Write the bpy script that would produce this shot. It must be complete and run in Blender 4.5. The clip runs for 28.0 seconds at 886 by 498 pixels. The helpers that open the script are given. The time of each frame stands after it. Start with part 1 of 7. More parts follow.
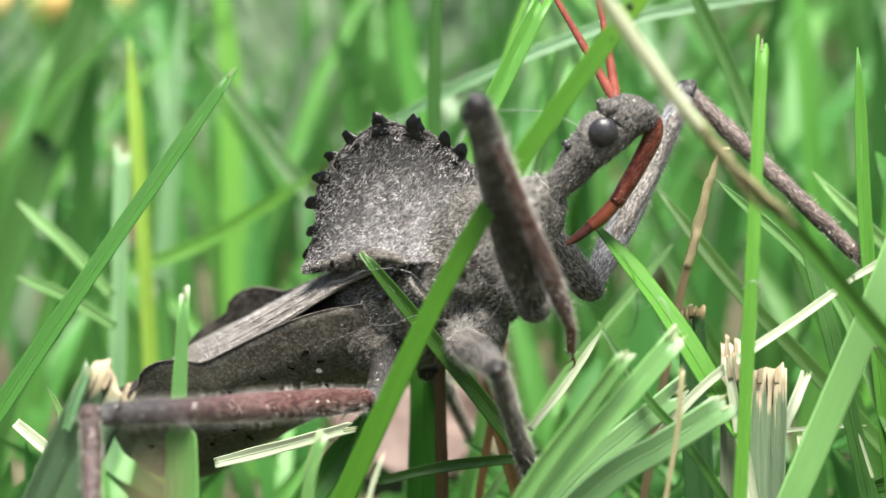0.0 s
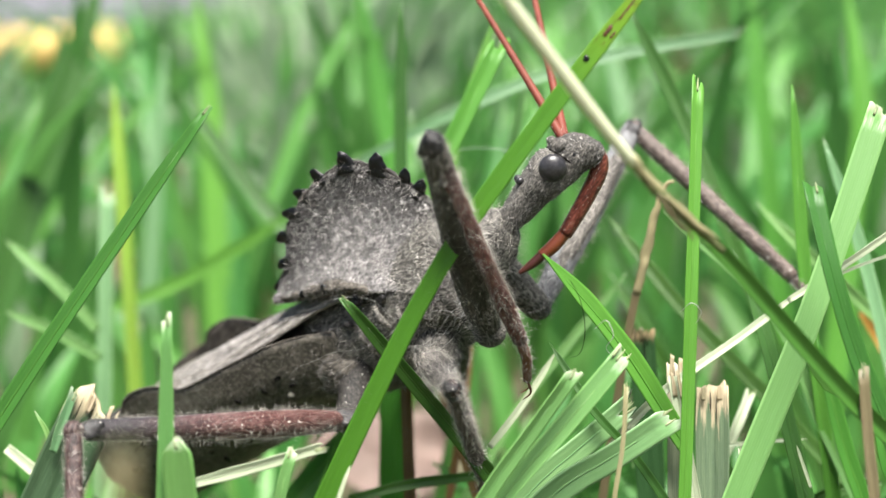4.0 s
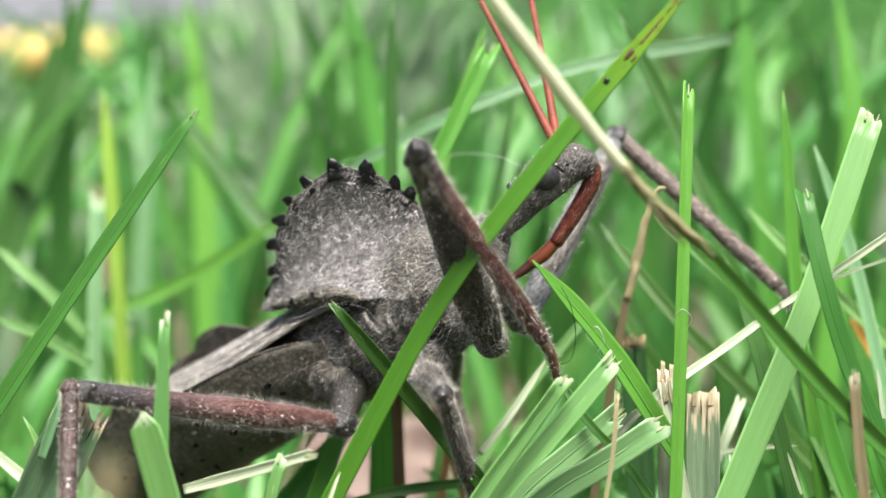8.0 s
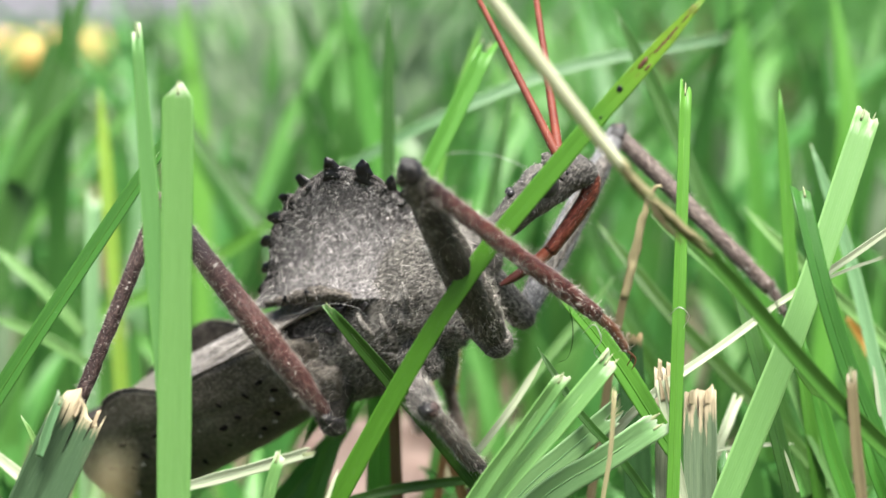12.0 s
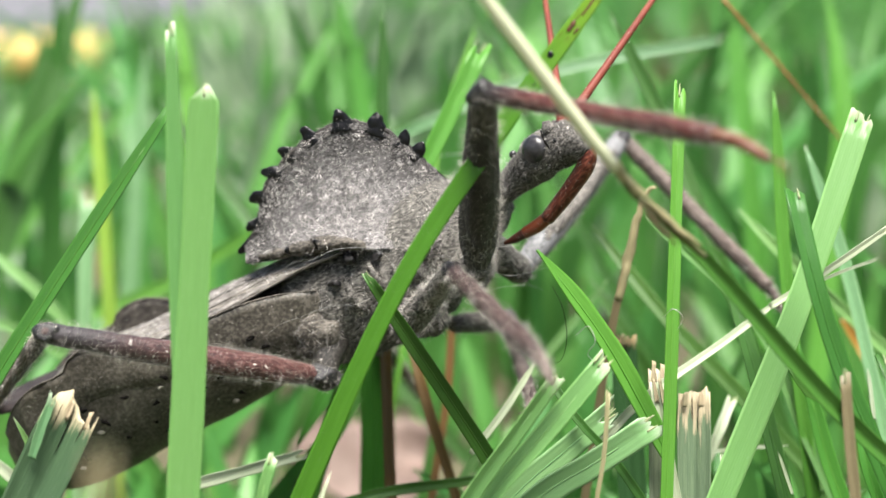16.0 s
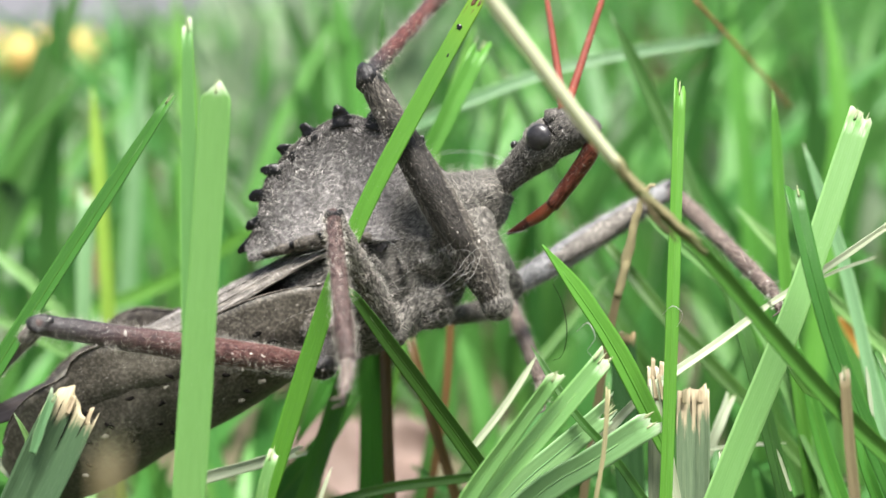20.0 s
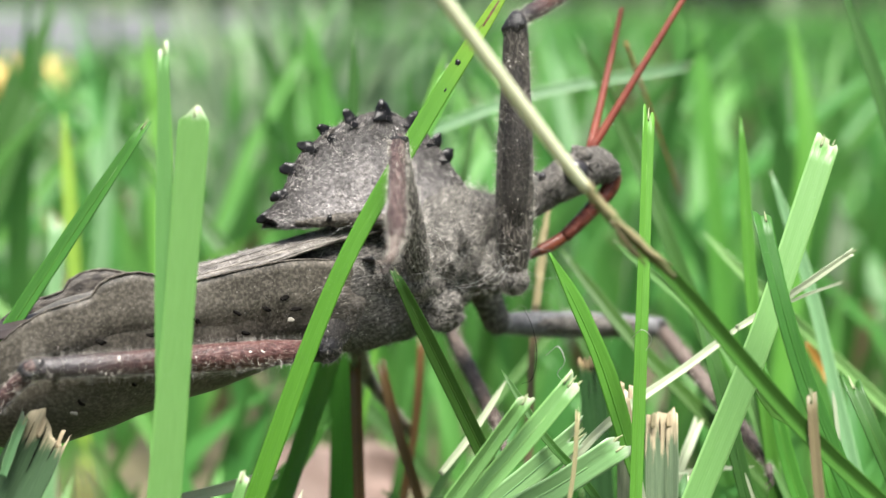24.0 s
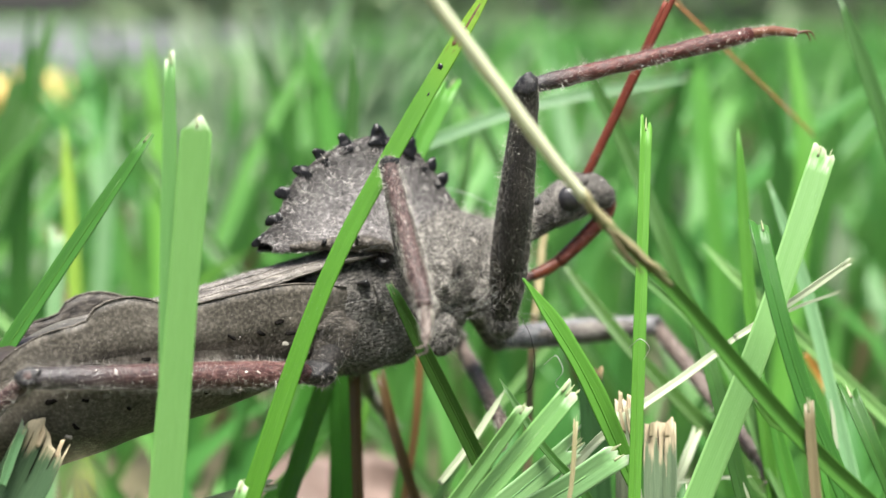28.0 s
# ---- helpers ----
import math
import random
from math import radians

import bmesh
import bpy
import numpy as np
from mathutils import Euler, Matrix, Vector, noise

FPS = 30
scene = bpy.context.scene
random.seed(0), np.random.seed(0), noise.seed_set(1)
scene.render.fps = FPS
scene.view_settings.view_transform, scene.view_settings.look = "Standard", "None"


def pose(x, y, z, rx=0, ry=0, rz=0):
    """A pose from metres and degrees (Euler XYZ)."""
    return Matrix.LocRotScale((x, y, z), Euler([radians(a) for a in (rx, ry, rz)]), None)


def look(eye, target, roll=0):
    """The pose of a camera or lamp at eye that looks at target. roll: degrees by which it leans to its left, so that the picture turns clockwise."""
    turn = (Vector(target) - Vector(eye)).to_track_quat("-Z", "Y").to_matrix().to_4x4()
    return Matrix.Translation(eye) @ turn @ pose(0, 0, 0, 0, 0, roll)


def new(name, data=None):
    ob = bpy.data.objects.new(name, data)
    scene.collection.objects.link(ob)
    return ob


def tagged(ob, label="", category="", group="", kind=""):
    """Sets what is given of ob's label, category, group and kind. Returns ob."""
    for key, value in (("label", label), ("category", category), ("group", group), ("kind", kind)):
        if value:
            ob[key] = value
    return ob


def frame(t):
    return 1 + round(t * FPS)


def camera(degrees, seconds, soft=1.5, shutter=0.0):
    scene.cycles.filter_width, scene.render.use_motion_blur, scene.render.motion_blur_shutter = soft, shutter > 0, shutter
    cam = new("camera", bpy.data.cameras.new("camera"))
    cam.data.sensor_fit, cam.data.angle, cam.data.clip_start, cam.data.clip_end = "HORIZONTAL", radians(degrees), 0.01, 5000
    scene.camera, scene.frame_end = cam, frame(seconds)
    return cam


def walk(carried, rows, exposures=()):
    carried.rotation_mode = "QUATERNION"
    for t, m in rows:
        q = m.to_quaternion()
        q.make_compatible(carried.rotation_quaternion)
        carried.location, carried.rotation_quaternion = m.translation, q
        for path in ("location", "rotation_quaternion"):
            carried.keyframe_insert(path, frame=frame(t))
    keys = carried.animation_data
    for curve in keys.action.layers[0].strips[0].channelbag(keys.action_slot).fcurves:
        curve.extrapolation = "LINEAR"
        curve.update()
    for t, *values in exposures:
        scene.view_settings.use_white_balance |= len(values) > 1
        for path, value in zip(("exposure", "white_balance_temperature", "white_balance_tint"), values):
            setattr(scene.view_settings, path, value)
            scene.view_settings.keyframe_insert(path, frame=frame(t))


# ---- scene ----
MM = 0.001
cam = camera(30, 28.0, soft=1.5)
cam.data.dof.use_dof = True
cam.data.dof.focus_distance = 0.0815
cam.data.dof.aperture_fstop = 38.0


def eye_pose(x, y, z, yaw, pitch, roll):
    return pose(x * MM, y * MM, z * MM, 90 + pitch, 0, yaw) @ pose(0, 0, 0, 0, 0, roll)


walk(cam, [(t, eye_pose(*r)) for t, *r in [
    (0.0, -1.64, -80.65, 41.64, 0.485, -11.146, 0.396),
    (0.5, -1.64, -80.76, 41.60, 0.380, -11.252, 0.369),
    (1.0, -1.09, -83.24, 41.96, 0.518, -11.154, 0.313),
    (1.5, -0.54, -85.96, 42.11, 0.786, -10.818, 0.287),
    (2.0, -0.45, -85.98, 42.09, 0.676, -10.493, 0.235),
    (2.5, -0.35, -86.09, 42.06, 0.719, -10.220, 0.188),
    (3.0, -0.20, -86.04, 42.08, 0.660, -10.032, 0.023),
    (3.5, -0.07, -86.11, 42.03, 0.462, -9.862, -0.229),
    (5.5, -0.01, -86.24, 42.03, -0.269, -9.234, -0.222),
    (6.0, -0.08, -86.23, 42.01, -0.270, -9.220, -0.235),
    (6.5, 0.02, -86.26, 42.02, -0.121, -9.232, -0.265),
    (7.0, -0.09, -86.31, 42.02, 0.229, -9.132, -0.075),
    (7.5, -0.02, -86.14, 42.02, 0.003, -9.355, -0.156),
    (8.0, 0.00, -86.00, 42.00, -0.085, -9.468, -0.231),
    (8.5, 0.02, -86.04, 41.98, -0.022, -9.501, -0.202),
    (9.0, -0.00, -85.97, 41.98, -0.020, -9.550, -0.219),
    (9.5, -0.00, -85.94, 41.99, -0.110, -9.572, -0.212),
    (10.0, -0.02, -85.89, 41.99, -0.278, -9.563, -0.231),
    (10.5, -0.03, -85.99, 41.97, -0.253, -9.504, -0.202),
    (11.0, -0.06, -86.01, 41.93, -0.256, -9.494, -0.206),
    (11.5, -0.19, -86.17, 42.05, -0.306, -9.546, -0.200),
    (12.0, -0.14, -86.10, 41.96, -0.275, -9.490, -0.232),
    (12.5, -0.17, -86.16, 41.94, -0.306, -9.469, -0.236),
    (14.5, -0.22, -86.10, 41.83, -0.483, -9.403, -0.101),
    (15.0, -0.26, -86.23, 41.87, -0.496, -9.410, -0.068),
    (15.5, -0.06, -85.95, 41.88, -0.408, -9.403, -0.150),
    (16.0, -0.05, -85.96, 41.86, -0.434, -9.387, -0.158),
    (16.5, -0.04, -85.89, 41.79, -0.433, -9.352, -0.163),
    (17.0, -0.14, -86.07, 41.74, -0.485, -9.276, -0.082),
    (17.5, -0.27, -86.14, 41.76, -0.557, -9.279, -0.052),
    (18.0, -0.38, -86.12, 41.74, -0.688, -9.308, -0.022),
    (18.5, -0.33, -86.09, 41.72, -0.661, -9.304, -0.006),
    (19.0, -0.37, -86.12, 41.77, -0.681, -9.340, 0.003),
    (19.5, -0.36, -86.11, 41.71, -0.666, -9.360, 0.056),
    (20.0, -0.39, -86.17, 41.73, -0.663, -9.384, 0.011),
    (20.5, -0.32, -86.06, 41.77, -0.639, -9.392, 0.041),
    (21.0, -0.39, -86.09, 41.73, -0.654, -9.347, 0.007),
    (21.5, -0.38, -86.11, 41.69, -0.668, -9.321, 0.047),
    (23.5, -0.54, -86.60, 41.57, -1.527, -8.576, 0.305),
    (24.0, -0.53, -86.75, 41.49, -1.771, -8.317, 0.324),
    (24.5, -0.52, -86.84, 41.46, -1.782, -8.198, 0.261),
    (25.0, -0.48, -86.92, 41.43, -1.802, -8.106, 0.221),
    (25.5, -0.45, -86.92, 41.43, -1.780, -8.067, 0.259),
    (26.0, -0.41, -86.98, 41.36, -1.750, -7.910, 0.191),
    (26.5, -0.39, -86.91, 41.34, -1.740, -7.886, 0.175),
    (27.0, -0.40, -87.06, 41.34, -1.728, -7.859, 0.228),
    (27.5, -0.35, -87.04, 41.29, -1.698, -7.821, 0.194),
    (28.0, -0.35, -87.06, 41.28, -1.694, -7.801, 0.241),
]])


# ---- light: bright overcast sky with a veiled high sun ----
world = bpy.data.worlds.new("sky")
scene.world = world
world.use_nodes = True
wn = world.node_tree
sky = wn.nodes.new("ShaderNodeTexSky")
sky.sky_type = "NISHITA"
sky.sun_disc = False
sky.sun_elevation = radians(72)
sky.sun_rotation = radians(167)
sky.air_density = 1.0
sky.dust_density = 4.0
wn.links.new(sky.outputs[0], wn.nodes["Background"].inputs[0])
wn.nodes["Background"].inputs[1].default_value = 0.064
sun = new("sun", bpy.data.lights.new("sun", "SUN"))
sun.data.energy = 5.0
sun.data.angle = radians(30)
sun.data.color = (1.0, 0.97, 0.92)
sun.matrix_world = look((0.08, -0.36, 1.2), (0, 0, 0))
scene.view_settings.exposure = 1.65


# ---- materials ----
def nodes_of(name):
    m = bpy.data.materials.new(name)
    m.use_nodes = True
    nt = m.node_tree
    return m, nt, nt.nodes["Principled BSDF"]


def mapped_noise(nt, coord, scale, stretch=(1, 1, 1), detail=4, rough=0.6):
    tc = nt.nodes.new("ShaderNodeTexCoord")
    mp = nt.nodes.new("ShaderNodeMapping")
    mp.inputs["Scale"].default_value = stretch
    nz = nt.nodes.new("ShaderNodeTexNoise")
    nz.inputs["Scale"].default_value = scale
    nz.inputs["Detail"].default_value = detail
    nz.inputs["Roughness"].default_value = rough
    nt.links.new(tc.outputs[coord], mp.inputs[0])
    nt.links.new(mp.outputs[0], nz.inputs["Vector"])
    return nz.outputs["Fac"]


def ramp(nt, fac, stops):
    r = nt.nodes.new("ShaderNodeValToRGB")
    while len(r.color_ramp.elements) < len(stops):
        r.color_ramp.elements.new(0.5)
    for e, (p, c) in zip(r.color_ramp.elements, stops):
        e.position, e.color = p, (*c, 1)
    nt.links.new(fac, r.inputs[0])
    return r.outputs[0]


def blend(nt, fac, a, b, mode="MIX"):
    m = nt.nodes.new("ShaderNodeMix")
    m.data_type, m.blend_type = "RGBA", mode
    for sock, v in ((m.inputs[0], fac), (m.inputs[6], a), (m.inputs[7], b)):
        if hasattr(v, "is_linked"):
            nt.links.new(v, sock)
        else:
            sock.default_value = v if isinstance(v, float) else (*v, 1)
    return m.outputs[2]


def bump(nt, bsdf, height, strength, distance):
    b = nt.nodes.new("ShaderNodeBump")
    b.inputs["Strength"].default_value = strength
    b.inputs["Distance"].default_value = distance
    nt.links.new(height, b.inputs["Height"])
    nt.links.new(b.outputs[0], bsdf.inputs["Normal"])


def leaf(name, low, high, vein, glow=0.35, rough=0.45, spots=0.0, spot=(0.05, 0.02, 0.008), by_island=False, gloss=0.35, top=None, top_len=0.5, fray=0.6, hem=None, zone=False):
    """A grass blade: ribs along its length, blotches, light that shines through."""
    m, nt, p = nodes_of(name)
    uv = nt.nodes.new("ShaderNodeUVMap")
    sep = nt.nodes.new("ShaderNodeSeparateXYZ")
    nt.links.new(uv.outputs[0], sep.inputs[0])
    wv = nt.nodes.new("ShaderNodeMath")
    wv.operation = "MULTIPLY"
    wv.inputs[1].default_value = 62.0
    nt.links.new(sep.outputs[0], wv.inputs[0])
    sn = nt.nodes.new("ShaderNodeMath")
    sn.operation = "SINE"
    wob = mapped_noise(nt, "UV", 5.0, (3.0, 0.8, 1), 3)
    ws = nt.nodes.new("ShaderNodeMath")
    ws.operation = "MULTIPLY_ADD"
    ws.inputs[1].default_value = 7.0
    nt.links.new(wob, ws.inputs[0])
    nt.links.new(wv.outputs[0], ws.inputs[2])
    nt.links.new(ws.outputs[0], sn.inputs[0])
    rib = nt.nodes.new("ShaderNodeMapRange")
    rib.inputs[1].default_value, rib.inputs[2].default_value = -1, 1
    nt.links.new(sn.outputs[0], rib.inputs[0])
    streak = mapped_noise(nt, "UV", 9.0, (1.7, 0.22, 1), 5)
    grain = mapped_noise(nt, "UV", 40.0, (1.0, 0.12, 1), 4)
    col = ramp(nt, streak, [(0.22, low), (0.8, high)])
    ribf = nt.nodes.new("ShaderNodeMath")
    ribf.operation = "MULTIPLY"
    ribf.inputs[1].default_value = 0.07
    nt.links.new(rib.outputs[0], ribf.inputs[0])
    col = blend(nt, ribf.outputs[0], col, vein)
    col = blend(nt, 0.18, col, ramp(nt, grain, [(0.3, tuple(c * 0.6 for c in low)), (0.7, vein)]))
    if by_island:
        rnd = nt.nodes.new("ShaderNodeNewGeometry").outputs["Random Per Island"]
    else:
        rnd = nt.nodes.new("ShaderNodeObjectInfo").outputs["Random"]
    hsv = nt.nodes.new("ShaderNodeHueSaturation")
    mr = nt.nodes.new("ShaderNodeMapRange")
    mr.inputs[3].default_value, mr.inputs[4].default_value = (0.6, 1.15) if by_island else (0.8, 1.15)
    nt.links.new(rnd, mr.inputs[0])
    nt.links.new(mr.outputs[0], hsv.inputs["Value"])
    mh = nt.nodes.new("ShaderNodeMapRange")
    mh.inputs[3].default_value, mh.inputs[4].default_value = 0.515, 0.488
    nt.links.new(rnd, mh.inputs[0])
    nt.links.new(mh.outputs[0], hsv.inputs["Hue"])
    nt.links.new(col, hsv.inputs["Color"])
    col = hsv.outputs[0]
    if not by_island:
        fleck = ramp(nt, mapped_noise(nt, "UV", 46.0, (2.2, 0.9, 1), 2), [(0.68, (0, 0, 0)), (0.73, (0.55, 0.55, 0.55))])
        col = blend(nt, fleck, col, tuple(min(0.8, c * 0.5 + 0.42) for c in high))
    if top or hem or zone:
        # second map: x grows to the margins, y from 0 to 1 over the last 8 mm
        end = nt.nodes.new("ShaderNodeUVMap")
        end.uv_map = "End"
        es = nt.nodes.new("ShaderNodeSeparateXYZ")
        nt.links.new(end.outputs[0], es.inputs[0])
    if zone:
        # yellow-green last 8 mm, light through the thin tip put into the colour
        col = blend(nt, ramp(nt, es.outputs[1], [(0.0, (0, 0, 0)), (0.6, (0.75, 0.75, 0.75))]), col, (0.165, 0.31, 0.014))
    if hem:
        col = blend(nt, ramp(nt, es.outputs[0], [(0.82, (0, 0, 0)), (0.97, (0.8, 0.8, 0.8))]), col, hem)
    if spots:
        dots = mapped_noise(nt, "UV", 5.0, (1.4, 1.0, 1), 3)
        mk = ramp(nt, dots, [(spots, (0, 0, 0)), (spots + 0.05, (1, 1, 1))])
        if zone:
            mk = blend(nt, 1.0, mk, ramp(nt, es.outputs[1], [(0.3, (0, 0, 0)), (0.38, (1, 1, 1)), (0.7, (1, 1, 1)), (0.8, (0, 0, 0))]), "MULTIPLY")
        col = blend(nt, mk, col, spot)
    if top:
        fibre = mapped_noise(nt, "UV", 12.0, (0.4, 0.1, 1), 6, 0.7)
        ad = nt.nodes.new("ShaderNodeMath")
        ad.operation = "MULTIPLY_ADD"
        ad.inputs[1].default_value = fray
        nt.links.new(fibre, ad.inputs[0])
        nt.links.new(es.outputs[1], ad.inputs[2])
        edge = 1 - top_len / 8 + fray * 0.5
        half = nt.nodes.new("ShaderNodeMapRange")
        half.inputs[1].default_value, half.inputs[2].default_value = edge - 0.03, edge + 0.05
        nt.links.new(ad.outputs[0], half.inputs[0])
        worn = ramp(nt, grain, [(0.3, tuple(c * 0.55 for c in top)), (0.65, top)])
        col = blend(nt, half.outputs[0], col, worn)
    nt.links.new(col, p.inputs["Base Color"])
    p.inputs["Roughness"].default_value = rough
    p.inputs["Specular IOR Level"].default_value = gloss
    bump(nt, p, rib.outputs[0], 0.12, 0.0001)
    tr = nt.nodes.new("ShaderNodeBsdfTranslucent")
    nt.links.new(blend(nt, 0.5, col, vein), tr.inputs[0])
    mix = nt.nodes.new("ShaderNodeMixShader")
    mix.inputs[0].default_value = glow
    nt.links.new(p.outputs[0], mix.inputs[1])
    nt.links.new(tr.outputs[0], mix.inputs[2])
    nt.links.new(mix.outputs[0], nt.nodes["Material Output"].inputs[0])
    return m


BRIGHT = leaf("grass_bright", (0.054, 0.19, 0.020), (0.099, 0.29, 0.035), (0.180, 0.42, 0.069))
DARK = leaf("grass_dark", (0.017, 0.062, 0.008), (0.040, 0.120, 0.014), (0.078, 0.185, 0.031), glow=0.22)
PALE = leaf("grass_pale", (0.138, 0.285, 0.078), (0.165, 0.325, 0.095), (0.20, 0.37, 0.122), rough=0.4, glow=0.3, top=(0.50, 0.56, 0.38), top_len=0.25, fray=0.10, hem=(0.22, 0.42, 0.14))
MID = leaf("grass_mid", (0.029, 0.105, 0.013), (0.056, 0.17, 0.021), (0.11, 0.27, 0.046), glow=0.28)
SPRUNG = leaf("grass_sprung", (0.115, 0.265, 0.064), (0.150, 0.325, 0.090), (0.21, 0.40, 0.135), rough=0.45, glow=0.32, top=(0.58, 0.64, 0.46), top_len=0.35, fray=0.12, hem=(0.17, 0.38, 0.10))
GLAUC = leaf("grass_bluish", (0.08, 0.19, 0.075), (0.14, 0.28, 0.12), (0.25, 0.40, 0.21), rough=0.4, glow=0.28, top=(0.40, 0.48, 0.33), top_len=0.3, fray=0.1, hem=(0.24, 0.40, 0.20))
YELLOW = leaf("grass_yellowing", (0.14, 0.29, 0.03), (0.23, 0.37, 0.045), (0.30, 0.43, 0.09), spots=0.63, spot=(0.16, 0.07, 0.015))
SPOTTED = leaf("grass_spotted", (0.034, 0.142, 0.010), (0.054, 0.205, 0.015), (0.088, 0.280, 0.028), glow=0.35, spots=0.60, spot=(0.085, 0.035, 0.009), zone=True)
STUB = leaf("stub_sheath", (0.018, 0.046, 0.018), (0.056, 0.105, 0.046), (0.15, 0.21, 0.115), glow=0.08, rough=0.6, gloss=0.2, top=(0.40, 0.345, 0.22), top_len=1.0, fray=0.45)
STUBPALE = leaf("bleached_sheath", (0.030, 0.070, 0.034), (0.135, 0.20, 0.105), (0.34, 0.40, 0.28), glow=0.1, rough=0.65, gloss=0.2, top=(0.56, 0.47, 0.31), top_len=1.6, fray=1.3)
STUBSTRAW = leaf("straw_sheath", (0.06, 0.10, 0.05), (0.22, 0.26, 0.16), (0.46, 0.47, 0.35), glow=0.1, rough=0.65, gloss=0.2, top=(0.66, 0.58, 0.42), top_len=2.6, fray=0.6)
STUBBROWN = leaf("browned_sheath", (0.016, 0.05, 0.014), (0.036, 0.09, 0.024), (0.075, 0.15, 0.045), glow=0.12, rough=0.6, gloss=0.2, top=(0.26, 0.19, 0.10), top_len=0.55, fray=0.3)
OLIVE = leaf("grass_olive", (0.060, 0.068, 0.022), (0.125, 0.140, 0.050), (0.20, 0.22, 0.09), glow=0.15)
TAN = leaf("grass_tan", (0.22, 0.19, 0.09), (0.36, 0.32, 0.17), (0.46, 0.42, 0.26), glow=0.15)
DRYSTEM = leaf("grass_dry_stem", (0.52, 0.54, 0.34), (0.68, 0.70, 0.48), (0.78, 0.79, 0.60), glow=0.2)
MEADOW = leaf("grass_meadow", (0.080, 0.195, 0.050), (0.115, 0.250, 0.070), (0.165, 0.33, 0.108), rough=0.4, glow=0.3, top=(0.50, 0.56, 0.38), top_len=0.25, fray=0.10, hem=(0.17, 0.35, 0.10))
BLOOM = leaf("grass_bloom", (0.125, 0.265, 0.09), (0.175, 0.33, 0.13), (0.26, 0.42, 0.20), rough=0.33, glow=0.3, top=(0.45, 0.53, 0.38), top_len=0.3, fray=0.1, hem=(0.25, 0.42, 0.19))
STALK = leaf("grass_stalk", (0.075, 0.060, 0.028), (0.165, 0.138, 0.070), (0.30, 0.245, 0.14), glow=0.1)
STRAW = leaf("grass_straw", (0.25, 0.31, 0.18), (0.42, 0.47, 0.32), (0.56, 0.60, 0.45), glow=0.15)
BROWN = leaf("grass_brown", (0.075, 0.040, 0.013), (0.155, 0.088, 0.030), (0.22, 0.145, 0.06), glow=0.1, rough=0.35)
TORNTOP = leaf("torn_sheath", (0.25, 0.20, 0.11), (0.46, 0.38, 0.24), (0.60, 0.53, 0.38), glow=0.12, rough=0.7, spots=0.62, spot=(0.03, 0.055, 0.03))
TORN = leaf("torn_fibre", (0.22, 0.27, 0.12), (0.36, 0.41, 0.22), (0.52, 0.54, 0.36), glow=0.25, rough=0.7)
LAWN = leaf("lawn", (0.052, 0.178, 0.030), (0.096, 0.278, 0.055), (0.160, 0.390, 0.105), glow=0.33, by_island=True)

AMBER = leaf("grass_amber", (0.24, 0.13, 0.02), (0.38, 0.22, 0.035), (0.45, 0.32, 0.08), glow=0.25)
DRYLAWN = leaf("dry_lawn", (0.10, 0.075, 0.035), (0.20, 0.155, 0.08), (0.30, 0.25, 0.15), glow=0.2, by_island=True)
PALELAWN = leaf("pale_lawn", (0.17, 0.27, 0.14), (0.29, 0.41, 0.24), (0.45, 0.56, 0.38), glow=0.35, by_island=True)


def fur_skin(name, dark, mid, light, scale=900.0, rough=0.7, speck=0.70, relief=0.6, grain=(0.45, 1, 1.3), margin=None, contrast=0.6):
    """Cuticle under short lying hairs: mottled, with pale flecks."""
    m, nt, p = nodes_of(name)
    broad = mapped_noise(nt, "Object", scale * 0.28, (1, 1, 1), 5, 0.7)
    fine = mapped_noise(nt, "Object", scale * 9.0, grain, 3, 0.65)
    col = ramp(nt, broad, [(0.36, dark), (0.52, mid), (0.68, light)])
    col = blend(nt, contrast, col, ramp(nt, fine, [(0.38, tuple(c * 0.2 for c in dark)), (0.5, mid), (0.63, tuple(c * 1.5 for c in light))]))
    dust = mapped_noise(nt, "Object", scale * 4.5, (1, 1, 1), 2, 0.5)
    col = blend(nt, ramp(nt, dust, [(speck + 0.02, (0, 0, 0)), (speck + 0.07, (1, 1, 1))]), col, (0.50, 0.47, 0.42))
    if margin:
        cx, cz, r0, r1, tint = margin
        tc = nt.nodes.new("ShaderNodeTexCoord")
        mp = nt.nodes.new("ShaderNodeMapping")
        mp.inputs["Location"].default_value = (-cx * MM, 0, -cz * MM)
        mp.inputs["Scale"].default_value = (1, 0, 1)
        nt.links.new(tc.outputs["Object"], mp.inputs[0])
        ln = nt.nodes.new("ShaderNodeVectorMath")
        ln.operation = "LENGTH"
        nt.links.new(mp.outputs[0], ln.inputs[0])
        mr = nt.nodes.new("ShaderNodeMapRange")
        mr.inputs[1].default_value, mr.inputs[2].default_value = r0 * MM, r1 * MM
        nt.links.new(ln.outputs["Value"], mr.inputs[0])
        col = blend(nt, mr.outputs[0], col, tint)
    nt.links.new(col, p.inputs["Base Color"])
    p.inputs["Roughness"].default_value = rough
    p.inputs["Specular IOR Level"].default_value = 0.3
    bump(nt, p, fine, relief, 0.00012)
    return m


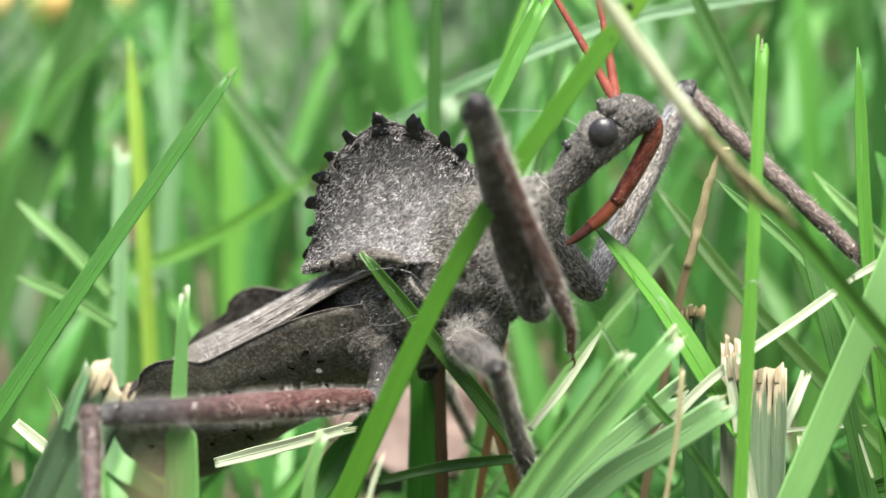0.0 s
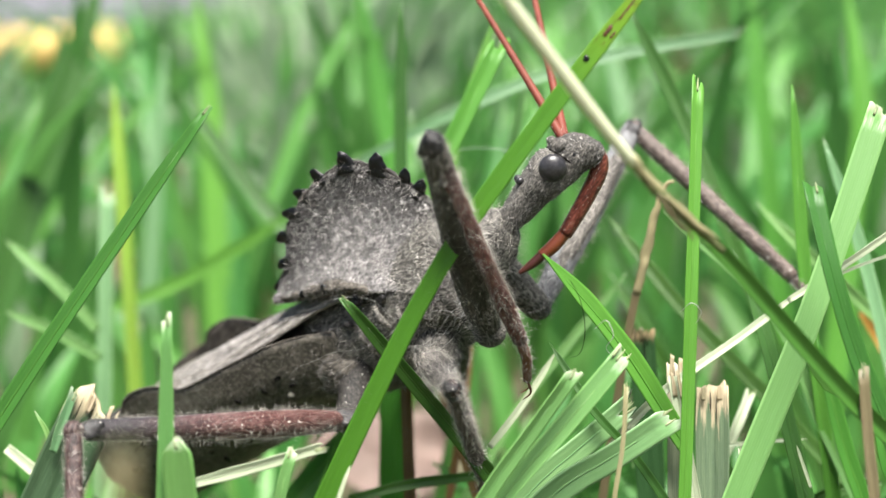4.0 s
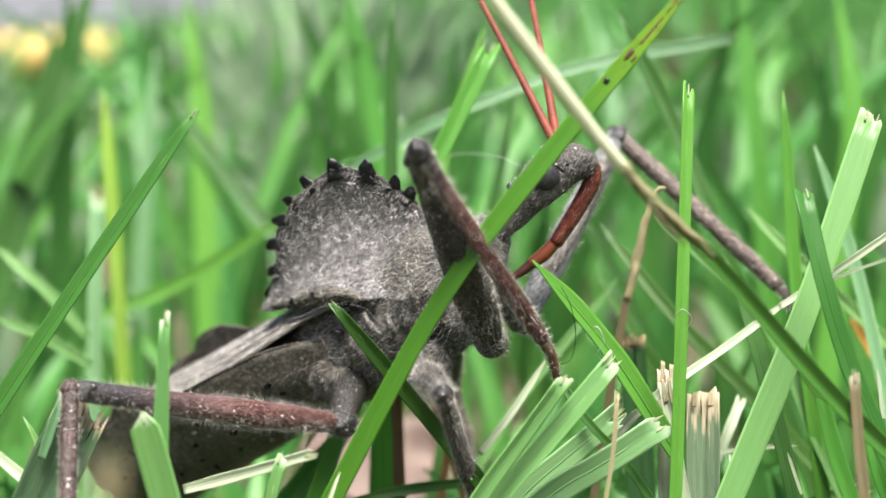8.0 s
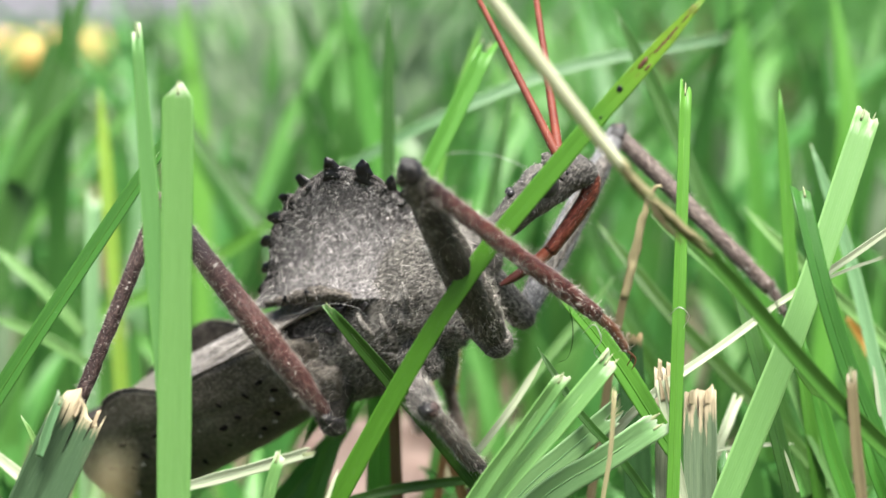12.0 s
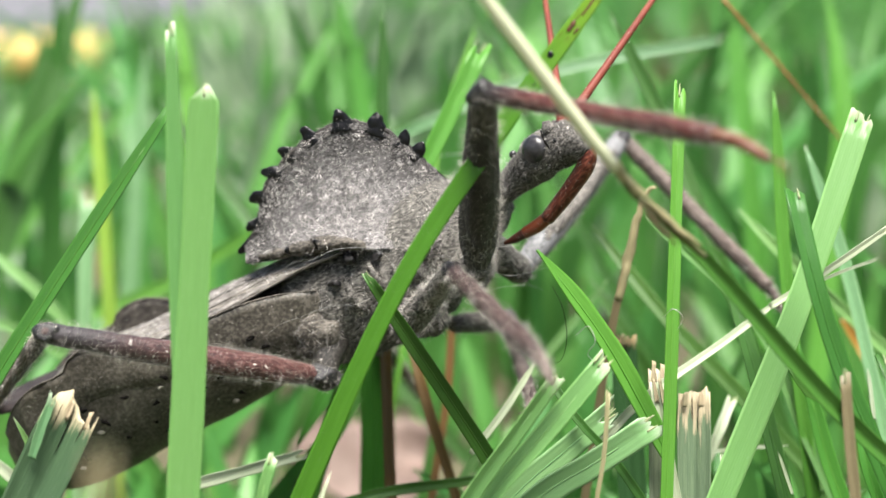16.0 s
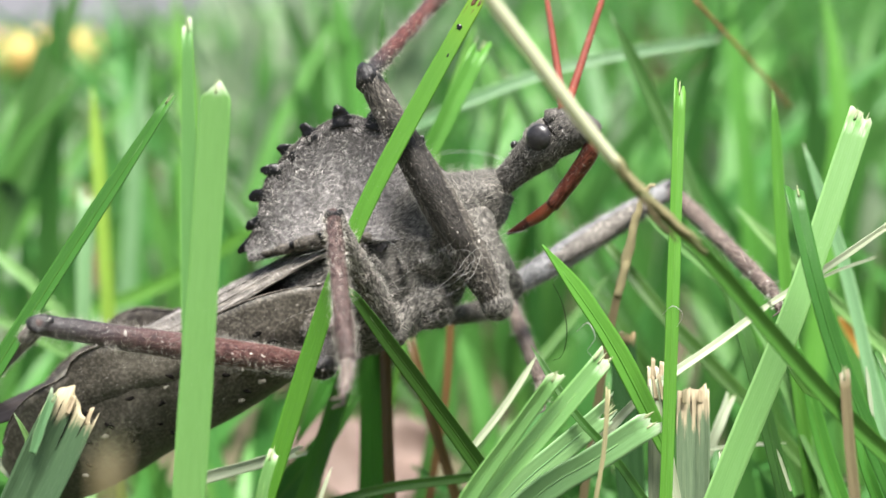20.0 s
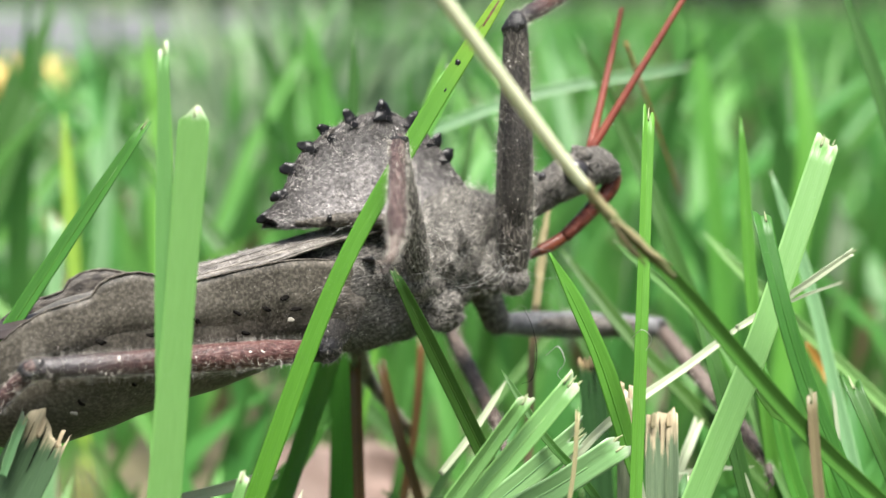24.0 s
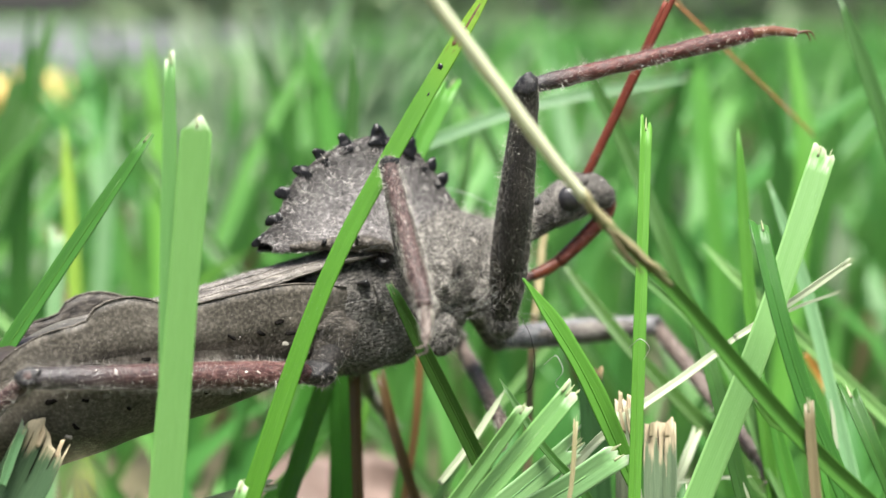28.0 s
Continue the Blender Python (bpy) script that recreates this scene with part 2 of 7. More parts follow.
CREST = fur_skin("crest_skin", (0.062, 0.057, 0.056), (0.145, 0.135, 0.132), (0.26, 0.245, 0.240), speck=0.72, contrast=0.6, margin=(0.0, 4.2, 1.8, 4.9, (0.018, 0.0155, 0.0145)))
THORAX = fur_skin("thorax_skin", (0.019, 0.0174, 0.0152), (0.072, 0.0668, 0.0585), (0.170, 0.159, 0.140), 900.0, speck=0.69, contrast=0.65)
WING = fur_skin("wing_skin", (0.060, 0.053, 0.044), (0.135, 0.122, 0.104), (0.25, 0.23, 0.198), 600.0, 0.6, 0.74, 0.35, (0.12, 1.0, 1.0), contrast=0.45)
BELLY = fur_skin("belly_skin", (0.031, 0.0272, 0.0205), (0.073, 0.0648, 0.0518), (0.148, 0.133, 0.109), 620.0, 0.5, 0.72, 0.3, (1, 1, 1), contrast=0.3)
RIM = fur_skin("rim_skin", (0.015, 0.013, 0.011), (0.035, 0.030, 0.025), (0.065, 0.057, 0.047), 500.0, 0.6)
HEADSKIN = fur_skin("head_skin", (0.013, 0.0120, 0.0105), (0.052, 0.0475, 0.042), (0.140, 0.129, 0.113), 1200.0, speck=0.67, contrast=0.65)
SHIN = fur_skin("red_leg_skin", (0.015, 0.0052, 0.0042), (0.056, 0.0140, 0.011), (0.095, 0.036, 0.029), 900.0, 0.4, 0.68, margin=(0, 0, 3.2, 0.8, (0.018, 0.015, 0.015)))
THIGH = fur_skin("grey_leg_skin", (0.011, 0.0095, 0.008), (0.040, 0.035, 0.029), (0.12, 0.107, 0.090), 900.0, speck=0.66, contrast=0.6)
RIDGE = fur_skin("ridge_skin", (0.022, 0.0185, 0.0145), (0.060, 0.052, 0.042), (0.14, 0.125, 0.104), 900.0, contrast=0.5)
MIDTHIGH = fur_skin("dusty_grey_leg_skin", (0.022, 0.0195, 0.017), (0.078, 0.070, 0.062), (0.20, 0.182, 0.16), 900.0, speck=0.66, contrast=0.6)
DARKSKIN = fur_skin("dark_skin", (0.007, 0.0062, 0.0052), (0.017, 0.0147, 0.0122), (0.052, 0.046, 0.039), 1300.0, 0.6, 0.67)
HINDTHIGH = fur_skin("hind_leg_skin", (0.024, 0.0110, 0.0095), (0.055, 0.0225, 0.0195), (0.115, 0.066, 0.060), 700.0, 0.36, 0.66, contrast=0.5, margin=(0, 0, 7.5, 13, (0.03, 0.026, 0.027)))
MIDSHIN = fur_skin("dusty_red_leg_skin", (0.010, 0.0060, 0.0052), (0.032, 0.0155, 0.0130), (0.10, 0.070, 0.062), 900.0, 0.5, 0.66)
DUSTSHIN = fur_skin("dusty_leg_skin", (0.035, 0.024, 0.020), (0.085, 0.062, 0.052), (0.16, 0.13, 0.11), 900.0, 0.5, 0.68)
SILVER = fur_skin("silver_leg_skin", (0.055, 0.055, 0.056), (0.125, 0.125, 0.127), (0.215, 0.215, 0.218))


def plain(name, a, b, scale, rough, spec=0.5, coat=0.0, relief=0.0):
    m, nt, p = nodes_of(name)
    n = mapped_noise(nt, "Object", scale, (1, 1, 1), 4)
    nt.links.new(ramp(nt, n, [(0.3, a), (0.7, b)]), p.inputs["Base Color"])
    p.inputs["Roughness"].default_value = rough
    p.inputs["Specular IOR Level"].default_value = spec
    p.inputs["Coat Weight"].default_value = coat
    if relief:
        bump(nt, p, n, 0.5, relief)
    return m


TOOTH = plain("tooth_horn", (0.002, 0.002, 0.002), (0.006, 0.0058, 0.006), 3000, 0.28, 0.22, 0, 0.00006)
BEAKGLOSS = plain("beak_gloss", (0.10, 0.022, 0.008), (0.165, 0.038, 0.012), 900, 0.3, 0.5, 0.2)
BEAKTIP = plain("beak_tip", (0.030, 0.008, 0.006), (0.07, 0.018, 0.012), 900, 0.35, 0.5)
EYE = plain("eye_gloss", (0.010, 0.0095, 0.010), (0.03, 0.028, 0.03), 6000, 0.33, 0.4, 0.0, 0.00003)
BEAK = fur_skin("beak_skin", (0.03, 0.0075, 0.005), (0.08, 0.018, 0.010), (0.14, 0.045, 0.03), 700.0, 0.35, 0.73, 0.3)
ANTENNA = plain("antenna_red", (0.085, 0.014, 0.008), (0.145, 0.033, 0.017), 900, 0.6, 0.25)
WHIP = plain("antenna_thin", (0.240, 0.080, 0.024), (0.336, 0.128, 0.048), 900, 0.5)
CLAW = plain("claw_amber", (0.06, 0.018, 0.007), (0.12, 0.042, 0.016), 900, 0.4)
PIT = plain("pit_dark", (0.003, 0.0027, 0.002), (0.007, 0.006, 0.005), 900, 0.9, 0.1)
PALESPOT = plain("pale_spot", (0.10, 0.095, 0.075), (0.16, 0.15, 0.12), 900, 0.7)
KNEE = fur_skin("knee_skin", (0.004, 0.0035, 0.004), (0.010, 0.0095, 0.010), (0.035, 0.032, 0.03), 900.0, 0.35)
MEMBRANE = plain("wing_membrane", (0.014, 0.010, 0.009), (0.035, 0.028, 0.025), 700, 0.55, 0.25, 0.0, 0.00005)


def hair(name, stops, rough=0.45, tuft=1700.0):
    """Hairs, each with its own shade, in darker and paler tufts."""
    m, nt, p = nodes_of(name)
    rnd = nt.nodes.new("ShaderNodeNewGeometry").outputs["Random Per Island"]
    tufts = ramp(nt, mapped_noise(nt, "Object", tuft, (1, 1, 1), 3, 0.6), [(0.36, (0.38, 0.38, 0.38)), (0.52, (0.95, 0.95, 0.95)), (0.66, (1.55, 1.55, 1.55))])
    nt.links.new(blend(nt, 1.0, ramp(nt, rnd, stops), tufts, "MULTIPLY"), p.inputs["Base Color"])
    p.inputs["Roughness"].default_value = rough
    return m


HAIR = hair("pale_hair", [(0.0, (0.26, 0.235, 0.20)), (0.5, (0.50, 0.47, 0.41)), (1.0, (0.78, 0.75, 0.68))])
HAIRDARK = hair("grey_hair", [(0.0, (0.020, 0.0185, 0.016)), (0.5, (0.080, 0.074, 0.065)), (0.85, (0.22, 0.206, 0.183)), (1.0, (0.60, 0.56, 0.505))])
CRESTHAIR = hair("crest_hair", [(0.0, (0.010, 0.009, 0.008)), (0.42, (0.040, 0.036, 0.033)), (0.72, (0.22, 0.205, 0.195)), (1.0, (0.74, 0.71, 0.67))])
PRUINOSE = hair("pale_crest_hair", [(0.0, (0.09, 0.083, 0.08)), (0.5, (0.25, 0.235, 0.225)), (1.0, (0.55, 0.52, 0.49))])
LEGHAIR = hair("leg_hair", [(0.0, (0.035, 0.029, 0.024)), (0.6, (0.15, 0.132, 0.115)), (1.0, (0.5, 0.46, 0.41))])
SPOTBROWN = plain("spot_brown", (0.030, 0.012, 0.004), (0.09, 0.036, 0.010), 4000, 0.6, 0.3)
SILK = plain("silk", (0.28, 0.28, 0.26), (0.45, 0.45, 0.42), 400, 0.4)
DEADLEAF = plain("dead_leaf", (0.085, 0.058, 0.046), (0.15, 0.105, 0.087), 220, 0.7, 0.3, 0, 0.0006)
PAVING = plain("paving", (0.0650, 0.0650, 0.0700), (0.1100, 0.1100, 0.1200), 14, 0.9, 0.3, 0, 0.002)
HOSE = plain("hose_yellow", (0.40, 0.27, 0.075), (0.50, 0.355, 0.12), 60, 0.6, 0.3)
HEDGE = plain("hedge_leaf", (0.12, 0.18, 0.085), (0.27, 0.35, 0.19), 5, 0.6)


# ---- building helpers (lengths in millimetres) ----
def mesh_from(name, verts, faces, mat, uvs=None, smooth=True, ends=None):
    me = bpy.data.meshes.new(name)
    me.from_pydata([tuple(float(c) * MM for c in v) for v in verts], [], faces)
    for title, uvs in (("UVMap", uvs), ("End", ends)):
        if uvs is None:
            continue
        lay = me.uv_layers.new(name=title)
        idx = np.empty(len(me.loops), dtype=np.int32)
        me.loops.foreach_get("vertex_index", idx)
        lay.data.foreach_set("uv", np.asarray(uvs, dtype=np.float32)[idx].ravel())
    me.materials.append(mat)
    if smooth:
        me.polygons.foreach_set("use_smooth", [True] * len(me.polygons))
    me.update()
    return me


def part(name, me, parent, label="", at=None):
    ob = new(name, me)
    ob.parent = parent
    if at is not None:
        ob.matrix_basis = at
    if label:
        tagged(ob, label)
    return ob


def curve_through(points, n):
    """n places on a smooth line through the points, at even steps."""
    p = [np.array(q, float) for q in points]
    p = [2 * p[0] - p[1]] + p + [2 * p[-1] - p[-2]]
    out = []
    for k in range(len(p) - 3):
        a, b, c, d = p[k:k + 4]
        t = [0.0]
        for u, v in ((a, b), (b, c), (c, d)):
            t.append(t[-1] + max(np.linalg.norm(v - u), 1e-4) ** 0.5)
        for s in np.linspace(t[1], t[2], 25)[(1 if k else 0):]:
            m = lambda u, v, i, j: u * (t[j] - s) / (t[j] - t[i]) + v * (s - t[i]) / (t[j] - t[i])
            ab, bc, cd = m(a, b, 0, 1), m(b, c, 1, 2), m(c, d, 2, 3)
            out.append(m(m(ab, bc, 0, 2), m(bc, cd, 1, 3), 1, 2))
    out = np.array(out)
    run = np.concatenate([[0], np.cumsum(np.linalg.norm(np.diff(out, axis=0), axis=1))])
    want = np.linspace(0, run[-1], n)
    return np.stack([np.interp(want, run, out[:, i]) for i in range(3)], 1)


def unit(v):
    return v / max(np.linalg.norm(v), 1e-9)


def tube(points, radii, n=24, sides=12, flat=1.0, caps=True, up=(0.05, -1, 0.1)):
    """A round limb through the points; radii are spread over its length. flat squeezes it towards the up direction."""
    line = curve_through(points, n) if len(points) < n else np.array(points, float)
    n = len(line)
    r = np.interp(np.linspace(0, 1, n), np.linspace(0, 1, len(radii)), radii)
    tan = np.gradient(line, axis=0)
    verts, faces, uvs = [], [], []
    upv = np.array(up, float)
    for i in range(n):
        t = unit(tan[i])
        a = unit(np.cross(upv, t))
        b = np.cross(t, a)
        for j in range(sides):
            w = 2 * math.pi * j / sides
            verts.append(line[i] + r[i] * (math.cos(w) * a + flat * math.sin(w) * b))
            uvs.append((j / sides, i / n * 8))
    for i in range(n - 1):
        for j in range(sides):
            k = (j + 1) % sides
            faces.append((i * sides + j, i * sides + k, (i + 1) * sides + k, (i + 1) * sides + j))
    if caps:
        faces.append(tuple(reversed(range(sides))))
        faces.append(tuple(range((n - 1) * sides, n * sides)))
    return verts, faces, uvs


def ball(centre, rx, ry, rz, rings=10, sides=16):
    verts, faces = [], []
    for i in range(1, rings):
        a = math.pi * i / rings
        for j in range(sides):
            b = 2 * math.pi * j / sides
            verts.append((centre[0] + rx * math.sin(a) * math.cos(b), centre[1] + ry * math.sin(a) * math.sin(b), centre[2] + rz * math.cos(a)))
    for i in range(rings - 2):
        for j in range(sides):
            k = (j + 1) % sides
            faces.append((i * sides + j, (i + 1) * sides + j, (i + 1) * sides + k, i * sides + k))
    faces.append(tuple(range(sides)))
    faces.append(tuple(reversed(range((rings - 2) * sides, (rings - 1) * sides))))
    return verts, faces


def joined(*pieces):
    verts, faces = [], []
    for p in pieces:
        o = len(verts)
        verts += list(p[0])
        faces += [tuple(i + o for i in f) for f in p[1]]
    return verts, faces


def fuzz(me, count, length, thick, mat, seed, lean=(0, 0, 0), spread=0.5, name="fuzz"):
    """Many short tapered hairs standing on a mesh."""
    rng = np.random.default_rng(seed)
    co = np.empty(len(me.vertices) * 3)
    me.vertices.foreach_get("co", co)
    co = co.reshape(-1, 3) / MM
    me.calc_loop_triangles()
    tri = np.empty(len(me.loop_triangles) * 3, dtype=np.int32)
    me.loop_triangles.foreach_get("vertices", tri)
    tri = co[tri.reshape(-1, 3)]
    nrm = np.cross(tri[:, 1] - tri[:, 0], tri[:, 2] - tri[:, 0])
    area = np.linalg.norm(nrm, axis=1)
    pick = rng.choice(len(tri), count, p=area / area.sum())
    u, v = rng.random(count), rng.random(count)
    over = u + v > 1
    u[over], v[over] = 1 - u[over], 1 - v[over]
    t = tri[pick]
    root = t[:, 0] + u[:, None] * (t[:, 1] - t[:, 0]) + v[:, None] * (t[:, 2] - t[:, 0])
    way = nrm[pick] / np.maximum(area[pick], 1e-9)[:, None] + np.array(lean) + rng.normal(0, spread, (count, 3))
    way /= np.linalg.norm(way, axis=1)[:, None]
    ln = length * rng.uniform(0.5, 1.4, count)
    side = np.cross(way, rng.normal(0, 1, (count, 3)))
    side /= np.maximum(np.linalg.norm(side, axis=1), 1e-9)[:, None]
    other = np.cross(way, side)
    root = root - way * 0.03
    v0, v1 = root + side * thick, root - side * thick * 0.5 + other * thick * 0.87
    v2 = root - side * thick * 0.5 - other * thick * 0.87
    v3 = root + way * ln[:, None] + rng.normal(0, 0.12, (count, 3)) * ln[:, None]
    verts = np.stack([v0, v1, v2, v3], 1).reshape(-1, 3)
    b = np.arange(count)[:, None] * 4
    faces = np.concatenate([b + np.array([[0, 1, 3]]), b + np.array([[1, 2, 3]]), b + np.array([[2, 0, 3]])]).tolist()
    return mesh_from(name, verts, faces, mat, smooth=False)


# ---- setting ----
def ground_sheet():
    n = 60
    xs = np.concatenate([-np.geomspace(40000, 30, n // 2), np.linspace(-25, 25, 9), np.geomspace(30, 40000, n // 2)])
    ys = np.concatenate([-np.geomspace(20000, 40, 16), np.linspace(-30, 60, 12), np.geomspace(70, 60000, n // 2)])
    verts, faces = [], []
    for y in ys:
        for x in xs:
            far = math.hypot(x, y)
            z = noise.noise(Vector((x / 14, y / 14, 3))) * 1.2 - 0.6 if far < 900 else -0.4
            verts.append((x, y, z))
    w = len(xs)
    for j in range(len(ys) - 1):
        for i in range(w - 1):
            a = j * w + i
            faces.append((a, a + 1, a + w + 1, a + w))
    m, nt, p = nodes_of("ground_mix")
    grain = mapped_noise(nt, "Object", 240.0, (1, 1, 1), 5)
    patch = mapped_noise(nt, "Object", 9.0, (1, 1, 1), 4)
    soil = ramp(nt, grain, [(0.3, (0.03, 0.027, 0.014)), (0.7, (0.10, 0.09, 0.045))])
    sward = ramp(nt, patch, [(0.3, (0.035, 0.10, 0.018)), (0.7, (0.085, 0.20, 0.04))])
    geo = nt.nodes.new("ShaderNodeNewGeometry")
    ln = nt.nodes.new("ShaderNodeVectorMath")
    ln.operation = "LENGTH"
    nt.links.new(geo.outputs["Position"], ln.inputs[0])
    mr = nt.nodes.new("ShaderNodeMapRange")
    mr.inputs[1].default_value, mr.inputs[2].default_value = 0.25, 0.9
    nt.links.new(ln.outputs["Value"], mr.inputs[0])
    nt.links.new(blend(nt, mr.outputs[0], soil, sward), p.inputs["Base Color"])
    p.inputs["Roughness"].default_value = 0.95
    bump(nt, p, grain, 0.6, 0.001)
    tagged(new("ground", mesh_from("ground", verts, faces, m)), "soil and thatch of a lawn reaching to the horizon", "ground", kind="structure")


def paving():
    verts, faces = [], []
    box = lambda x0, x1, y0, y1, z0, z1: ([(x0, y0, z0), (x1, y0, z0), (x1, y1, z0), (x0, y1, z0), (x0, y0, z1), (x1, y0, z1), (x1, y1, z1), (x0, y1, z1)],
                                          [(0, 3, 2, 1), (4, 5, 6, 7), (0, 1, 5, 4), (1, 2, 6, 5), (2, 3, 7, 6), (3, 0, 4, 7)])
    verts, faces = joined(box(-9000, -250, 1080, 9000, -30, 5))
    tagged(new("pavement", mesh_from("pavement", verts, faces, PAVING, smooth=False)), "grey concrete paving beyond the lawn", "pavement", kind="structure")


def hose():
    line = [(-304, 380, 13), (-224, 396, 15), (-149, 404, 17), (-108, 406, 19)]
    root = tagged(new("garden_hose", mesh_from("garden_hose", *tube(line, [7.6, 7.6, 7.4, 7.2, 6.4], 40, 20)[:2], HOSE)), "yellow rubber garden hose lying in the lawn", "hose")
    part("coupling", mesh_from("coupling", *tube([(-111, 406, 18.8), (-103, 406, 19.4), (-97, 406, 19.6)], [6.9, 7.3, 6.8, 5.0], 10, 20)[:2], HOSE), root)
    return root


def dead_leaf():
    verts, faces = [], []
    n, m = 16, 9
    for i in range(n):
        u = i / (n - 1)
        w = 9.0 * math.sin(math.pi * min(1, u * 0.94 + 0.05)) ** 0.8
        for j in range(m):
            v = j / (m - 1) * 2 - 1
            verts.append((u * 26 - 13, v * w + 1.4 * math.sin(u * 9), 2.2 + 2.2 * v * v + 1.2 * math.sin(u * 5 + v * 3)))
    for i in range(n - 1):
        for j in range(m - 1):
            a = i * m + j
            faces.append((a, a + 1, a + m + 1, a + m))
    ob = new("dead_leaf", mesh_from("dead_leaf", verts, faces, DEADLEAF))
    so = ob.modifiers.new("thickness", "SOLIDIFY")
    so.thickness = 0.0002
    # raised and tilted towards the camera so that it shows
    ob.matrix_basis = pose(-0.005, 0.040, 0.003, 38, 4, 16) @ Matrix.Scale(0.5, 4)
    return tagged(ob, "pinkish brown fallen leaf tilted up from the soil", "leaf")


def blade_mesh(points, width, mat, tip, twist, fold, seed, rows=30, across=9):
    rng = random.Random(seed)
    line = curve_through(points, rows) - np.array(points[0], float)
    tan = np.gradient(line, axis=0)
    verts, uvs, ends, faces = [], [], [], []
    run = 0.0
    jag = [rng.uniform(-0.5, 0.5) * width * (0.5 if tip == "torn" else 0.25) for _ in range(across)]
    slant = rng.choice((-1, 1)) * rng.uniform(0.25, 0.7)
    jag = [j + width * slant * (k / (across - 1) * 2 - 1) * 0.6 for k, j in enumerate(jag)]
    if across > 12:
        jag = []
        while len(jag) < across:
            base, lean = rng.uniform(-0.2, 0.12) * width, rng.uniform(-0.05, 0.05) * width
            jag += [base + lean * q + rng.uniform(-0.03, 0.03) for q in range(rng.choice((2, 3, 5, 7)))]
    elif tip == "torn":
        jag = [j + width * 0.35 * (1 if across * 0.33 <= k <= across * 0.6 else -0.3) * (-1) for k, j in enumerate(jag)]
    phase = rng.uniform(0, 6)
    whole = float(np.sum(np.linalg.norm(np.diff(line, axis=0), axis=1)))
    start = 1 - min(0.32, 5.5 * width / whole)
    for i in range(rows):
        f = i / (rows - 1)
        if i:
            run += np.linalg.norm(line[i] - line[i - 1])
        t = unit(tan[i])
        s0 = unit(np.cross(t, np.array((0.0, -1.0, 0.15))))
        n0 = np.cross(s0, t)
        a = radians(twist[0] + (twist[1] - twist[0]) * f) if isinstance(twist, tuple) else radians(twist) + 0.18 * math.sin(f * 3 + phase)
        s = math.cos(a) * s0 + math.sin(a) * n0
        nrm = np.cross(s, t)
        if tip == "point":
            wf = (1.0 - 0.2 * f) * (1.0 if f < start else max(0.04, 1 - ((f - start) / (1 - start)) ** 2.2))
        elif tip == "taper":
            wf = (1.0 - 0.1 * f) * (1 - (0.5 if width < 1.2 else 0.28) * max(0.0, (f - 0.75) / 0.25) ** 2)
        elif tip == "round":
            close = min(1.0, (1 - f) * whole / (0.62 * width))
            wf = (1.0 - 0.1 * f) * (0.22 + 0.78 * math.sqrt(1 - (1 - close) ** 2))
        else:
            wf = 1.0 - 0.12 * f
        wf *= 0.75 + 0.25 * min(1, f * 4)
        half = width / 2 * wf * (1 + 0.04 * math.sin(f * 17 + phase))
        for side in (0, 1):
            for k in range(across):
                q = k / (across - 1) * 2 - 1
                ridge = 0.03 * width * math.cos(q * 9.4)
                p = line[i] + s * half * q + nrm * (fold * half * abs(q) ** 1.3 - ridge * 0.4 - side * (0.07 + 0.05 * (1 - abs(q))))
                if i == rows - 1 and tip != "point":
                    p = p + t * jag[k] * (0.3 if tip == "round" else 1)
                verts.append(p)
                uvs.append(((q + 1) / 2 * max(width, 0.4) / 1.3, run / 6.0))
                ends.append((abs(q), max(0.0, 1 - (whole - run) / 8)))
    st = across * 2
    for i in range(rows - 1):
        for k in range(across - 1):
            a = i * st + k
            faces.append((a, a + st, a + st + 1, a + 1))
            b = a + across
            faces.append((b, b + 1, b + st + 1, b + st))
        a, b = i * st, i * st + across - 1
        faces.append((a, a + across, a + st + across, a + st))
        faces.append((b, b + st, b + st + across, b + across))
    e = (rows - 1) * st
    for k in range(across - 1):
        faces.append((e + k, e + across + k, e + across + k + 1, e + k + 1))
        faces.append((k, k + 1, across + k + 1, across + k))
    return mesh_from("grass_blade", verts, faces, mat, uvs, ends=ends), line


made_blades = [0]
rows_of_rib = 24


def splinters(line, width, count, length, seed, mat, lift=0.0):
    """Torn fibres standing on the end of a blade."""
    rng = random.Random(seed)
    t = unit(line[-1] - line[-3])
    s = unit(np.cross(t, np.array((0.0, -1.0, 0.15))))
    pieces, uvs = [], []
    for k in range(count):
        q = rng.uniform(-0.9, 0.9)
        root = line[-1] + s * q * width * 0.42 - t * (0.45 + lift)
        top = root + t * (0.45 + lift + length * rng.uniform(0.2, 1.0)) + s * rng.uniform(-0.06, 0.06) + np.array((0, rng.uniform(-0.06, 0.03), 0))
        r = min(0.06, width * 0.09)
        v, f, u = tube([root, (root + top) / 2, top], [r, r * 0.9, r * 0.2], 5, 6, 0.5)
        pieces.append((v, f))
        uvs += u
    v, f = joined(*pieces)
    return mesh_from("torn_tip", v, f, mat, uvs)


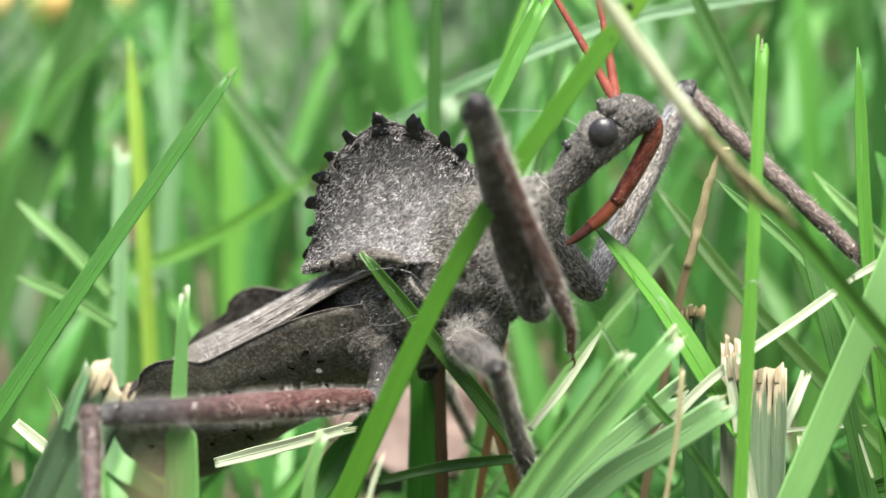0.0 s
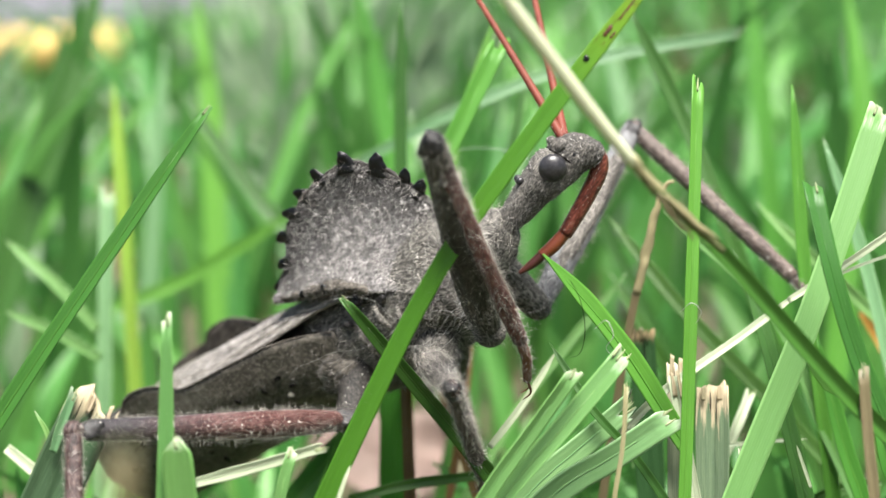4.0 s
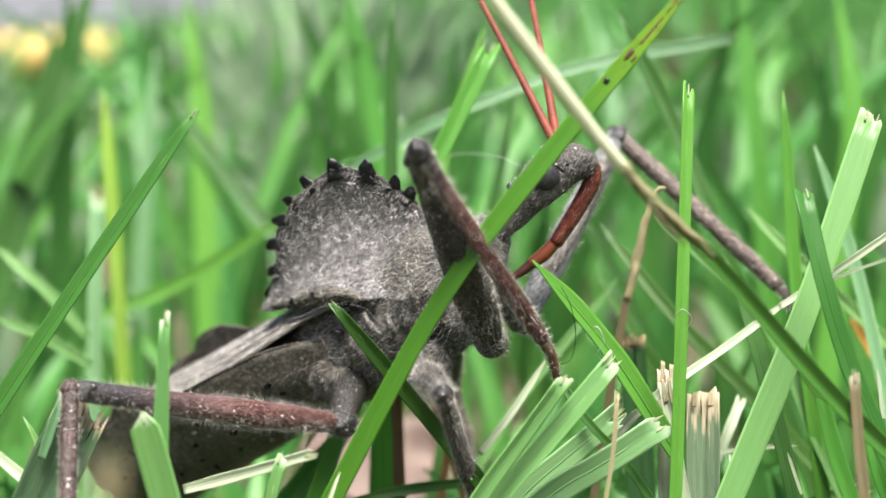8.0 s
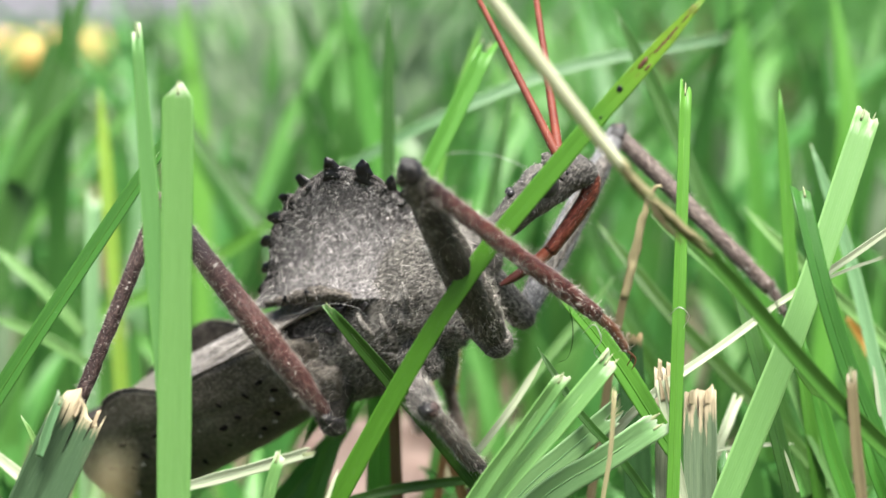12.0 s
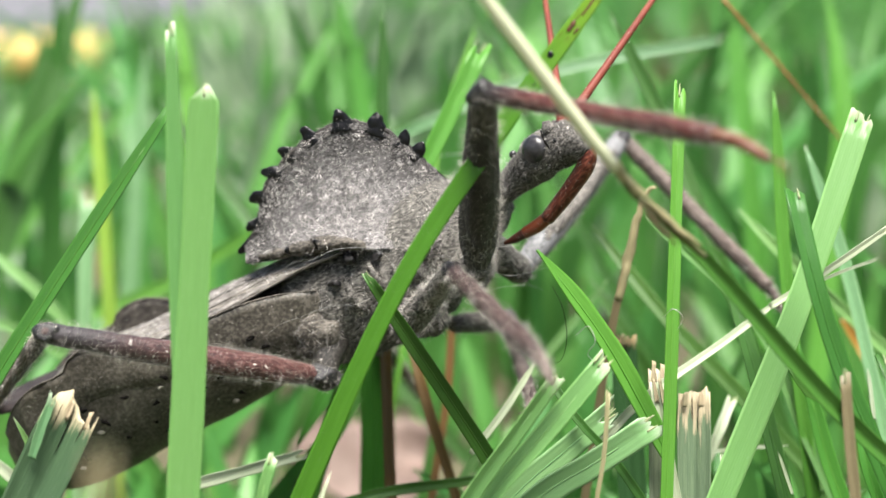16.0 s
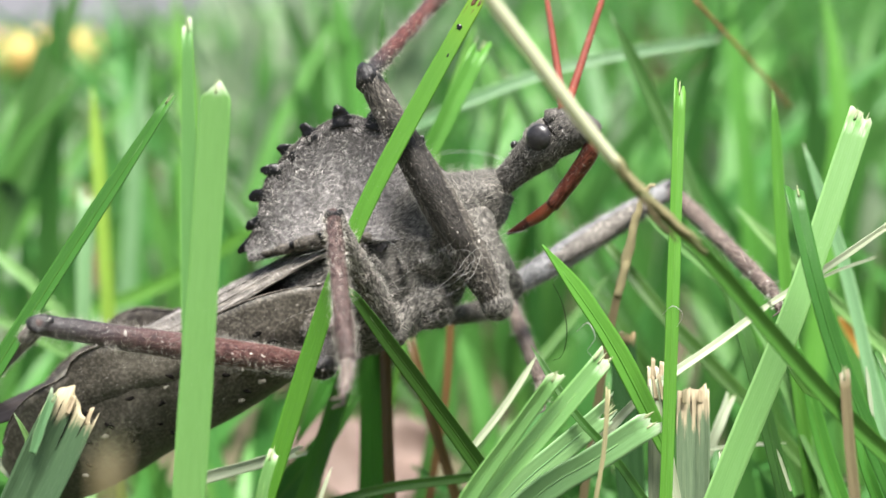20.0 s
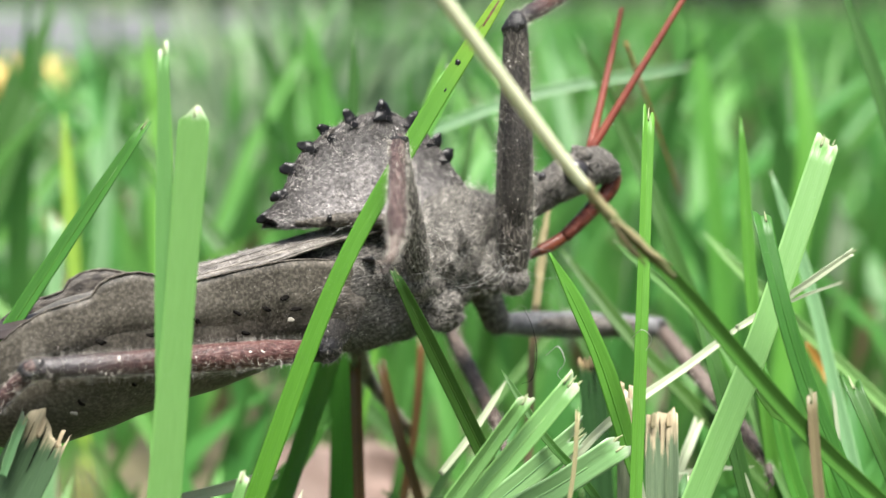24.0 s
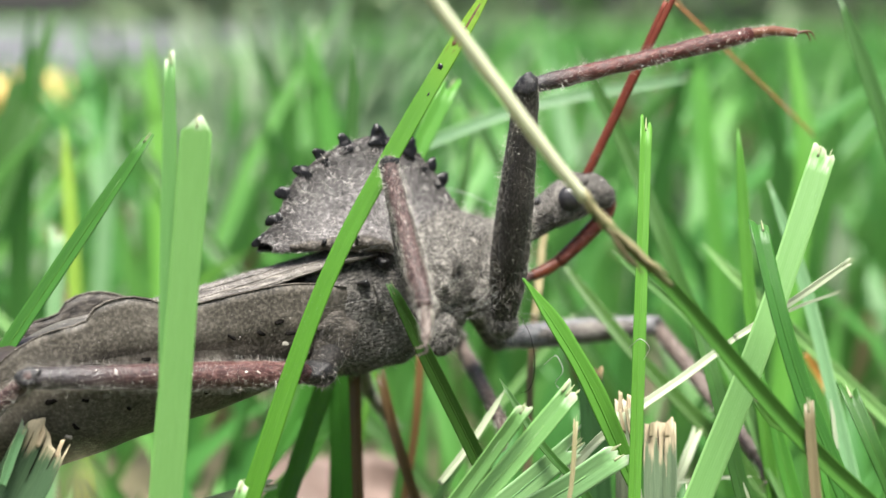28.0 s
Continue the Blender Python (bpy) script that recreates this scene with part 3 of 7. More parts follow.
def blade(points, width, mat, tip="point", twist=0, fold=0.45, label="", name="grass_plant"):
    """One shoot: a sheath at the soil, its blade, and the torn end where it was mown."""
    made_blades[0] += 1
    seed = made_blades[0]
    me, line = blade_mesh(points, width, mat, tip, twist, fold * 0.65, seed, 60 if tip == 'round' else 30)
    root = new(name)
    root.location = Vector(points[0]) * MM
    tagged(root, label, "grass", "grass shoots")
    ob = part("blade", me, root)
    if width > 0.55 and fold > 0.2:
        stop = -2 if tip != "point" else -4
        v, f, u = tube(line[:stop], [width * 0.045, width * 0.04, width * 0.02], rows_of_rib, 6)
        part("midrib", mesh_from("midrib", v, f, mat, u), ob)
    if points[0][2] < 1:
        v, f, u = tube(line[:4] * 0.8, [width * 0.42, width * 0.4, width * 0.3], 6, 8, 0.5)
        part("sheath", mesh_from("sheath", v, f, mat, u), root)
    if tip != "point":
        part("torn_tip", splinters(line, width * (0.42 if tip == "taper" else 0.2 if tip == "round" else 0.9), 2 if width < 1 else 4, 0.4 if tip == "torn" else 0.3, seed, TORN), ob, "ragged bleached tip")
    return root


def stub(points, width, mat, strips, tip_mat, height, label, seed):
    """A thick mown stalk: a folded sheath with upright torn strips on top."""
    me, line = blade_mesh(points, width, mat, "cut", 0, 0.4, seed, 36, 21)
    ob = tagged(new("stubble_plant"), label, "grass", "mown stubs")
    ob.location = Vector(points[0]) * MM
    part("sheath", me, ob)
    rng = random.Random(seed)
    t = unit(line[-1] - line[-4])
    s = unit(np.cross(t, np.array((0.0, -1.0, 0.15))))
    n = np.cross(s, t)
    strip = min(0.3, width * 0.24)
    for k in range(strips):
        q = -0.9 + 1.8 * (k + rng.uniform(0.2, 0.8)) / strips
        off = s * q * width * 0.44 + n * (0.55 * width / 2 * abs(q) ** 1.3 + 0.03)
        low = line[-1] + off - t * (0.4 + rng.uniform(0.8, 1.6) * height)
        top = line[-1] + off + t * rng.uniform(-0.05, 0.4) * height + s * rng.uniform(-0.08, 0.08)
        me, _ = blade_mesh([tuple(low), tuple((low + top) / 2 + n * 0.02), tuple(top)], strip * rng.uniform(0.6, 1.1), tip_mat, rng.choice(("point", "cut", "cut")), rng.uniform(-14, 14), 0.3, seed * 31 + k, 8)
        part("splinter", me, ob, "torn straw-coloured fibre" if k == 0 else "").location = Vector(low) * MM
    # black strips down between the fibres, standing for the shade in splits
    for k in range(1 + int(width)):
        q = rng.uniform(-0.6, 0.6)
        off = s * q * width * 0.44 + n * (0.55 * width / 2 * abs(q) ** 1.3 + 0.015)
        top = line[-1] + off - t * rng.uniform(0.1, 0.7)
        low = top - t * rng.uniform(1.0, 2.4) + s * rng.uniform(-0.05, 0.05)
        v, f, u = tube([tuple(low), tuple((low + top) / 2), tuple(top)], [0.008, 0.035, 0.03, 0.01], 12, 6, 0.6)
        part("split", mesh_from("split", v, f, PIT), ob, "black strip for the shade in a split" if k == 0 else "")
    return ob


def lawn(count, near, far, seed, height, name, label, left=None, mat=None, around=False, disc=None):
    """Uncounted blades of the lawn, each bent its own way."""
    rng = np.random.default_rng(seed)
    rows = 6
    d = near * (far / near) ** rng.random(count) 
    half = (d + 86) * 0.36 + 25
    x = rng.uniform(-1, 1, count) * half
    if left is not None:
        x = left + rng.random(count) * (half - left)
    y = d
    if around:
        turn = rng.uniform(math.radians(130), math.radians(410), count)
        x, y = np.cos(turn) * d, np.sin(turn) * d - 40
    if disc:
        turn, out = rng.uniform(0, 2 * math.pi, count), disc[2] * np.sqrt(rng.random(count))
        x, y = disc[0] + np.cos(turn) * out, disc[1] + np.sin(turn) * out
    hgt = height * rng.uniform(0.45, 1.15, count)
    # blades cut short so the camera sees the hose and the dead leaf
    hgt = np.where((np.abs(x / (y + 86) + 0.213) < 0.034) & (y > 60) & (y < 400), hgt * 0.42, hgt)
    hgt = np.where((np.abs(x + 4) < 9) & (y < 48), hgt * 0.25, hgt)
    wid = rng.uniform(1.0, 2.8, count) * (1 + d / 1500)
    az = rng.uniform(0, 2 * math.pi, count)
    leanv = rng.uniform(0.05, 0.75, count) * hgt
    face = rng.uniform(-0.9, 0.9, count)
    f = np.linspace(0, 1, rows)[None, :]
    px = x[:, None] + np.cos(az)[:, None] * leanv[:, None] * f ** 1.8
    py = y[:, None] + np.sin(az)[:, None] * leanv[:, None] * f ** 1.8
    pz = hgt[:, None] * (f - 0.22 * (leanv / hgt)[:, None] * f ** 2)
    wf = np.where(f < 0.6, 1.0, 1.02 - (np.maximum(f - 0.6, 0) / 0.4) ** 1.6) * wid[:, None] / 2
    sx, sy = np.cos(face)[:, None] * wf, np.sin(face)[:, None] * wf
    left = np.stack([px - sx, py - sy, pz], -1)
    mid = np.stack([px, py + wid[:, None] * 0.18, pz], -1)
    right = np.stack([px + sx, py + sy, pz], -1)
    verts = np.stack([left, mid, right], 2).reshape(-1, 3)
    uvs = np.stack([np.broadcast_to(np.array([0.0, 0.5, 1.0]), (count, rows, 3)) * np.clip(wid, 0.4, 3)[:, None, None],
                    np.broadcast_to((f * hgt[:, None] / 6)[:, :, None], (count, rows, 3)) + rng.random(count)[:, None, None] * 9], -1).reshape(-1, 2)
    base = (np.arange(count) * rows * 3)[:, None]
    quads = []
    for i in range(rows - 1):
        for k in (0, 1):
            a = i * 3 + k
            quads.append(np.concatenate([base + a, base + a + 1, base + a + 4, base + a + 3], 1))
    faces = np.concatenate(quads).tolist()
    return tagged(new(name, mesh_from(name, verts, faces, mat or LAWN, uvs)), label, "grass", kind="stuff")


def hedge():
    rng = np.random.default_rng(5)
    count = 9000
    x = rng.uniform(-1500, 9000, count)
    z = rng.uniform(0, 1, count) ** 0.8 * (1500 + 500 * np.sin(x / 700))
    y = 8200 + rng.normal(0, 260, count)
    c = np.stack([x, y, z], 1)
    a, b = rng.normal(0, 55, (count, 3)), rng.normal(0, 55, (count, 3))
    verts = np.stack([c + a, c + b, c - a, c - b], 1).reshape(-1, 3)
    k = np.arange(count)[:, None] * 4
    tagged(new("hedge", mesh_from("hedge", verts, (k + np.arange(4)[None]).tolist(), HEDGE, smooth=False)), "far green hedge beyond the lawn", "hedge", kind="stuff")


ground_sheet()
paving()
hose()
dead_leaf()
hedge()

# ---- the insect ----
def ring_body(stations, sides=26, power=1.0):
    verts, faces = [], []
    xs = [s[0] for s in stations]
    grid = np.linspace(0, 1, 40)
    cols = [np.interp(grid, np.linspace(0, 1, len(stations)), [s[k] for s in stations]) for k in range(5)]
    for k in range(5):
        c = cols[k].copy()
        for _ in range(2):
            c[1:-1] = (c[:-2] + 2 * c[1:-1] + c[2:]) / 4
        cols[k] = c
    for x, zc, hw, ht, hb in zip(*cols):
        for j in range(sides):
            w = 2 * math.pi * j / sides
            s, c = math.sin(w), math.cos(w)
            verts.append((x, hw * math.copysign(abs(s) ** power, s), zc + (ht if c > 0 else hb) * math.copysign(abs(c) ** power, c)))
    for i in range(len(grid) - 1):
        for j in range(sides):
            k = (j + 1) % sides
            faces.append((i * sides + j, (i + 1) * sides + j, (i + 1) * sides + k, i * sides + k))
    faces.append(tuple(range(sides)))
    faces.append(tuple(reversed(range(39 * sides, 40 * sides))))
    return verts, faces


def roughen(verts, amount, size, seed=0.0):
    return [(v[0] + amount * noise.noise(Vector((v[0] / size, v[1] / size, v[2] / size + seed))),
             v[1] + amount * noise.noise(Vector((v[0] / size + 9, v[1] / size, v[2] / size + seed))),
             v[2] + amount * noise.noise(Vector((v[0] / size, v[1] / size + 9, v[2] / size + seed)))) for v in verts]


bug = tagged(new("wheel_bug"), "grey furry wheel bug with a toothed crest, climbing through the grass", "insect")

ABDOMEN = [(-2.8, 0.3, 2.6, 2.4, 2.8), (-7, 0.6, 3.5, 2.1, 3.8), (-10, 0.8, 4.2, 1.5, 4.6), (-14, 0.9, 4.6, 1.3, 5.3), (-17, 0.7, 4.4, 1.2, 5.6), (-19.5, 0.1, 3.6, 1.0, 5.2), (-21.4, -0.9, 2.4, 0.8, 3.6), (-22.4, -1.9, 0.7, 0.4, 1.2)]
THORAXRINGS = [(-6.2, 0.2, 2.2, 2.2, 2.4), (-4, 0.2, 2.75, 3.0, 3.1), (-1, 0.3, 2.9, 3.4, 3.5), (2, 0.6, 2.8, 3.6, 3.3), (4.2, 1.2, 2.5, 3.6, 2.9), (6.0, 2.0, 2.0, 2.3, 2.1), (7.2, 2.5, 1.35, 1.25, 1.4), (7.9, 2.6, 0.8, 0.8, 0.8)]
CRESTLINE = [(-6.0, 4.5), (-4.9, 5.45), (-4.15, 6.7), (-3.1, 7.65), (-1.95, 8.3), (-0.6, 8.8), (1.2, 8.95), (2.8, 8.15), (3.8, 7.0), (4.3, 6.2), (5.0, 5.0)]


def body_parts():
    skin = np.array(roughen(ring_body(ABDOMEN, 40)[0], 0.16, 2.2))
    belly = mesh_from("abdomen", skin.tolist(), ring_body(ABDOMEN, 40)[1], BELLY)
    flank = skin[skin[:, 1] < 0]
    rng = random.Random(17)
    ab = part("abdomen", belly, bug, "dull brown-grey abdomen with dark pits")
    part("fuzz", fuzz(belly, 3500, 0.14, 0.007, HAIRDARK, 3, (-0.8, 0, -0.2)), ab)
    st = np.array(ABDOMEN)
    # flat black balls on the skin, the pits' shade put into their colour
    for x, z in ((-9.2, 0.2), (-7.6, 0.1), (-6.0, -0.2), (-11.3, 0.2), (-13.6, -0.1), (-16.0, 0.0), (-14.6, -2.4), (-10.6, -2.4), (-18.2, -1.4), (-8.4, -2.2), (-12.6, -2.9), (-9.9, -1.2), (-7.0, -1.6), (-12.3, -1.0), (-17.2, -2.8), (-15.2, -1.1), (-13.0, -2.0), (-8.8, -0.9), (-16.6, -1.6), (-6.6, 0.5)):
        y = flank[np.argmin((flank[:, 0] - x) ** 2 + (flank[:, 2] - z) ** 2), 1] - 0.03
        zc, hw = (float(np.interp(-x, -st[:, 0], st[:, k])) for k in (1, 2))
        if z > zc - 1.6:
            y = min(y, -hw * (1.0 - 0.05 * max(0.0, zc - 0.9 - z) / 0.7) - 0.2)
        size = rng.uniform(0.7, 1.25)
        v, f = ball((0, 0, 0), 0.26 * size, 0.05, 0.12 * size, 8, 12)
        tilt = Matrix.Rotation(rng.uniform(-0.2, 1.0), 3, "Y")
        part("pit", mesh_from("pit", roughen([tuple(tilt @ Vector(c) + Vector((x, y - 0.03, z))) for c in v], 0.1, 0.2), f, PIT), ab)
        if rng.random() < 0.4:
            v, f = ball((x - 0.4, y - 0.03, z - 0.45), 0.17 * size, 0.05, 0.11 * size, 6, 10)
            part("pale_spot", mesh_from("pale_spot", roughen(v, 0.1, 0.2), f, PALESPOT), ab)
    thv, thf = ring_body(THORAXRINGS)
    th = mesh_from("thorax", roughen(roughen(thv, 0.5, 1.7, 4.0), 0.14, 0.6, 2.0), thf, THORAX)
    tho = part("thorax", th, bug, "woolly grey thorax")
    part("fuzz", fuzz(th, 20000, 0.22, 0.011, HAIRDARK, 5, (-0.6, 0, -0.4), 0.45), tho)
    part("scales", fuzz(th, 1100, 0.06, 0.015, HAIR, 4, (-0.4, 0, -0.3), 0.8), tho, "tiny white scales")
    part("wool", fuzz(th, 900, 0.75, 0.005, HAIR, 6, (-0.1, 0, 0.1), 0.8), tho)
    # long pale wool on the collar before the crest
    collar = mesh_from("collar", [tuple(v.co / MM) for v in th.vertices], [tuple(p.vertices) for p in th.polygons if p.center.x > 3.2 * MM and p.center.z > 2.2 * MM], THORAX)
    part("collar_wool", fuzz(collar, 800, 0.7, 0.006, HAIR, 8, (-0.1, 0, 0.1), 0.6), tho, "long pale woolly hairs")
    bpy.data.meshes.remove(collar)
    # swollen joints low on the near and far flanks
    for sy in (-1, 1):
        for x, z, r in ((-3.5, -0.7, 1.3), (-0.6, 0.3, 1.1), (2.2, -1.5, 1.15), (2.9, 1.0, 1.15), (5.3, -0.2, 1.05)):
            me = mesh_from("flank_lobe", roughen(roughen(ball((x, sy * (2.5 if x < -1 else 2.15), z), r, r * 0.75, r * 1.1, 22, 30)[0], 0.3, 0.9), 0.1, 0.35), ball((0, 0, 0), 1, 1, 1, 22, 30)[1], RIDGE if x < -1 else THORAX)
            lobe = part("flank_lobe", me, bug)
            part("fuzz", fuzz(me, 1300, 0.26, 0.010, HAIRDARK, 7 + int(x), (-0.4, 0, -0.4), 0.5), lobe)
            part("wool", fuzz(me, 200, 0.55, 0.005, HAIR, 9 + int(x), (-0.2, 0, -0.5), 0.6), lobe)
    # crest: a tall plate that swells into the shoulders
    nu, nv, flat_rows = 60, 22, 16
    edge = curve_through([(a, 0, b) for a, b in CRESTLINE], nu)
    foot = curve_through([(-5.8, 0, 4.25), (-4.6, 0, 4.05), (-2.8, 0, 3.95), (-0.9, 0, 3.7), (0.8, 0, 3.0), (2.7, 0, 2.4), (4.6, 0, 2.5), (6.0, 0, 3.0)], nu)
    verts, faces = [], []
    for sy in (-1, 1):
        for i in range(nu):
            u = i / (nu - 1)
            swell = (1.9 + 0.55 * min(1, max(0, (u - 0.3) / 0.3))) * math.sin(math.pi * min(1, 0.1 + u * 0.8)) ** 0.6 * (1 - 0.3 * min(1, max(0, (u - 0.42) / 0.3)))
            for j in range(nv):
                v = min(1.0, j / (flat_rows - 1))
                turn = max(0, j - flat_rows + 1) / (nv - flat_rows) * 2.4
                p = edge[i] * (1 - v) + foot[i] * v - np.array((0, 0, 0.34 * math.sin(turn)))
                y = sy * (0.16 + 0.35 * v + swell * v ** 2.6 + (0.22 * math.sin(turn) if turn < 1.5 else 0.22 - 0.5 * (turn - 1.5)))
                bend = 0.16 * noise.noise(Vector((p[0] / 1.3, sy * 3, p[2] / 1.3)))
                verts.append((p[0], y + sy * bend * (v + 0.2), p[2]))
    for h in (0, 1):
        o = h * nu * nv
        for i in range(nu - 1):
            for j in range(nv - 1):
                a = o + i * nv + j
                q = (a, a + nv, a + nv + 1, a + 1)
                faces.append(q if h == 0 else tuple(reversed(q)))
    o = nu * nv
    for i in range(nu - 1):
        faces.append((i * nv, o + i * nv, o + (i + 1) * nv, (i + 1) * nv))
    me = mesh_from("crest", verts, [tuple(reversed(f)) for f in faces], CREST)
    cr = part("crest", me, bug, "grey velvety half-wheel crest")
    part("fuzz", fuzz(me, 42000, 0.17, 0.0125, CRESTHAIR, 11, (-1.0, 0, -0.8), 0.35), cr)
    # floury patch low in the middle of each side, sun sheen in its colour
    rng = np.random.default_rng(19)
    patch = [f for f in faces if len({i // nv for i in f}) == 2 and rng.random() < math.exp(-(((f[0] % (nu * nv)) // nv - 30) / 12) ** 2 - ((f[0] % nv - 11) / 4.0) ** 2)]
    floury = mesh_from("floury_sheen", verts, [tuple(reversed(f)) for f in patch], CREST)
    part("floury_hairs", fuzz(floury, 15000, 0.15, 0.011, PRUINOSE, 13, (-1.0, 0, -0.8), 0.4), cr, "pale floury hairs coloured with sheen")
    bpy.data.meshes.remove(floury)
    part("scales", fuzz(me, 1500, 0.06, 0.016, HAIR, 14, (-0.6, 0, -0.4), 0.8), cr, "tiny white scales")
    part("pale_fuzz", fuzz(me, 420, 0.42, 0.008, HAIR, 12, (-0.3, 0, 0.2), 0.7), cr)
    for k, (x, z) in enumerate(CRESTLINE[:-1]):
        big = 1.3 if k in (6, 7) else 0.98 if k else 0.6
        cx, cz = x - 0.6, z - 4.6
        n = unit(np.array((cx, 0, cz))) if k else np.array((-0.95, 0, -0.25))
        t = np.array((-n[2], 0, n[0]))
        b = np.array((x, 0, z)) - n * 0.4
        tip = b + n * ((1.1 if k else 0.9) * (0.8 + 0.2 * big)) + t * 0.16
        v, f, _ = tube([b, b + n * 0.4, b + n * 0.8 + t * 0.05, tip], [0.6 * big, 0.52 * big, 0.42 * big, 0.34 * big, 0.27 * big, 0.10], 16, 16, 0.42)
        v = roughen(v, 0.09, 0.35, k * 1.7)
        part("tooth", mesh_from("tooth", v, f, TOOTH), cr, "black horny tooth" if k == 0 else "")
    # black ragged margin that joins the teeth
    v, f, _ = tube(roughen(edge[2:-3], 0.14, 0.5, 6.0), [0.10, 0.15, 0.16, 0.15, 0.10], len(edge) - 5, 10, 0.9)
    margin = mesh_from("crest_margin", roughen(v, 0.06, 0.3, 2.0), f, DARKSKIN)
    mg = part("crest_margin", margin, cr, "black ragged margin of the crest")
    part("fuzz", fuzz(margin, 500, 0.3, 0.006, HAIR, 15, (-0.2, 0, 0.3), 0.6), mg)
    # ridge behind each shoulder
    for sy in (-1, 1):
        pts = []
        for i in range(4, 36, 4):
            u = i / (nu - 1)
            swell = (1.9 + 0.55 * min(1, max(0, (u - 0.3) / 0.3))) * math.sin(math.pi * min(1, 0.1 + u * 0.8)) ** 0.6
            pts.append((foot[i][0], sy * (0.72 + swell), foot[i][2] - 0.1))
        v, f, _ = tube(pts, [0.12, 0.26, 0.36, 0.42, 0.36, 0.18], 30, 10)
        me = mesh_from("shoulder_ridge", roughen(v, 0.16, 0.5), f, RIDGE)
        rd = part("shoulder_ridge", me, bug, "knobbly ridge at the shoulder")
        for q, r in ((2, 0.2), (4, 0.26)):
            v, f = ball((pts[q][0], pts[q][1] + sy * 0.22, pts[q][2] + 0.12), r * 0.8, r, r * 1.2, 8, 10)
            part("ridge_tooth", mesh_from("ridge_tooth", roughen(v, 0.12, 0.25, q), f, TOOTH), rd, "small black tooth")
        part("fuzz", fuzz(me, 500, 0.3, 0.011, HAIRDARK, 21, (0, 0, 0.2), 0.6), rd)
    # small dark knobs and folds on the flanks
    rng = random.Random(23)
    for sy in (-1, 1):
        for x, z, r in ((-0.4, 2.6, 0.28), (0.9, 2.2, 0.24), (-1.6, 1.6, 0.26)):
            v, f = ball((x, sy * (2.75 - 0.16 * max(0, x - 2) ** 1.3), z), r * 1.3, r, r * 0.8, 8, 12)
            part("knob", mesh_from("knob", roughen(v, 0.2, 0.4, x), f, KNEE), tho, "dark horny knob" if x == -0.4 else "")
        for x, z in ((0.4, 1.3), (1.5, 0.9), (-1.0, 0.7), (3.6, 2.0)):
            pts = [(x, sy * 2.75, z + 0.7), (x + rng.uniform(-0.2, 0.2), sy * 3.15, z), (x + rng.uniform(-0.4, 0.4), sy * 2.85, z - 0.7)]
            v, f, _ = tube(pts, [0.08, 0.2, 0.1], 10, 8)
            me = mesh_from("fold", roughen(v, 0.12, 0.4, z), f, THORAX)
            fo = part("fold", me, tho)
            part("fuzz", fuzz(me, 220, 0.3, 0.007, HAIRDARK, 91, (0, 0, 0), 0.5), fo)
    # wings, the near one overlapping
    def wing_at(u, v, sy, lift, up=0.0):
        body = float(np.interp(0.6 + 15.4 * u, -st[:, 0], st[:, 2]))
        outer = body + 0.12 - 3.2 * (max(0.0, u - 0.58) / 0.42) ** 1.6
        m = -0.5 + v * (outer + 0.5)
        z = 3.5 - 1.7 * u + lift - 0.6 * v ** 2.4 + (0.045 * math.cos(v * 25 + u * 2) + 0.026 * math.cos(v * 61 - u * 5)) * min(1, u * 6) + 0.08 * math.sin(u * 9) * v
        return (-0.6 - 15.4 * u, sy * m, z + up)

    for sy, lift in ((-1, 0.12), (1, 0.0)):
        nu, nv = 44, 40
        verts, faces, uvs = [], [], []
        for i in range(nu):
            for j in range(nv):
                verts.append(wing_at(i / (nu - 1), j / (nv - 1), sy, lift))
                uvs.append((j / (nv - 1), i / (nu - 1) * 4))
        for i in range(nu - 1):
            for j in range(nv - 1):
                a = i * nv + j
                q = (a, a + 1, a + nv + 1, a + nv)
                faces.append(q if sy > 0 else tuple(reversed(q)))
        me = mesh_from("wing", verts, faces, WING, uvs)
        wg = part("wing", me, bug, "folded leathery grey-brown wing")
        so = wg.modifiers.new("thickness", "SOLIDIFY")
        so.thickness = 0.00012
        part("fuzz", fuzz(me, 10000, 0.2, 0.008, PRUINOSE, 31, (-0.8, 0, 0.6), 0.5), wg)
        for v0, v1 in ((0.34, 0.24), (0.78, 0.7), (0.98, 0.98)):
            pts = [wing_at(u, v0 + (v1 - v0) * u, sy, lift, 0.03) for u in (0.06, 0.25, 0.45, 0.65, 0.85, 0.97)]
            v, f, _ = tube(pts, [0.03, 0.034, 0.02], 30, 8)
            part("vein", mesh_from("vein", v, f, WING), wg)
        # thin black line on the wing, the shade of a fold put into colour
        for v0, v1 in ((0.5, 0.42),):
            pts = [wing_at(u, v0 + (v1 - v0) * u, sy, lift, 0.0) for u in (0.2, 0.4, 0.6, 0.8)]
            v, f, _ = tube(pts, [0.01, 0.022, 0.02, 0.01], 30, 8)
            part("crease", mesh_from("crease", v, f, PIT), wg, "black line for the shade in a wing fold")
        # rear wing membrane; forward part is a dark sheet for the gap's shade
        mv, mf = [], []
        for i in range(26):
            u = i / 25
            x = -4.6 - 17.8 * u
            reach = max(float(np.interp(-x, -st[:, 0], st[:, 2])) - 0.05, 2.9 - 2.2 * max(0, u - 0.9) / 0.1)
            for j in range(10):
                v = j / 9
                mv.append((x, sy * (0.2 + v * (reach - 0.2)), 2.45 - 1.25 * u - 0.6 * v ** 2 + 0.06 * math.sin(v * 20 + u * 6)))
        for i in range(25):
            for j in range(9):
                a = i * 10 + j
                mf.append((a, a + 1, a + 11, a + 10))
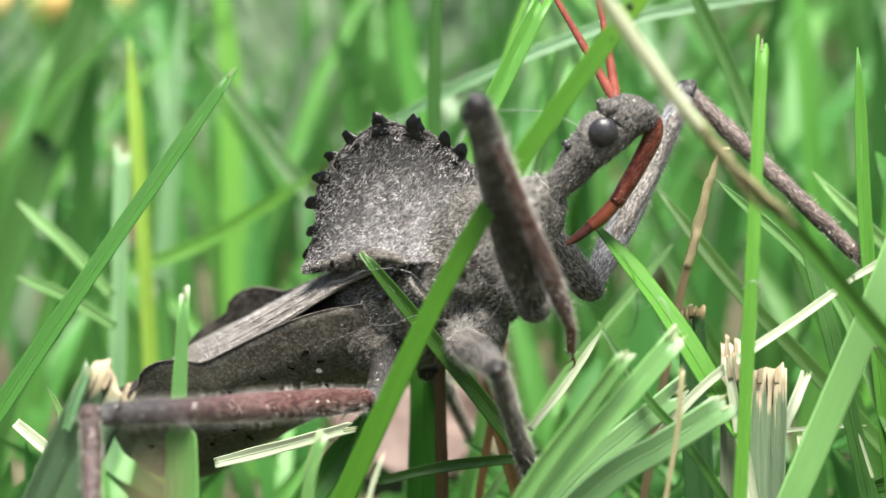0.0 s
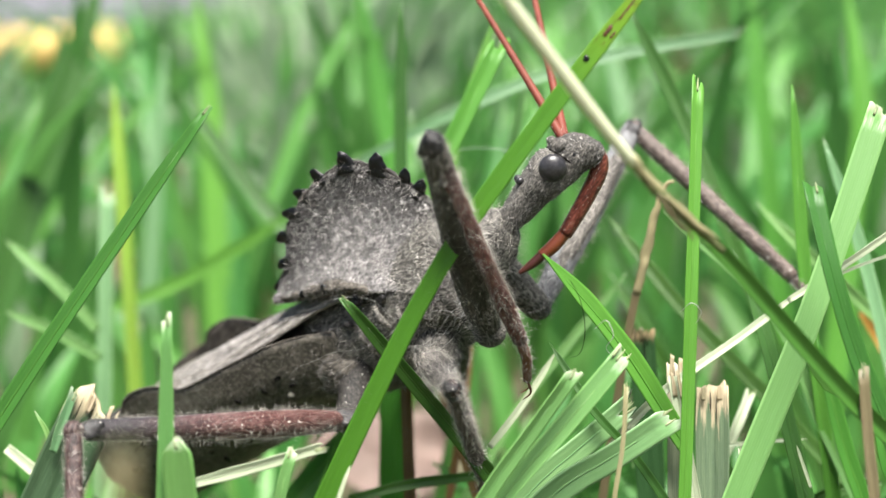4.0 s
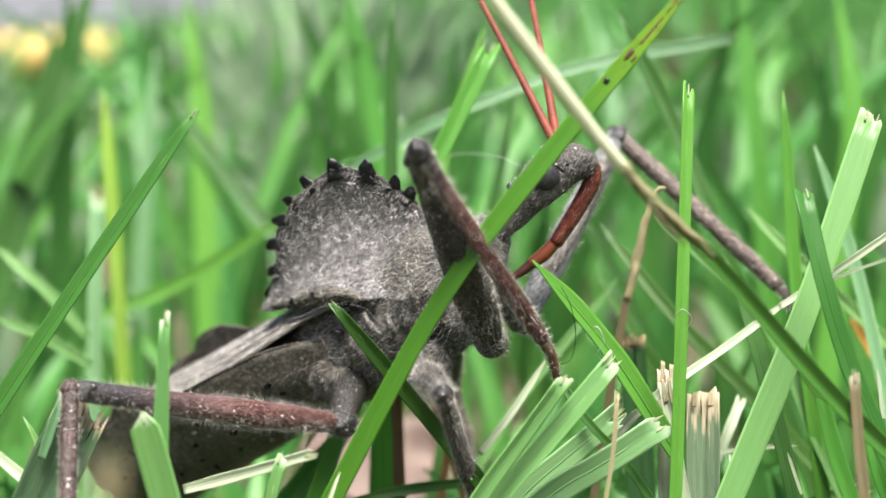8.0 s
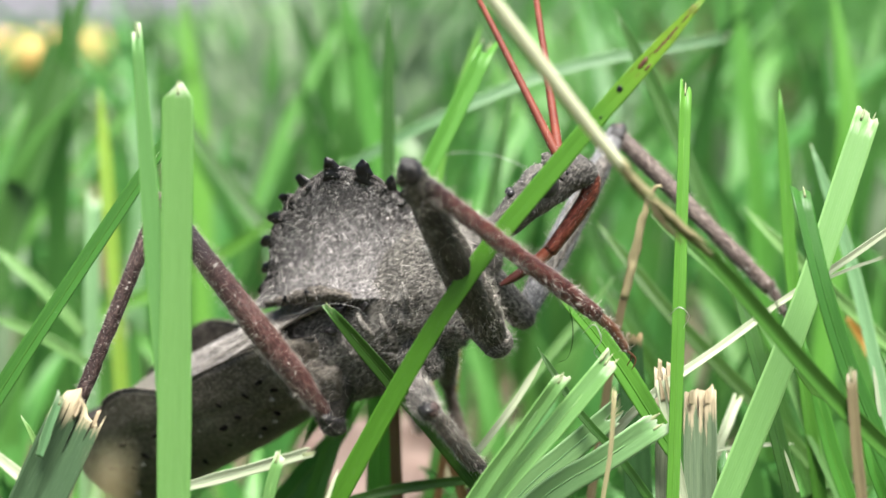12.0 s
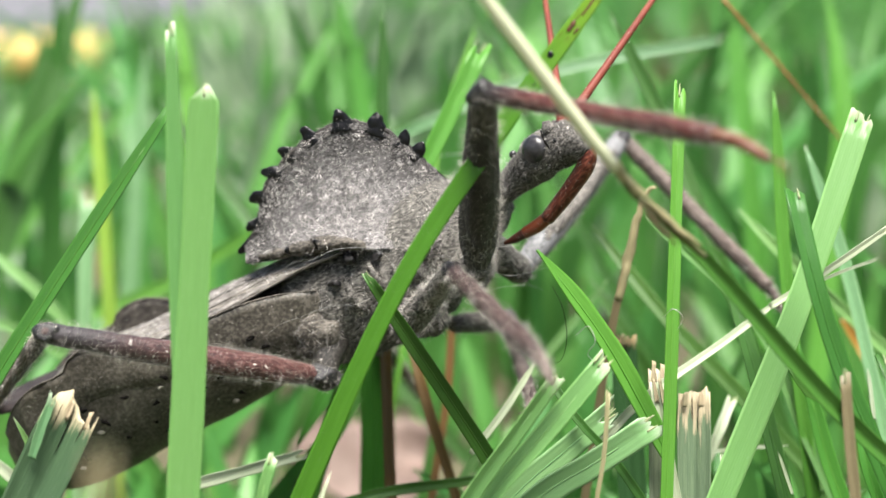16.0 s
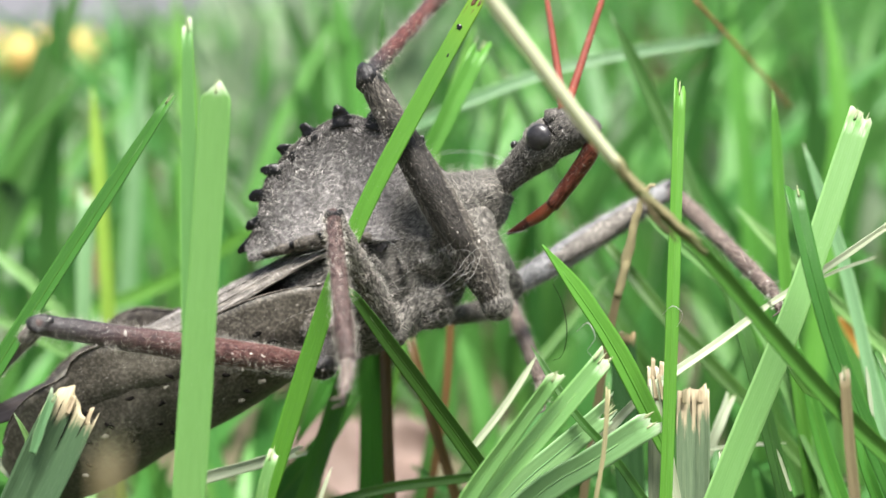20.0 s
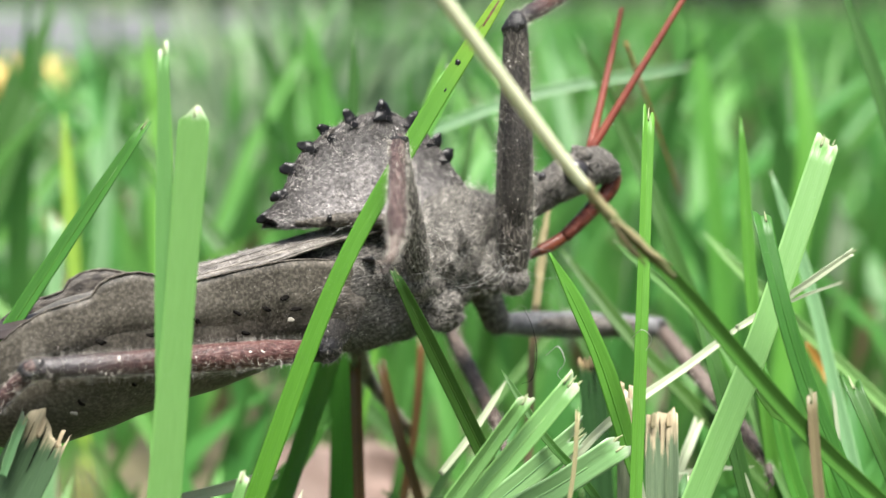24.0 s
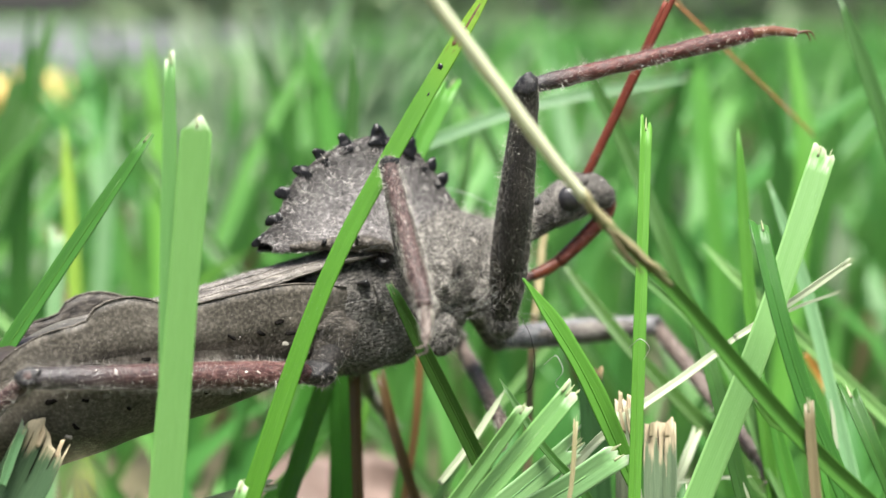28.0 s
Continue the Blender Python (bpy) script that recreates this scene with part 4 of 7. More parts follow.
        mb = part("membrane", mesh_from("membrane", mv, mf, MEMBRANE), wg, "dark wing membrane, with a sheet for the shaded gap")
        so = mb.modifiers.new("thickness", "SOLIDIFY")
        so.thickness = 0.00008
        # upturned rim of the abdomen, scalloped, with a dark lobe
        prof = curve_through([(-2.6, 0, 1.6), (-4.6, 0, 2.1), (-6.5, 0, 2.3), (-8.5, 0, 2.25), (-10.4, 0, 2.15), (-11.8, 0, 2.1), (-12.7, 0, 2.55), (-13.5, 0, 2.9), (-14.5, 0, 3.0), (-15.6, 0, 2.75), (-16.1, 0, 2.2), (-16.7, 0, 2.05), (-18.0, 0, 1.9), (-19.8, 0, 1.1), (-21.2, 0, -0.2)], 90)
        ease = lambda v: min(1, v * 1.9) ** 2 * (3 - 2 * min(1, v * 1.9))
        side_of = lambda x, v: float(np.interp(-x, -st[:, 0], st[:, 2])) * (0.86 + 0.14 * ease(v)) + 0.19 * ease(v) + 0.1 * v ** 2
        rv, rf = [], []
        for q in prof:
            zc = float(np.interp(-q[0], -st[:, 0], st[:, 1]))
            for j in range(9):
                v = j / 8
                zz = (zc - 2.0) * (1 - v) + q[2] * v
                rv.append((q[0], sy * (side_of(q[0], v) + 0.05 * noise.noise(Vector((q[0], zz * 0.8, 3.0)))), zz))
        for i in range(89):
            for j in range(8):
                a = i * 9 + j
                rf.append((a, a + 1, a + 10, a + 9))
        me = mesh_from("rim", rv, rf, RIM if sy > 0 else BELLY)
        rm = part("rim", me, bug, "upturned scalloped edge of the abdomen")
        so = rm.modifiers.new("thickness", "SOLIDIFY")
        so.thickness = 0.00014
        part("fuzz", fuzz(me, 1500, 0.16, 0.008, HAIRDARK, 33, (-0.8, 0, 0), 0.5), rm)
        edge = [(q[0], sy * side_of(q[0], 1.0), q[2] + 0.01) for q in prof[::3]]
        v, f, _ = tube(edge, [0.03, 0.06, 0.055, 0.03], len(edge), 7)
        part("rim_edge", mesh_from("rim_edge", v, f, RIDGE), rm, "pale edge of the rim")
    # loose silk caught on the insect
    for pts in ([(-4.4, -3.2, 3.0), (-2.2, -4.4, 3.6), (0.6, -4.6, 3.2), (2.4, -4.4, 1.2)], [(1.5, -4.0, -0.6), (3.5, -4.6, -0.4), (5.5, -4.2, 0.1), (7.2, -3.8, -0.6), (9.5, -3.6, -0.9)],
                [(2.0, -4.2, -0.2), (3.2, -4.5, -0.9), (4.8, -4.3, -0.5), (5.6, -4.0, 0.5), (5.0, -3.9, 1.0)], [(4.6, -2.6, -1.8), (6.2, -3.4, -1.2), (7.6, -3.2, -1.5), (8.4, -3, -2.4)],
                [(-5.5, -4.0, 0.4), (-3.0, -4.5, 0.9), (0.0, -4.4, 0.5), (3.0, -4.3, 1.0), (5.0, -4.0, 1.4)], [(3.4, -4.2, 0.2), (4.4, -4.6, 0.9), (5.2, -4.4, 0.3), (4.6, -4.3, -0.3), (3.8, -4.4, 0.0), (4.4, -4.5, 0.5)],
                [(-0.8, -4.1, -0.2), (1.2, -4.6, 0.3), (2.6, -4.5, -0.4), (4.2, -4.4, 0.1), (6.4, -4.0, 0.9), (8.2, -3.6, 0.6)]):
        v, f, _ = tube(roughen(curve_through(pts, 40), 0.3, 1.6, 3.0), [0.0035, 0.006, 0.0035], 60, 5)
        part("silk_thread", mesh_from("silk_thread", v, f, SILK), bug, "loose white silk thread")


def head_part():
    """Head along +x from the neck to the feelers' sockets."""
    verts, faces = ring_body([(-1.2, 0, 0.78, 0.72, 0.78), (0.0, 0.0, 0.62, 0.56, 0.62), (1.2, -0.05, 0.74, 0.66, 0.76), (2.4, -0.1, 0.95, 0.86, 0.98), (3.3, -0.2, 1.15, 1.0, 1.12), (4.0, -0.25, 1.2, 1.12, 1.2), (4.6, -0.35, 1.12, 1.18, 1.22), (4.9, -0.5, 1.0, 1.0, 1.12), (5.2, -0.55, 1.06, 1.15, 1.25), (5.7, -0.75, 1.05, 1.12, 1.2), (6.15, -0.95, 0.95, 1.0, 1.05), (6.45, -1.1, 0.7, 0.75, 0.8), (6.6, -1.2, 0.3, 0.35, 0.35)], 26, 0.86)
    me = mesh_from("head", roughen(roughen(verts, 0.14, 0.7), 0.05, 0.25), faces, HEADSKIN)
    hd = part("head", me, bug, "narrow dark grey head")
    part("fuzz", fuzz(me, 5000, 0.17, 0.008, CRESTHAIR, 41, (-0.4, 0, 0), 0.6), hd)
    for sy in (-1, 1):
        part("eye", mesh_from("eye", *ball((4.2, sy * 1.0, -0.1), 0.74, 0.5, 0.72, 18, 28), EYE), hd, "glossy dark round eye")
        part("eyelet", mesh_from("eyelet", *ball((2.7, sy * 0.5, 0.78), 0.22, 0.2, 0.2), EYE), hd)
        v, f, _ = tube([(4.9, sy * 0.4, 0.1), (5.2, sy * 0.42, 0.5), (5.35, sy * 0.42, 0.75)], [0.3, 0.3, 0.2], 8, 12)
        part("brow", mesh_from("brow", roughen(ball((5.35, sy * 0.62, 0.15), 0.42, 0.36, 0.4, 10, 14)[0], 0.08, 0.3), ball((0, 0, 0), 1, 1, 1, 10, 14)[1], HEADSKIN), hd)
        part("feeler_socket", mesh_from("feeler_socket", v, f, HEADSKIN), hd)
        # small black ball standing out before the eye
        v, f = ball((5.35, sy * 1.0, -0.55), 0.16, 0.1, 0.13, 8, 10)
        part("cheek_pit", mesh_from("cheek_pit", v, f, TOOTH), hd, "small black knob before the eye")
        # black strip along the groove before the eye, shade put into its colour
        v, f, _ = tube([(4.86, sy * 0.55, 0.55), (4.92, sy * 0.98, -0.1), (4.98, sy * 1.0, -0.8), (4.95, sy * 0.8, -1.3)], [0.05, 0.09, 0.08, 0.04], 14, 8)
        part("cheek_furrow", mesh_from("cheek_furrow", roughen(v, 0.05, 0.3), f, PIT), hd, "black strip for a groove's shade before the eye")
    segs = [((5.95, 0, -1.2), (6.02, 0, -1.75), (5.55, 0, -2.2), (4.0, 0, -2.55), (1.8, 0, -2.8)), ((1.85, 0, -2.76), (1.0, 0, -2.68), (0.25, 0, -2.5)), ((0.3, 0, -2.5), (-0.4, 0, -2.35), (-1.15, 0, -2.1))]
    for k, pts in enumerate(segs):
        v, f, _ = tube(pts, ([0.46, 0.47, 0.44, 0.41, 0.37], [0.33, 0.36, 0.31], [0.28, 0.24, 0.1])[k], 22, 14)
        me = mesh_from("beak_segment", v, f, (BEAK, BEAKGLOSS, BEAKTIP)[k])
        b = part("beak_segment", me, hd, "curved dark red beak" if k == 0 else "")
        part("fuzz", fuzz(me, (520, 60, 30)[k], 0.13, 0.007, HAIR, 44 + k, (0, 0, 0), 0.5), b)
    return hd


def limb(name, length, radii, mat, label, hairs, hair_len, seed, bow=0.0, flat=1.0, knob=0.0):
    """A leg piece along +x from its upper joint."""
    v, f, _ = tube([(0, 0, 0), (length * 0.33, 0, bow), (length * 0.66, 0, bow), (length, 0, 0)], radii, 30, 16, flat)
    pieces = [(roughen(v, 0.06, 0.6, seed), f)]
    if knob:
        pieces.append(ball((0, 0, 0), knob, knob, knob, 10, 14))
    vv, ff = joined(*pieces)
    me = mesh_from(name, vv, ff, mat)
    ob = part(name, me, bug, label)
    if name == "thigh":
        r = radii[-1]
        kv, kf = ball((length - 0.2, 0, 0), r * 1.5, r * 1.04, r * 1.04, 12, 16)
        part("knee", mesh_from("knee", roughen(kv, 0.2, 0.5, seed), kf, KNEE), ob, "dark knee joint")
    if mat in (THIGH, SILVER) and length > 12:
        # dark raised strip along the face kept towards the camera
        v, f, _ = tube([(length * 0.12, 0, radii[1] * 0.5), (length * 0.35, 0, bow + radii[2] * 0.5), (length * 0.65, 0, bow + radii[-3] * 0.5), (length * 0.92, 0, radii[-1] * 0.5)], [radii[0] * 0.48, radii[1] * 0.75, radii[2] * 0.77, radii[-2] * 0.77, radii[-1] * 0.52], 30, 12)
        fm = mesh_from("furrow", roughen(v, 0.08, 0.5, seed), f, DARKSKIN if mat == THIGH else MIDTHIGH)
        fu = part("furrow", fm, ob, "dark raised strip along the thigh")
        part("fuzz", fuzz(fm, 700, 0.22, 0.005, LEGHAIR, seed + 9, (-0.3, 0, 0), 0.5), fu)
    if name in ("thigh", "coxa") and mat not in (HINDTHIGH, DARKSKIN):
        part("fringe", fuzz(me, int(hairs * (0.8 if length < 10 else 0.6)), hair_len * 1.0, 0.0046, HAIR, seed + 200, (0, 0, 0), 0.3), ob)
    red = name == "shin" or mat == HINDTHIGH
    part("fuzz", fuzz(me, int(hairs * (0.12 if red else 0.06 if mat == DARKSKIN else 0.28)), hair_len * (0.45 if red else 0.7), 0.0055, HAIR if red else LEGHAIR, seed, (-0.2, 0, 0), 0.45), ob)
    if mat == HINDTHIGH:
        jv, jf = ball((0.1, 0, 0), 1.0, 0.72, 0.72, 12, 16)
        jm = mesh_from("trochanter", roughen(jv, 0.25, 0.5, seed), jf, KNEE)
        jo = part("trochanter", jm, ob, "black knobbly joint with white hairs")
        part("fuzz", fuzz(jm, 260, 0.3, 0.007, HAIR, seed + 5, (0, 0, 0), 0.6), jo)
        part("scales", fuzz(me, 900, 0.07, 0.016, HAIR, seed + 400, (0.5, 0, 0), 0.8), ob, "tiny white scales")
    if mat in (THIGH, MIDTHIGH, SHIN):
        part("scales", fuzz(me, int(length * 28), 0.06, 0.014, HAIR, seed + 400, (0.5, 0, 0), 0.8), ob, "tiny white scales")
    if red:
        part("bristles", fuzz(me, int(hairs * (0.9 if mat == MIDSHIN else 0.9 if name == "shin" else 2.2)), hair_len * (0.6 if mat == MIDSHIN else 0.85 if name == "shin" else 0.62), 0.006 if name == "shin" else 0.0036, HAIR, seed + 300, (0.15, 0, 0), 0.14), ob, "fine standing white bristles")
    return ob


def foot(shin, length, curl=0.5, size=1.0, mat=None):
    v, f, _ = tube([(length - 0.1, 0, 0), (length + 0.9 * size, -0.1, 0), (length + 1.8 * size, -0.2 - curl, 0)], [0.3, 0.26, 0.2], 14, 10)
    me = mesh_from("tarsus", roughen(v, 0.05, 0.3), f, mat or CLAW)
    tar = part("tarsus", me, shin, "small hairy foot")
    part("fuzz", fuzz(me, 260, 0.3, 0.009, HAIR, 81, (0.3, 0, 0), 0.5), tar)
    for sy in (-1, 1):
        v, f, _ = tube([(length + 1.75 * size, -0.2 - curl, sy * 0.06), (length + 2.3 * size, -0.3 - curl, sy * 0.2), (length + 2.4 * size, -0.8 - curl, sy * 0.25)], [0.08, 0.06, 0.02], 9, 7)
        part("claw", mesh_from("claw", v, f, mat or CLAW), shin)


body_parts()
head = head_part()
fore_thigh = limb("thigh", 13.4, [0.62, 0.95, 1.02, 0.95, 0.85, 0.72, 0.62], THIGH, "stout dark grey front thigh", 3400, 0.42, 51, 0.1, knob=0.7)
fore_shin = limb("shin", 12.6, [0.4, 0.44, 0.42, 0.41, 0.44, 0.47, 0.38], SHIN, "hairy dark red front shin", 2200, 0.38, 52, 0.12, knob=0.5)
foot(fore_shin, 12.6, 0.3, 1.45)
mid_thigh = limb("thigh", 8.6, [0.58, 0.74, 0.74, 0.62, 0.52, 0.48], MIDTHIGH, "grey middle thigh", 2000, 0.4, 53, knob=0.65)
mid_shin = limb("shin", 10.2, [0.38, 0.43, 0.42, 0.42, 0.47, 0.4], MIDSHIN, "hairy dusty pink middle shin", 1700, 0.5, 54, 0.08, knob=0.45)
foot(mid_shin, 10.2, 0.1, mat=DUSTSHIN)
hind_thigh = limb("thigh", 14.6, [0.44, 0.64, 0.71, 0.68, 0.62, 0.57, 0.5], HINDTHIGH, "long hairy reddish hind thigh", 1900, 0.6, 55, 0.35, knob=0.55)
hind_shin = limb("shin", 15.5, [0.42, 0.4, 0.38, 0.36, 0.34, 0.36], MIDSHIN, "hairy dusty brown hind shin", 2200, 0.45, 56, 0.1, knob=0.5)
foot(hind_shin, 15.5, 0.1, mat=DUSTSHIN)
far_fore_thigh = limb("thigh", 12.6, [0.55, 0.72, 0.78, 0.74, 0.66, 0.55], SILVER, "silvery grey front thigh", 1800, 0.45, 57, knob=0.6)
far_fore_shin = limb("shin", 12.2, [0.42, 0.5, 0.47, 0.45, 0.46, 0.4], DUSTSHIN, "hairy dusty brown front shin", 1500, 0.35, 58, 0.1, knob=0.5)
foot(far_fore_shin, 12.2, 0.2, 0.8, DUSTSHIN)
far_mid_thigh = limb("thigh", 7.0, [0.5, 0.6, 0.6, 0.5], THIGH, "grey middle thigh", 700, 0.35, 59, knob=0.5)
far_mid_shin = limb("shin", 10.2, [0.38, 0.42, 0.4, 0.38], DUSTSHIN, "hairy dusty brown middle shin", 800, 0.4, 60, knob=0.42)
foot(far_mid_shin, 10.2, 0.1, mat=DUSTSHIN)
far_hind_thigh = limb("thigh", 9.0, [0.4, 0.5, 0.5, 0.42], HINDTHIGH, "reddish hind thigh", 600, 0.4, 61, knob=0.5)
far_hind_shin = limb("shin", 10.0, [0.38, 0.36, 0.34, 0.32], SHIN, "reddish hind shin", 500, 0.4, 62, knob=0.42)
fore_coxa = limb("coxa", 5.0, [0.8, 1.0, 1.15, 1.2], THORAX, "woolly joint of the front leg", 1200, 0.45, 63, knob=0.85)
mid_coxa = limb("coxa", 4.0, [0.75, 0.95, 1.1], THORAX, "woolly joint of the middle leg", 900, 0.45, 64, knob=0.8)
hind_coxa = limb("coxa", 3.6, [0.6, 0.9, 1.1], DARKSKIN, "dark joint of the hind leg", 900, 0.4, 65, knob=0.65)
far_fore_coxa = limb("coxa", 5.0, [0.75, 0.95, 1.1], THORAX, "woolly joint of the front leg", 700, 0.4, 66, knob=0.7)


def feeler(name, length, radii, mat, label, seed):
    v, f, _ = tube([(0, 0, 0), (length * 0.5, 0, 0.15), (length, 0, 0)], radii, 24, 10)
    me = mesh_from(name, v, f, mat)
    ob = part(name, me, bug, label)
    part("fuzz", fuzz(me, 260, 0.12, 0.009, HAIR, seed, (0, 0, 0), 0.5), ob)
    return ob


feeler_a = feeler("feeler", 10.5, [0.26, 0.21, 0.18, 0.15], ANTENNA, "slender rusty red feeler", 71)
feeler_b = feeler("feeler", 13.0, [0.26, 0.21, 0.18, 0.15], ANTENNA, "slender rusty red feeler", 72)
feeler_end = feeler("feeler_end", 13.0, [0.1, 0.09, 0.07], WHIP, "thin drooping end of a feeler", 73)

# ---- grass round the insect ----
blade([(10.5, -11.9, 0.0), (11.3, -9.1, 16.8), (11.7, -7.3, 27.1), (12.2, -4.7, 36.4)], 0.69, BRIGHT, tip='torn', twist=0, fold=0.42, label='slim upright green grass blade with a split tip')
blade([(22.5, -1.8, 0.0), (20.8, 0.5, 13.6), (19.3, 2.6, 25.8), (18.7, 4.2, 35.6)], 0.83, BRIGHT, tip='point', twist=0, fold=0.42, label='upright green grass blade tapering to a point')
blade([(6.5, -13.7, 0.0), (13.7, -9.2, 16.3), (17.7, -6.7, 25.2), (21.7, -3.0, 34.9)], 1.42, PALE, tip='cut', twist=4, fold=0.06, label='broad pale green grass blade with a mown tip')
blade([(28.7, -15.0, 0.0), (21.8, -12.1, 17.2), (19.0, -10.9, 24.0), (17.9, -10.3, 27.6), (17.1, -8.6, 31.8)], 1.02, MID, tip='cut', twist=0, fold=0.3, label='dark green grass blade with a blunt mown tip')
blade([(28.2, -4.9, 0.0), (24.8, 3.3, 18.6), (23.4, 6.6, 26.0), (21.5, 8.7, 32.2)], 0.85, GLAUC, tip='point', twist=0, fold=0.42, label='narrow bluish green grass blade behind the stubble')
blade([(-11.8, -17.0, 0.0), (2.5, -11.9, 17.7), (5.4, -10.9, 20.8), (8.2, -9.9, 23.9)], 1.11, MEADOW, tip='cut', twist=15, fold=0.42, label='light green grass blade with a mown white edge')
blade([(-9.0, -17.7, 0.0), (1.6, -12.9, 18.0), (3.7, -11.9, 20.7), (5.8, -11.0, 23.4)], 0.89, MEADOW, tip='cut', twist=-10, fold=0.42, label='light green grass blade with a mown white edge')
blade([(-10.1, -13.9, 0.0), (4.8, -10.0, 17.0), (7.8, -9.2, 18.7), (10.7, -8.4, 20.4)], 1.55, BLOOM, tip='cut', twist=0, fold=0.22, label='bluish green grass blade with a bleached mown tip')
blade([(-8.9, -12.2, 0.0), (3.8, -8.1, 16.5), (6.3, -7.2, 18.5), (8.9, -6.4, 20.5)], 1.4, BLOOM, tip='torn', twist=0, fold=0.22, label='bluish green grass blade with a ragged tip')
blade([(6.7, -6.1, 16.5), (10.1, -5.4, 20.4), (14.9, -3.9, 23.5), (17.9, -3.5, 25.7)], 0.5, STRAW, tip='point', twist=0, fold=0.42, label='pale dried grass stem lying across the blades')
blade([(17.2, -3.6, 25.2), (20.1, -3.3, 27.0), (23.2, -3.0, 29.1)], 0.40, STRAW, tip='torn', twist=0, fold=0.42, label='frayed white end of a dried grass stem')
blade([(18.2, -3.0, 25.6), (20.9, -2.4, 26.7), (22.9, -2.3, 27.4)], 0.17, STRAW, tip='torn', twist=0, fold=0.42, label='loose white fibre of a dried grass stem')
blade([(-8.9, -13.7, 0.0), (-7.9, -12.8, 17.9), (-7.7, -12.7, 18.9), (-7.3, -12.5, 20.1)], 0.57, PALE, tip='cut', twist=0, fold=0.42, label='short pale green grass stub with a mown tip')
blade([(-8.1, -15.3, 0.0), (-5.2, -13.9, 18.0), (-4.6, -13.6, 19.7)], 0.21, STRAW, tip='point', twist=0, fold=0.42, label='short bleached grass sliver')
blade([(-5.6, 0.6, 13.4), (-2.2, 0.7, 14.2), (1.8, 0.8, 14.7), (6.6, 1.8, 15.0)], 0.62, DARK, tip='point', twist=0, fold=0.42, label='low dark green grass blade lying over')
blade([(-17.9, -3.4, 0.0), (-8.7, 3.5, 12.5), (-6.8, 4.9, 14.7), (-4.0, 6.4, 17.9)], 1.86, BRIGHT, tip='point', twist=0, fold=0.42, label='broad shaded green grass blade under the insect')
# moved along the sight line towards the camera, so it hangs above the soil
blade([(-13.5, -2.7, 15.4), (-10.1, -2.6, 16.3), (-6.8, -1.6, 17.0)], 0.66, STRAW, tip='torn', twist=0, fold=0.42, label='pale dried grass stem held clear of the ground')
blade([(-23.8, -0.8, 16.8), (-22.0, -1.0, 15.3), (-20.5, -1.2, 14.1)], 0.66, STRAW, tip='torn', twist=0, fold=0.42, label='grey dried grass stem')
blade([(20.6, -17.5, 0.0), (19.0, -14.9, 18.2), (18.7, -14.4, 21.2), (18.5, -13.9, 24.2)], 0.53, STALK, tip='cut', twist=0, fold=0.42, label='dead tan-brown grass stalk')
blade([(23.0, -2.7, 19.0), (22.7, -2.2, 21.6)], 0.24, STRAW, tip='point', twist=0, fold=0.42, label='thin white grass fibre')
blade([(18.3, -5.2, 15.8), (17.6, -4.8, 17.9)], 0.17, STRAW, tip='point', twist=0, fold=0.42, label='thin white grass fibre')
blade([(14.7, -1.0, 16.8), (16.8, -0.9, 17.0), (19.0, -0.9, 17.1)], 0.24, STRAW, tip='point', twist=0, fold=0.42, label='thin white grass fibre')
blade([(14.7, 0.8, 15.2), (15.6, 1.1, 17.3), (16.5, 2.4, 18.8)], 0.62, STRAW, tip='torn', twist=0, fold=0.42, label='short bleached grass stub')
blade([(-2.0, 0.3, 0.0), (-2.3, 2.5, 12.5), (-2.4, 3.0, 15.6), (-2.5, 3.5, 19.0), (-2.6, 4.0, 21.8)], 0.72, BROWN, tip='torn', twist=0, fold=0.42, label='reddish brown grass stalk under the insect')
blade([(5.2, 2.3, 0.0), (0.9, 4.7, 14.1), (-0.4, 5.4, 18.2), (-1.2, 6.9, 21.1)], 0.66, BROWN, tip='torn', twist=0, fold=0.42, label='reddish brown grass stalk under the insect')
blade([(-1.8, 6.4, 0.0), (0.2, 8.6, 12.9), (0.9, 9.3, 17.2), (1.2, 10.1, 21.8)], 0.5, BROWN, tip='torn', twist=0, fold=0.42, label='thin brown grass stalk under the insect')
blade([(21.3, -9.8, 0.0), (16.4, -1.9, 23.0), (15.4, -0.4, 26.3), (14.8, -0.2, 27.4)], 1.01, DARK, tip='point', twist=0, fold=0.42, label='green grass blade behind a dry stem')
blade([(26.3, -3.7, 0.0), (21.9, -1.5, 14.0), (21.0, -1.0, 16.6), (19.5, -0.0, 22.6)], 1.02, BRIGHT, tip='point', twist=0, fold=0.42, label='fresh green grass blade with a pointed tip')
blade([(27.9, -4.4, 0.0), (20.5, 1.0, 16.7), (17.7, 3.1, 23.2), (11.9, 5.1, 28.6)], 0.68, PALE, tip='point', twist=0, fold=0.42, label='pale green grass blade arching over')
blade([(34.7, -1.0, 0.0), (17.8, 6.3, 17.9), (13.7, 8.1, 22.1), (9.4, 11.0, 27.4)], 0.99, DARK, tip='point', twist=0, fold=0.42, label='fresh green grass blade with a pointed tip')
blade([(-7.2, 1.1, 0.0), (1.6, 6.5, 12.8), (4.2, 8.2, 16.7), (10.6, 11.4, 23.9)], 0.60, PALE, tip='point', twist=0, fold=0.42, label='pale green grass blade leaning away')
blade([(2.0, -2.8, 17.3), (3.8, -2.5, 19.6), (5.5, -2.0, 22.2)], 0.41, STRAW, tip='point', twist=0, fold=0.42, label='thin dried grass stem')
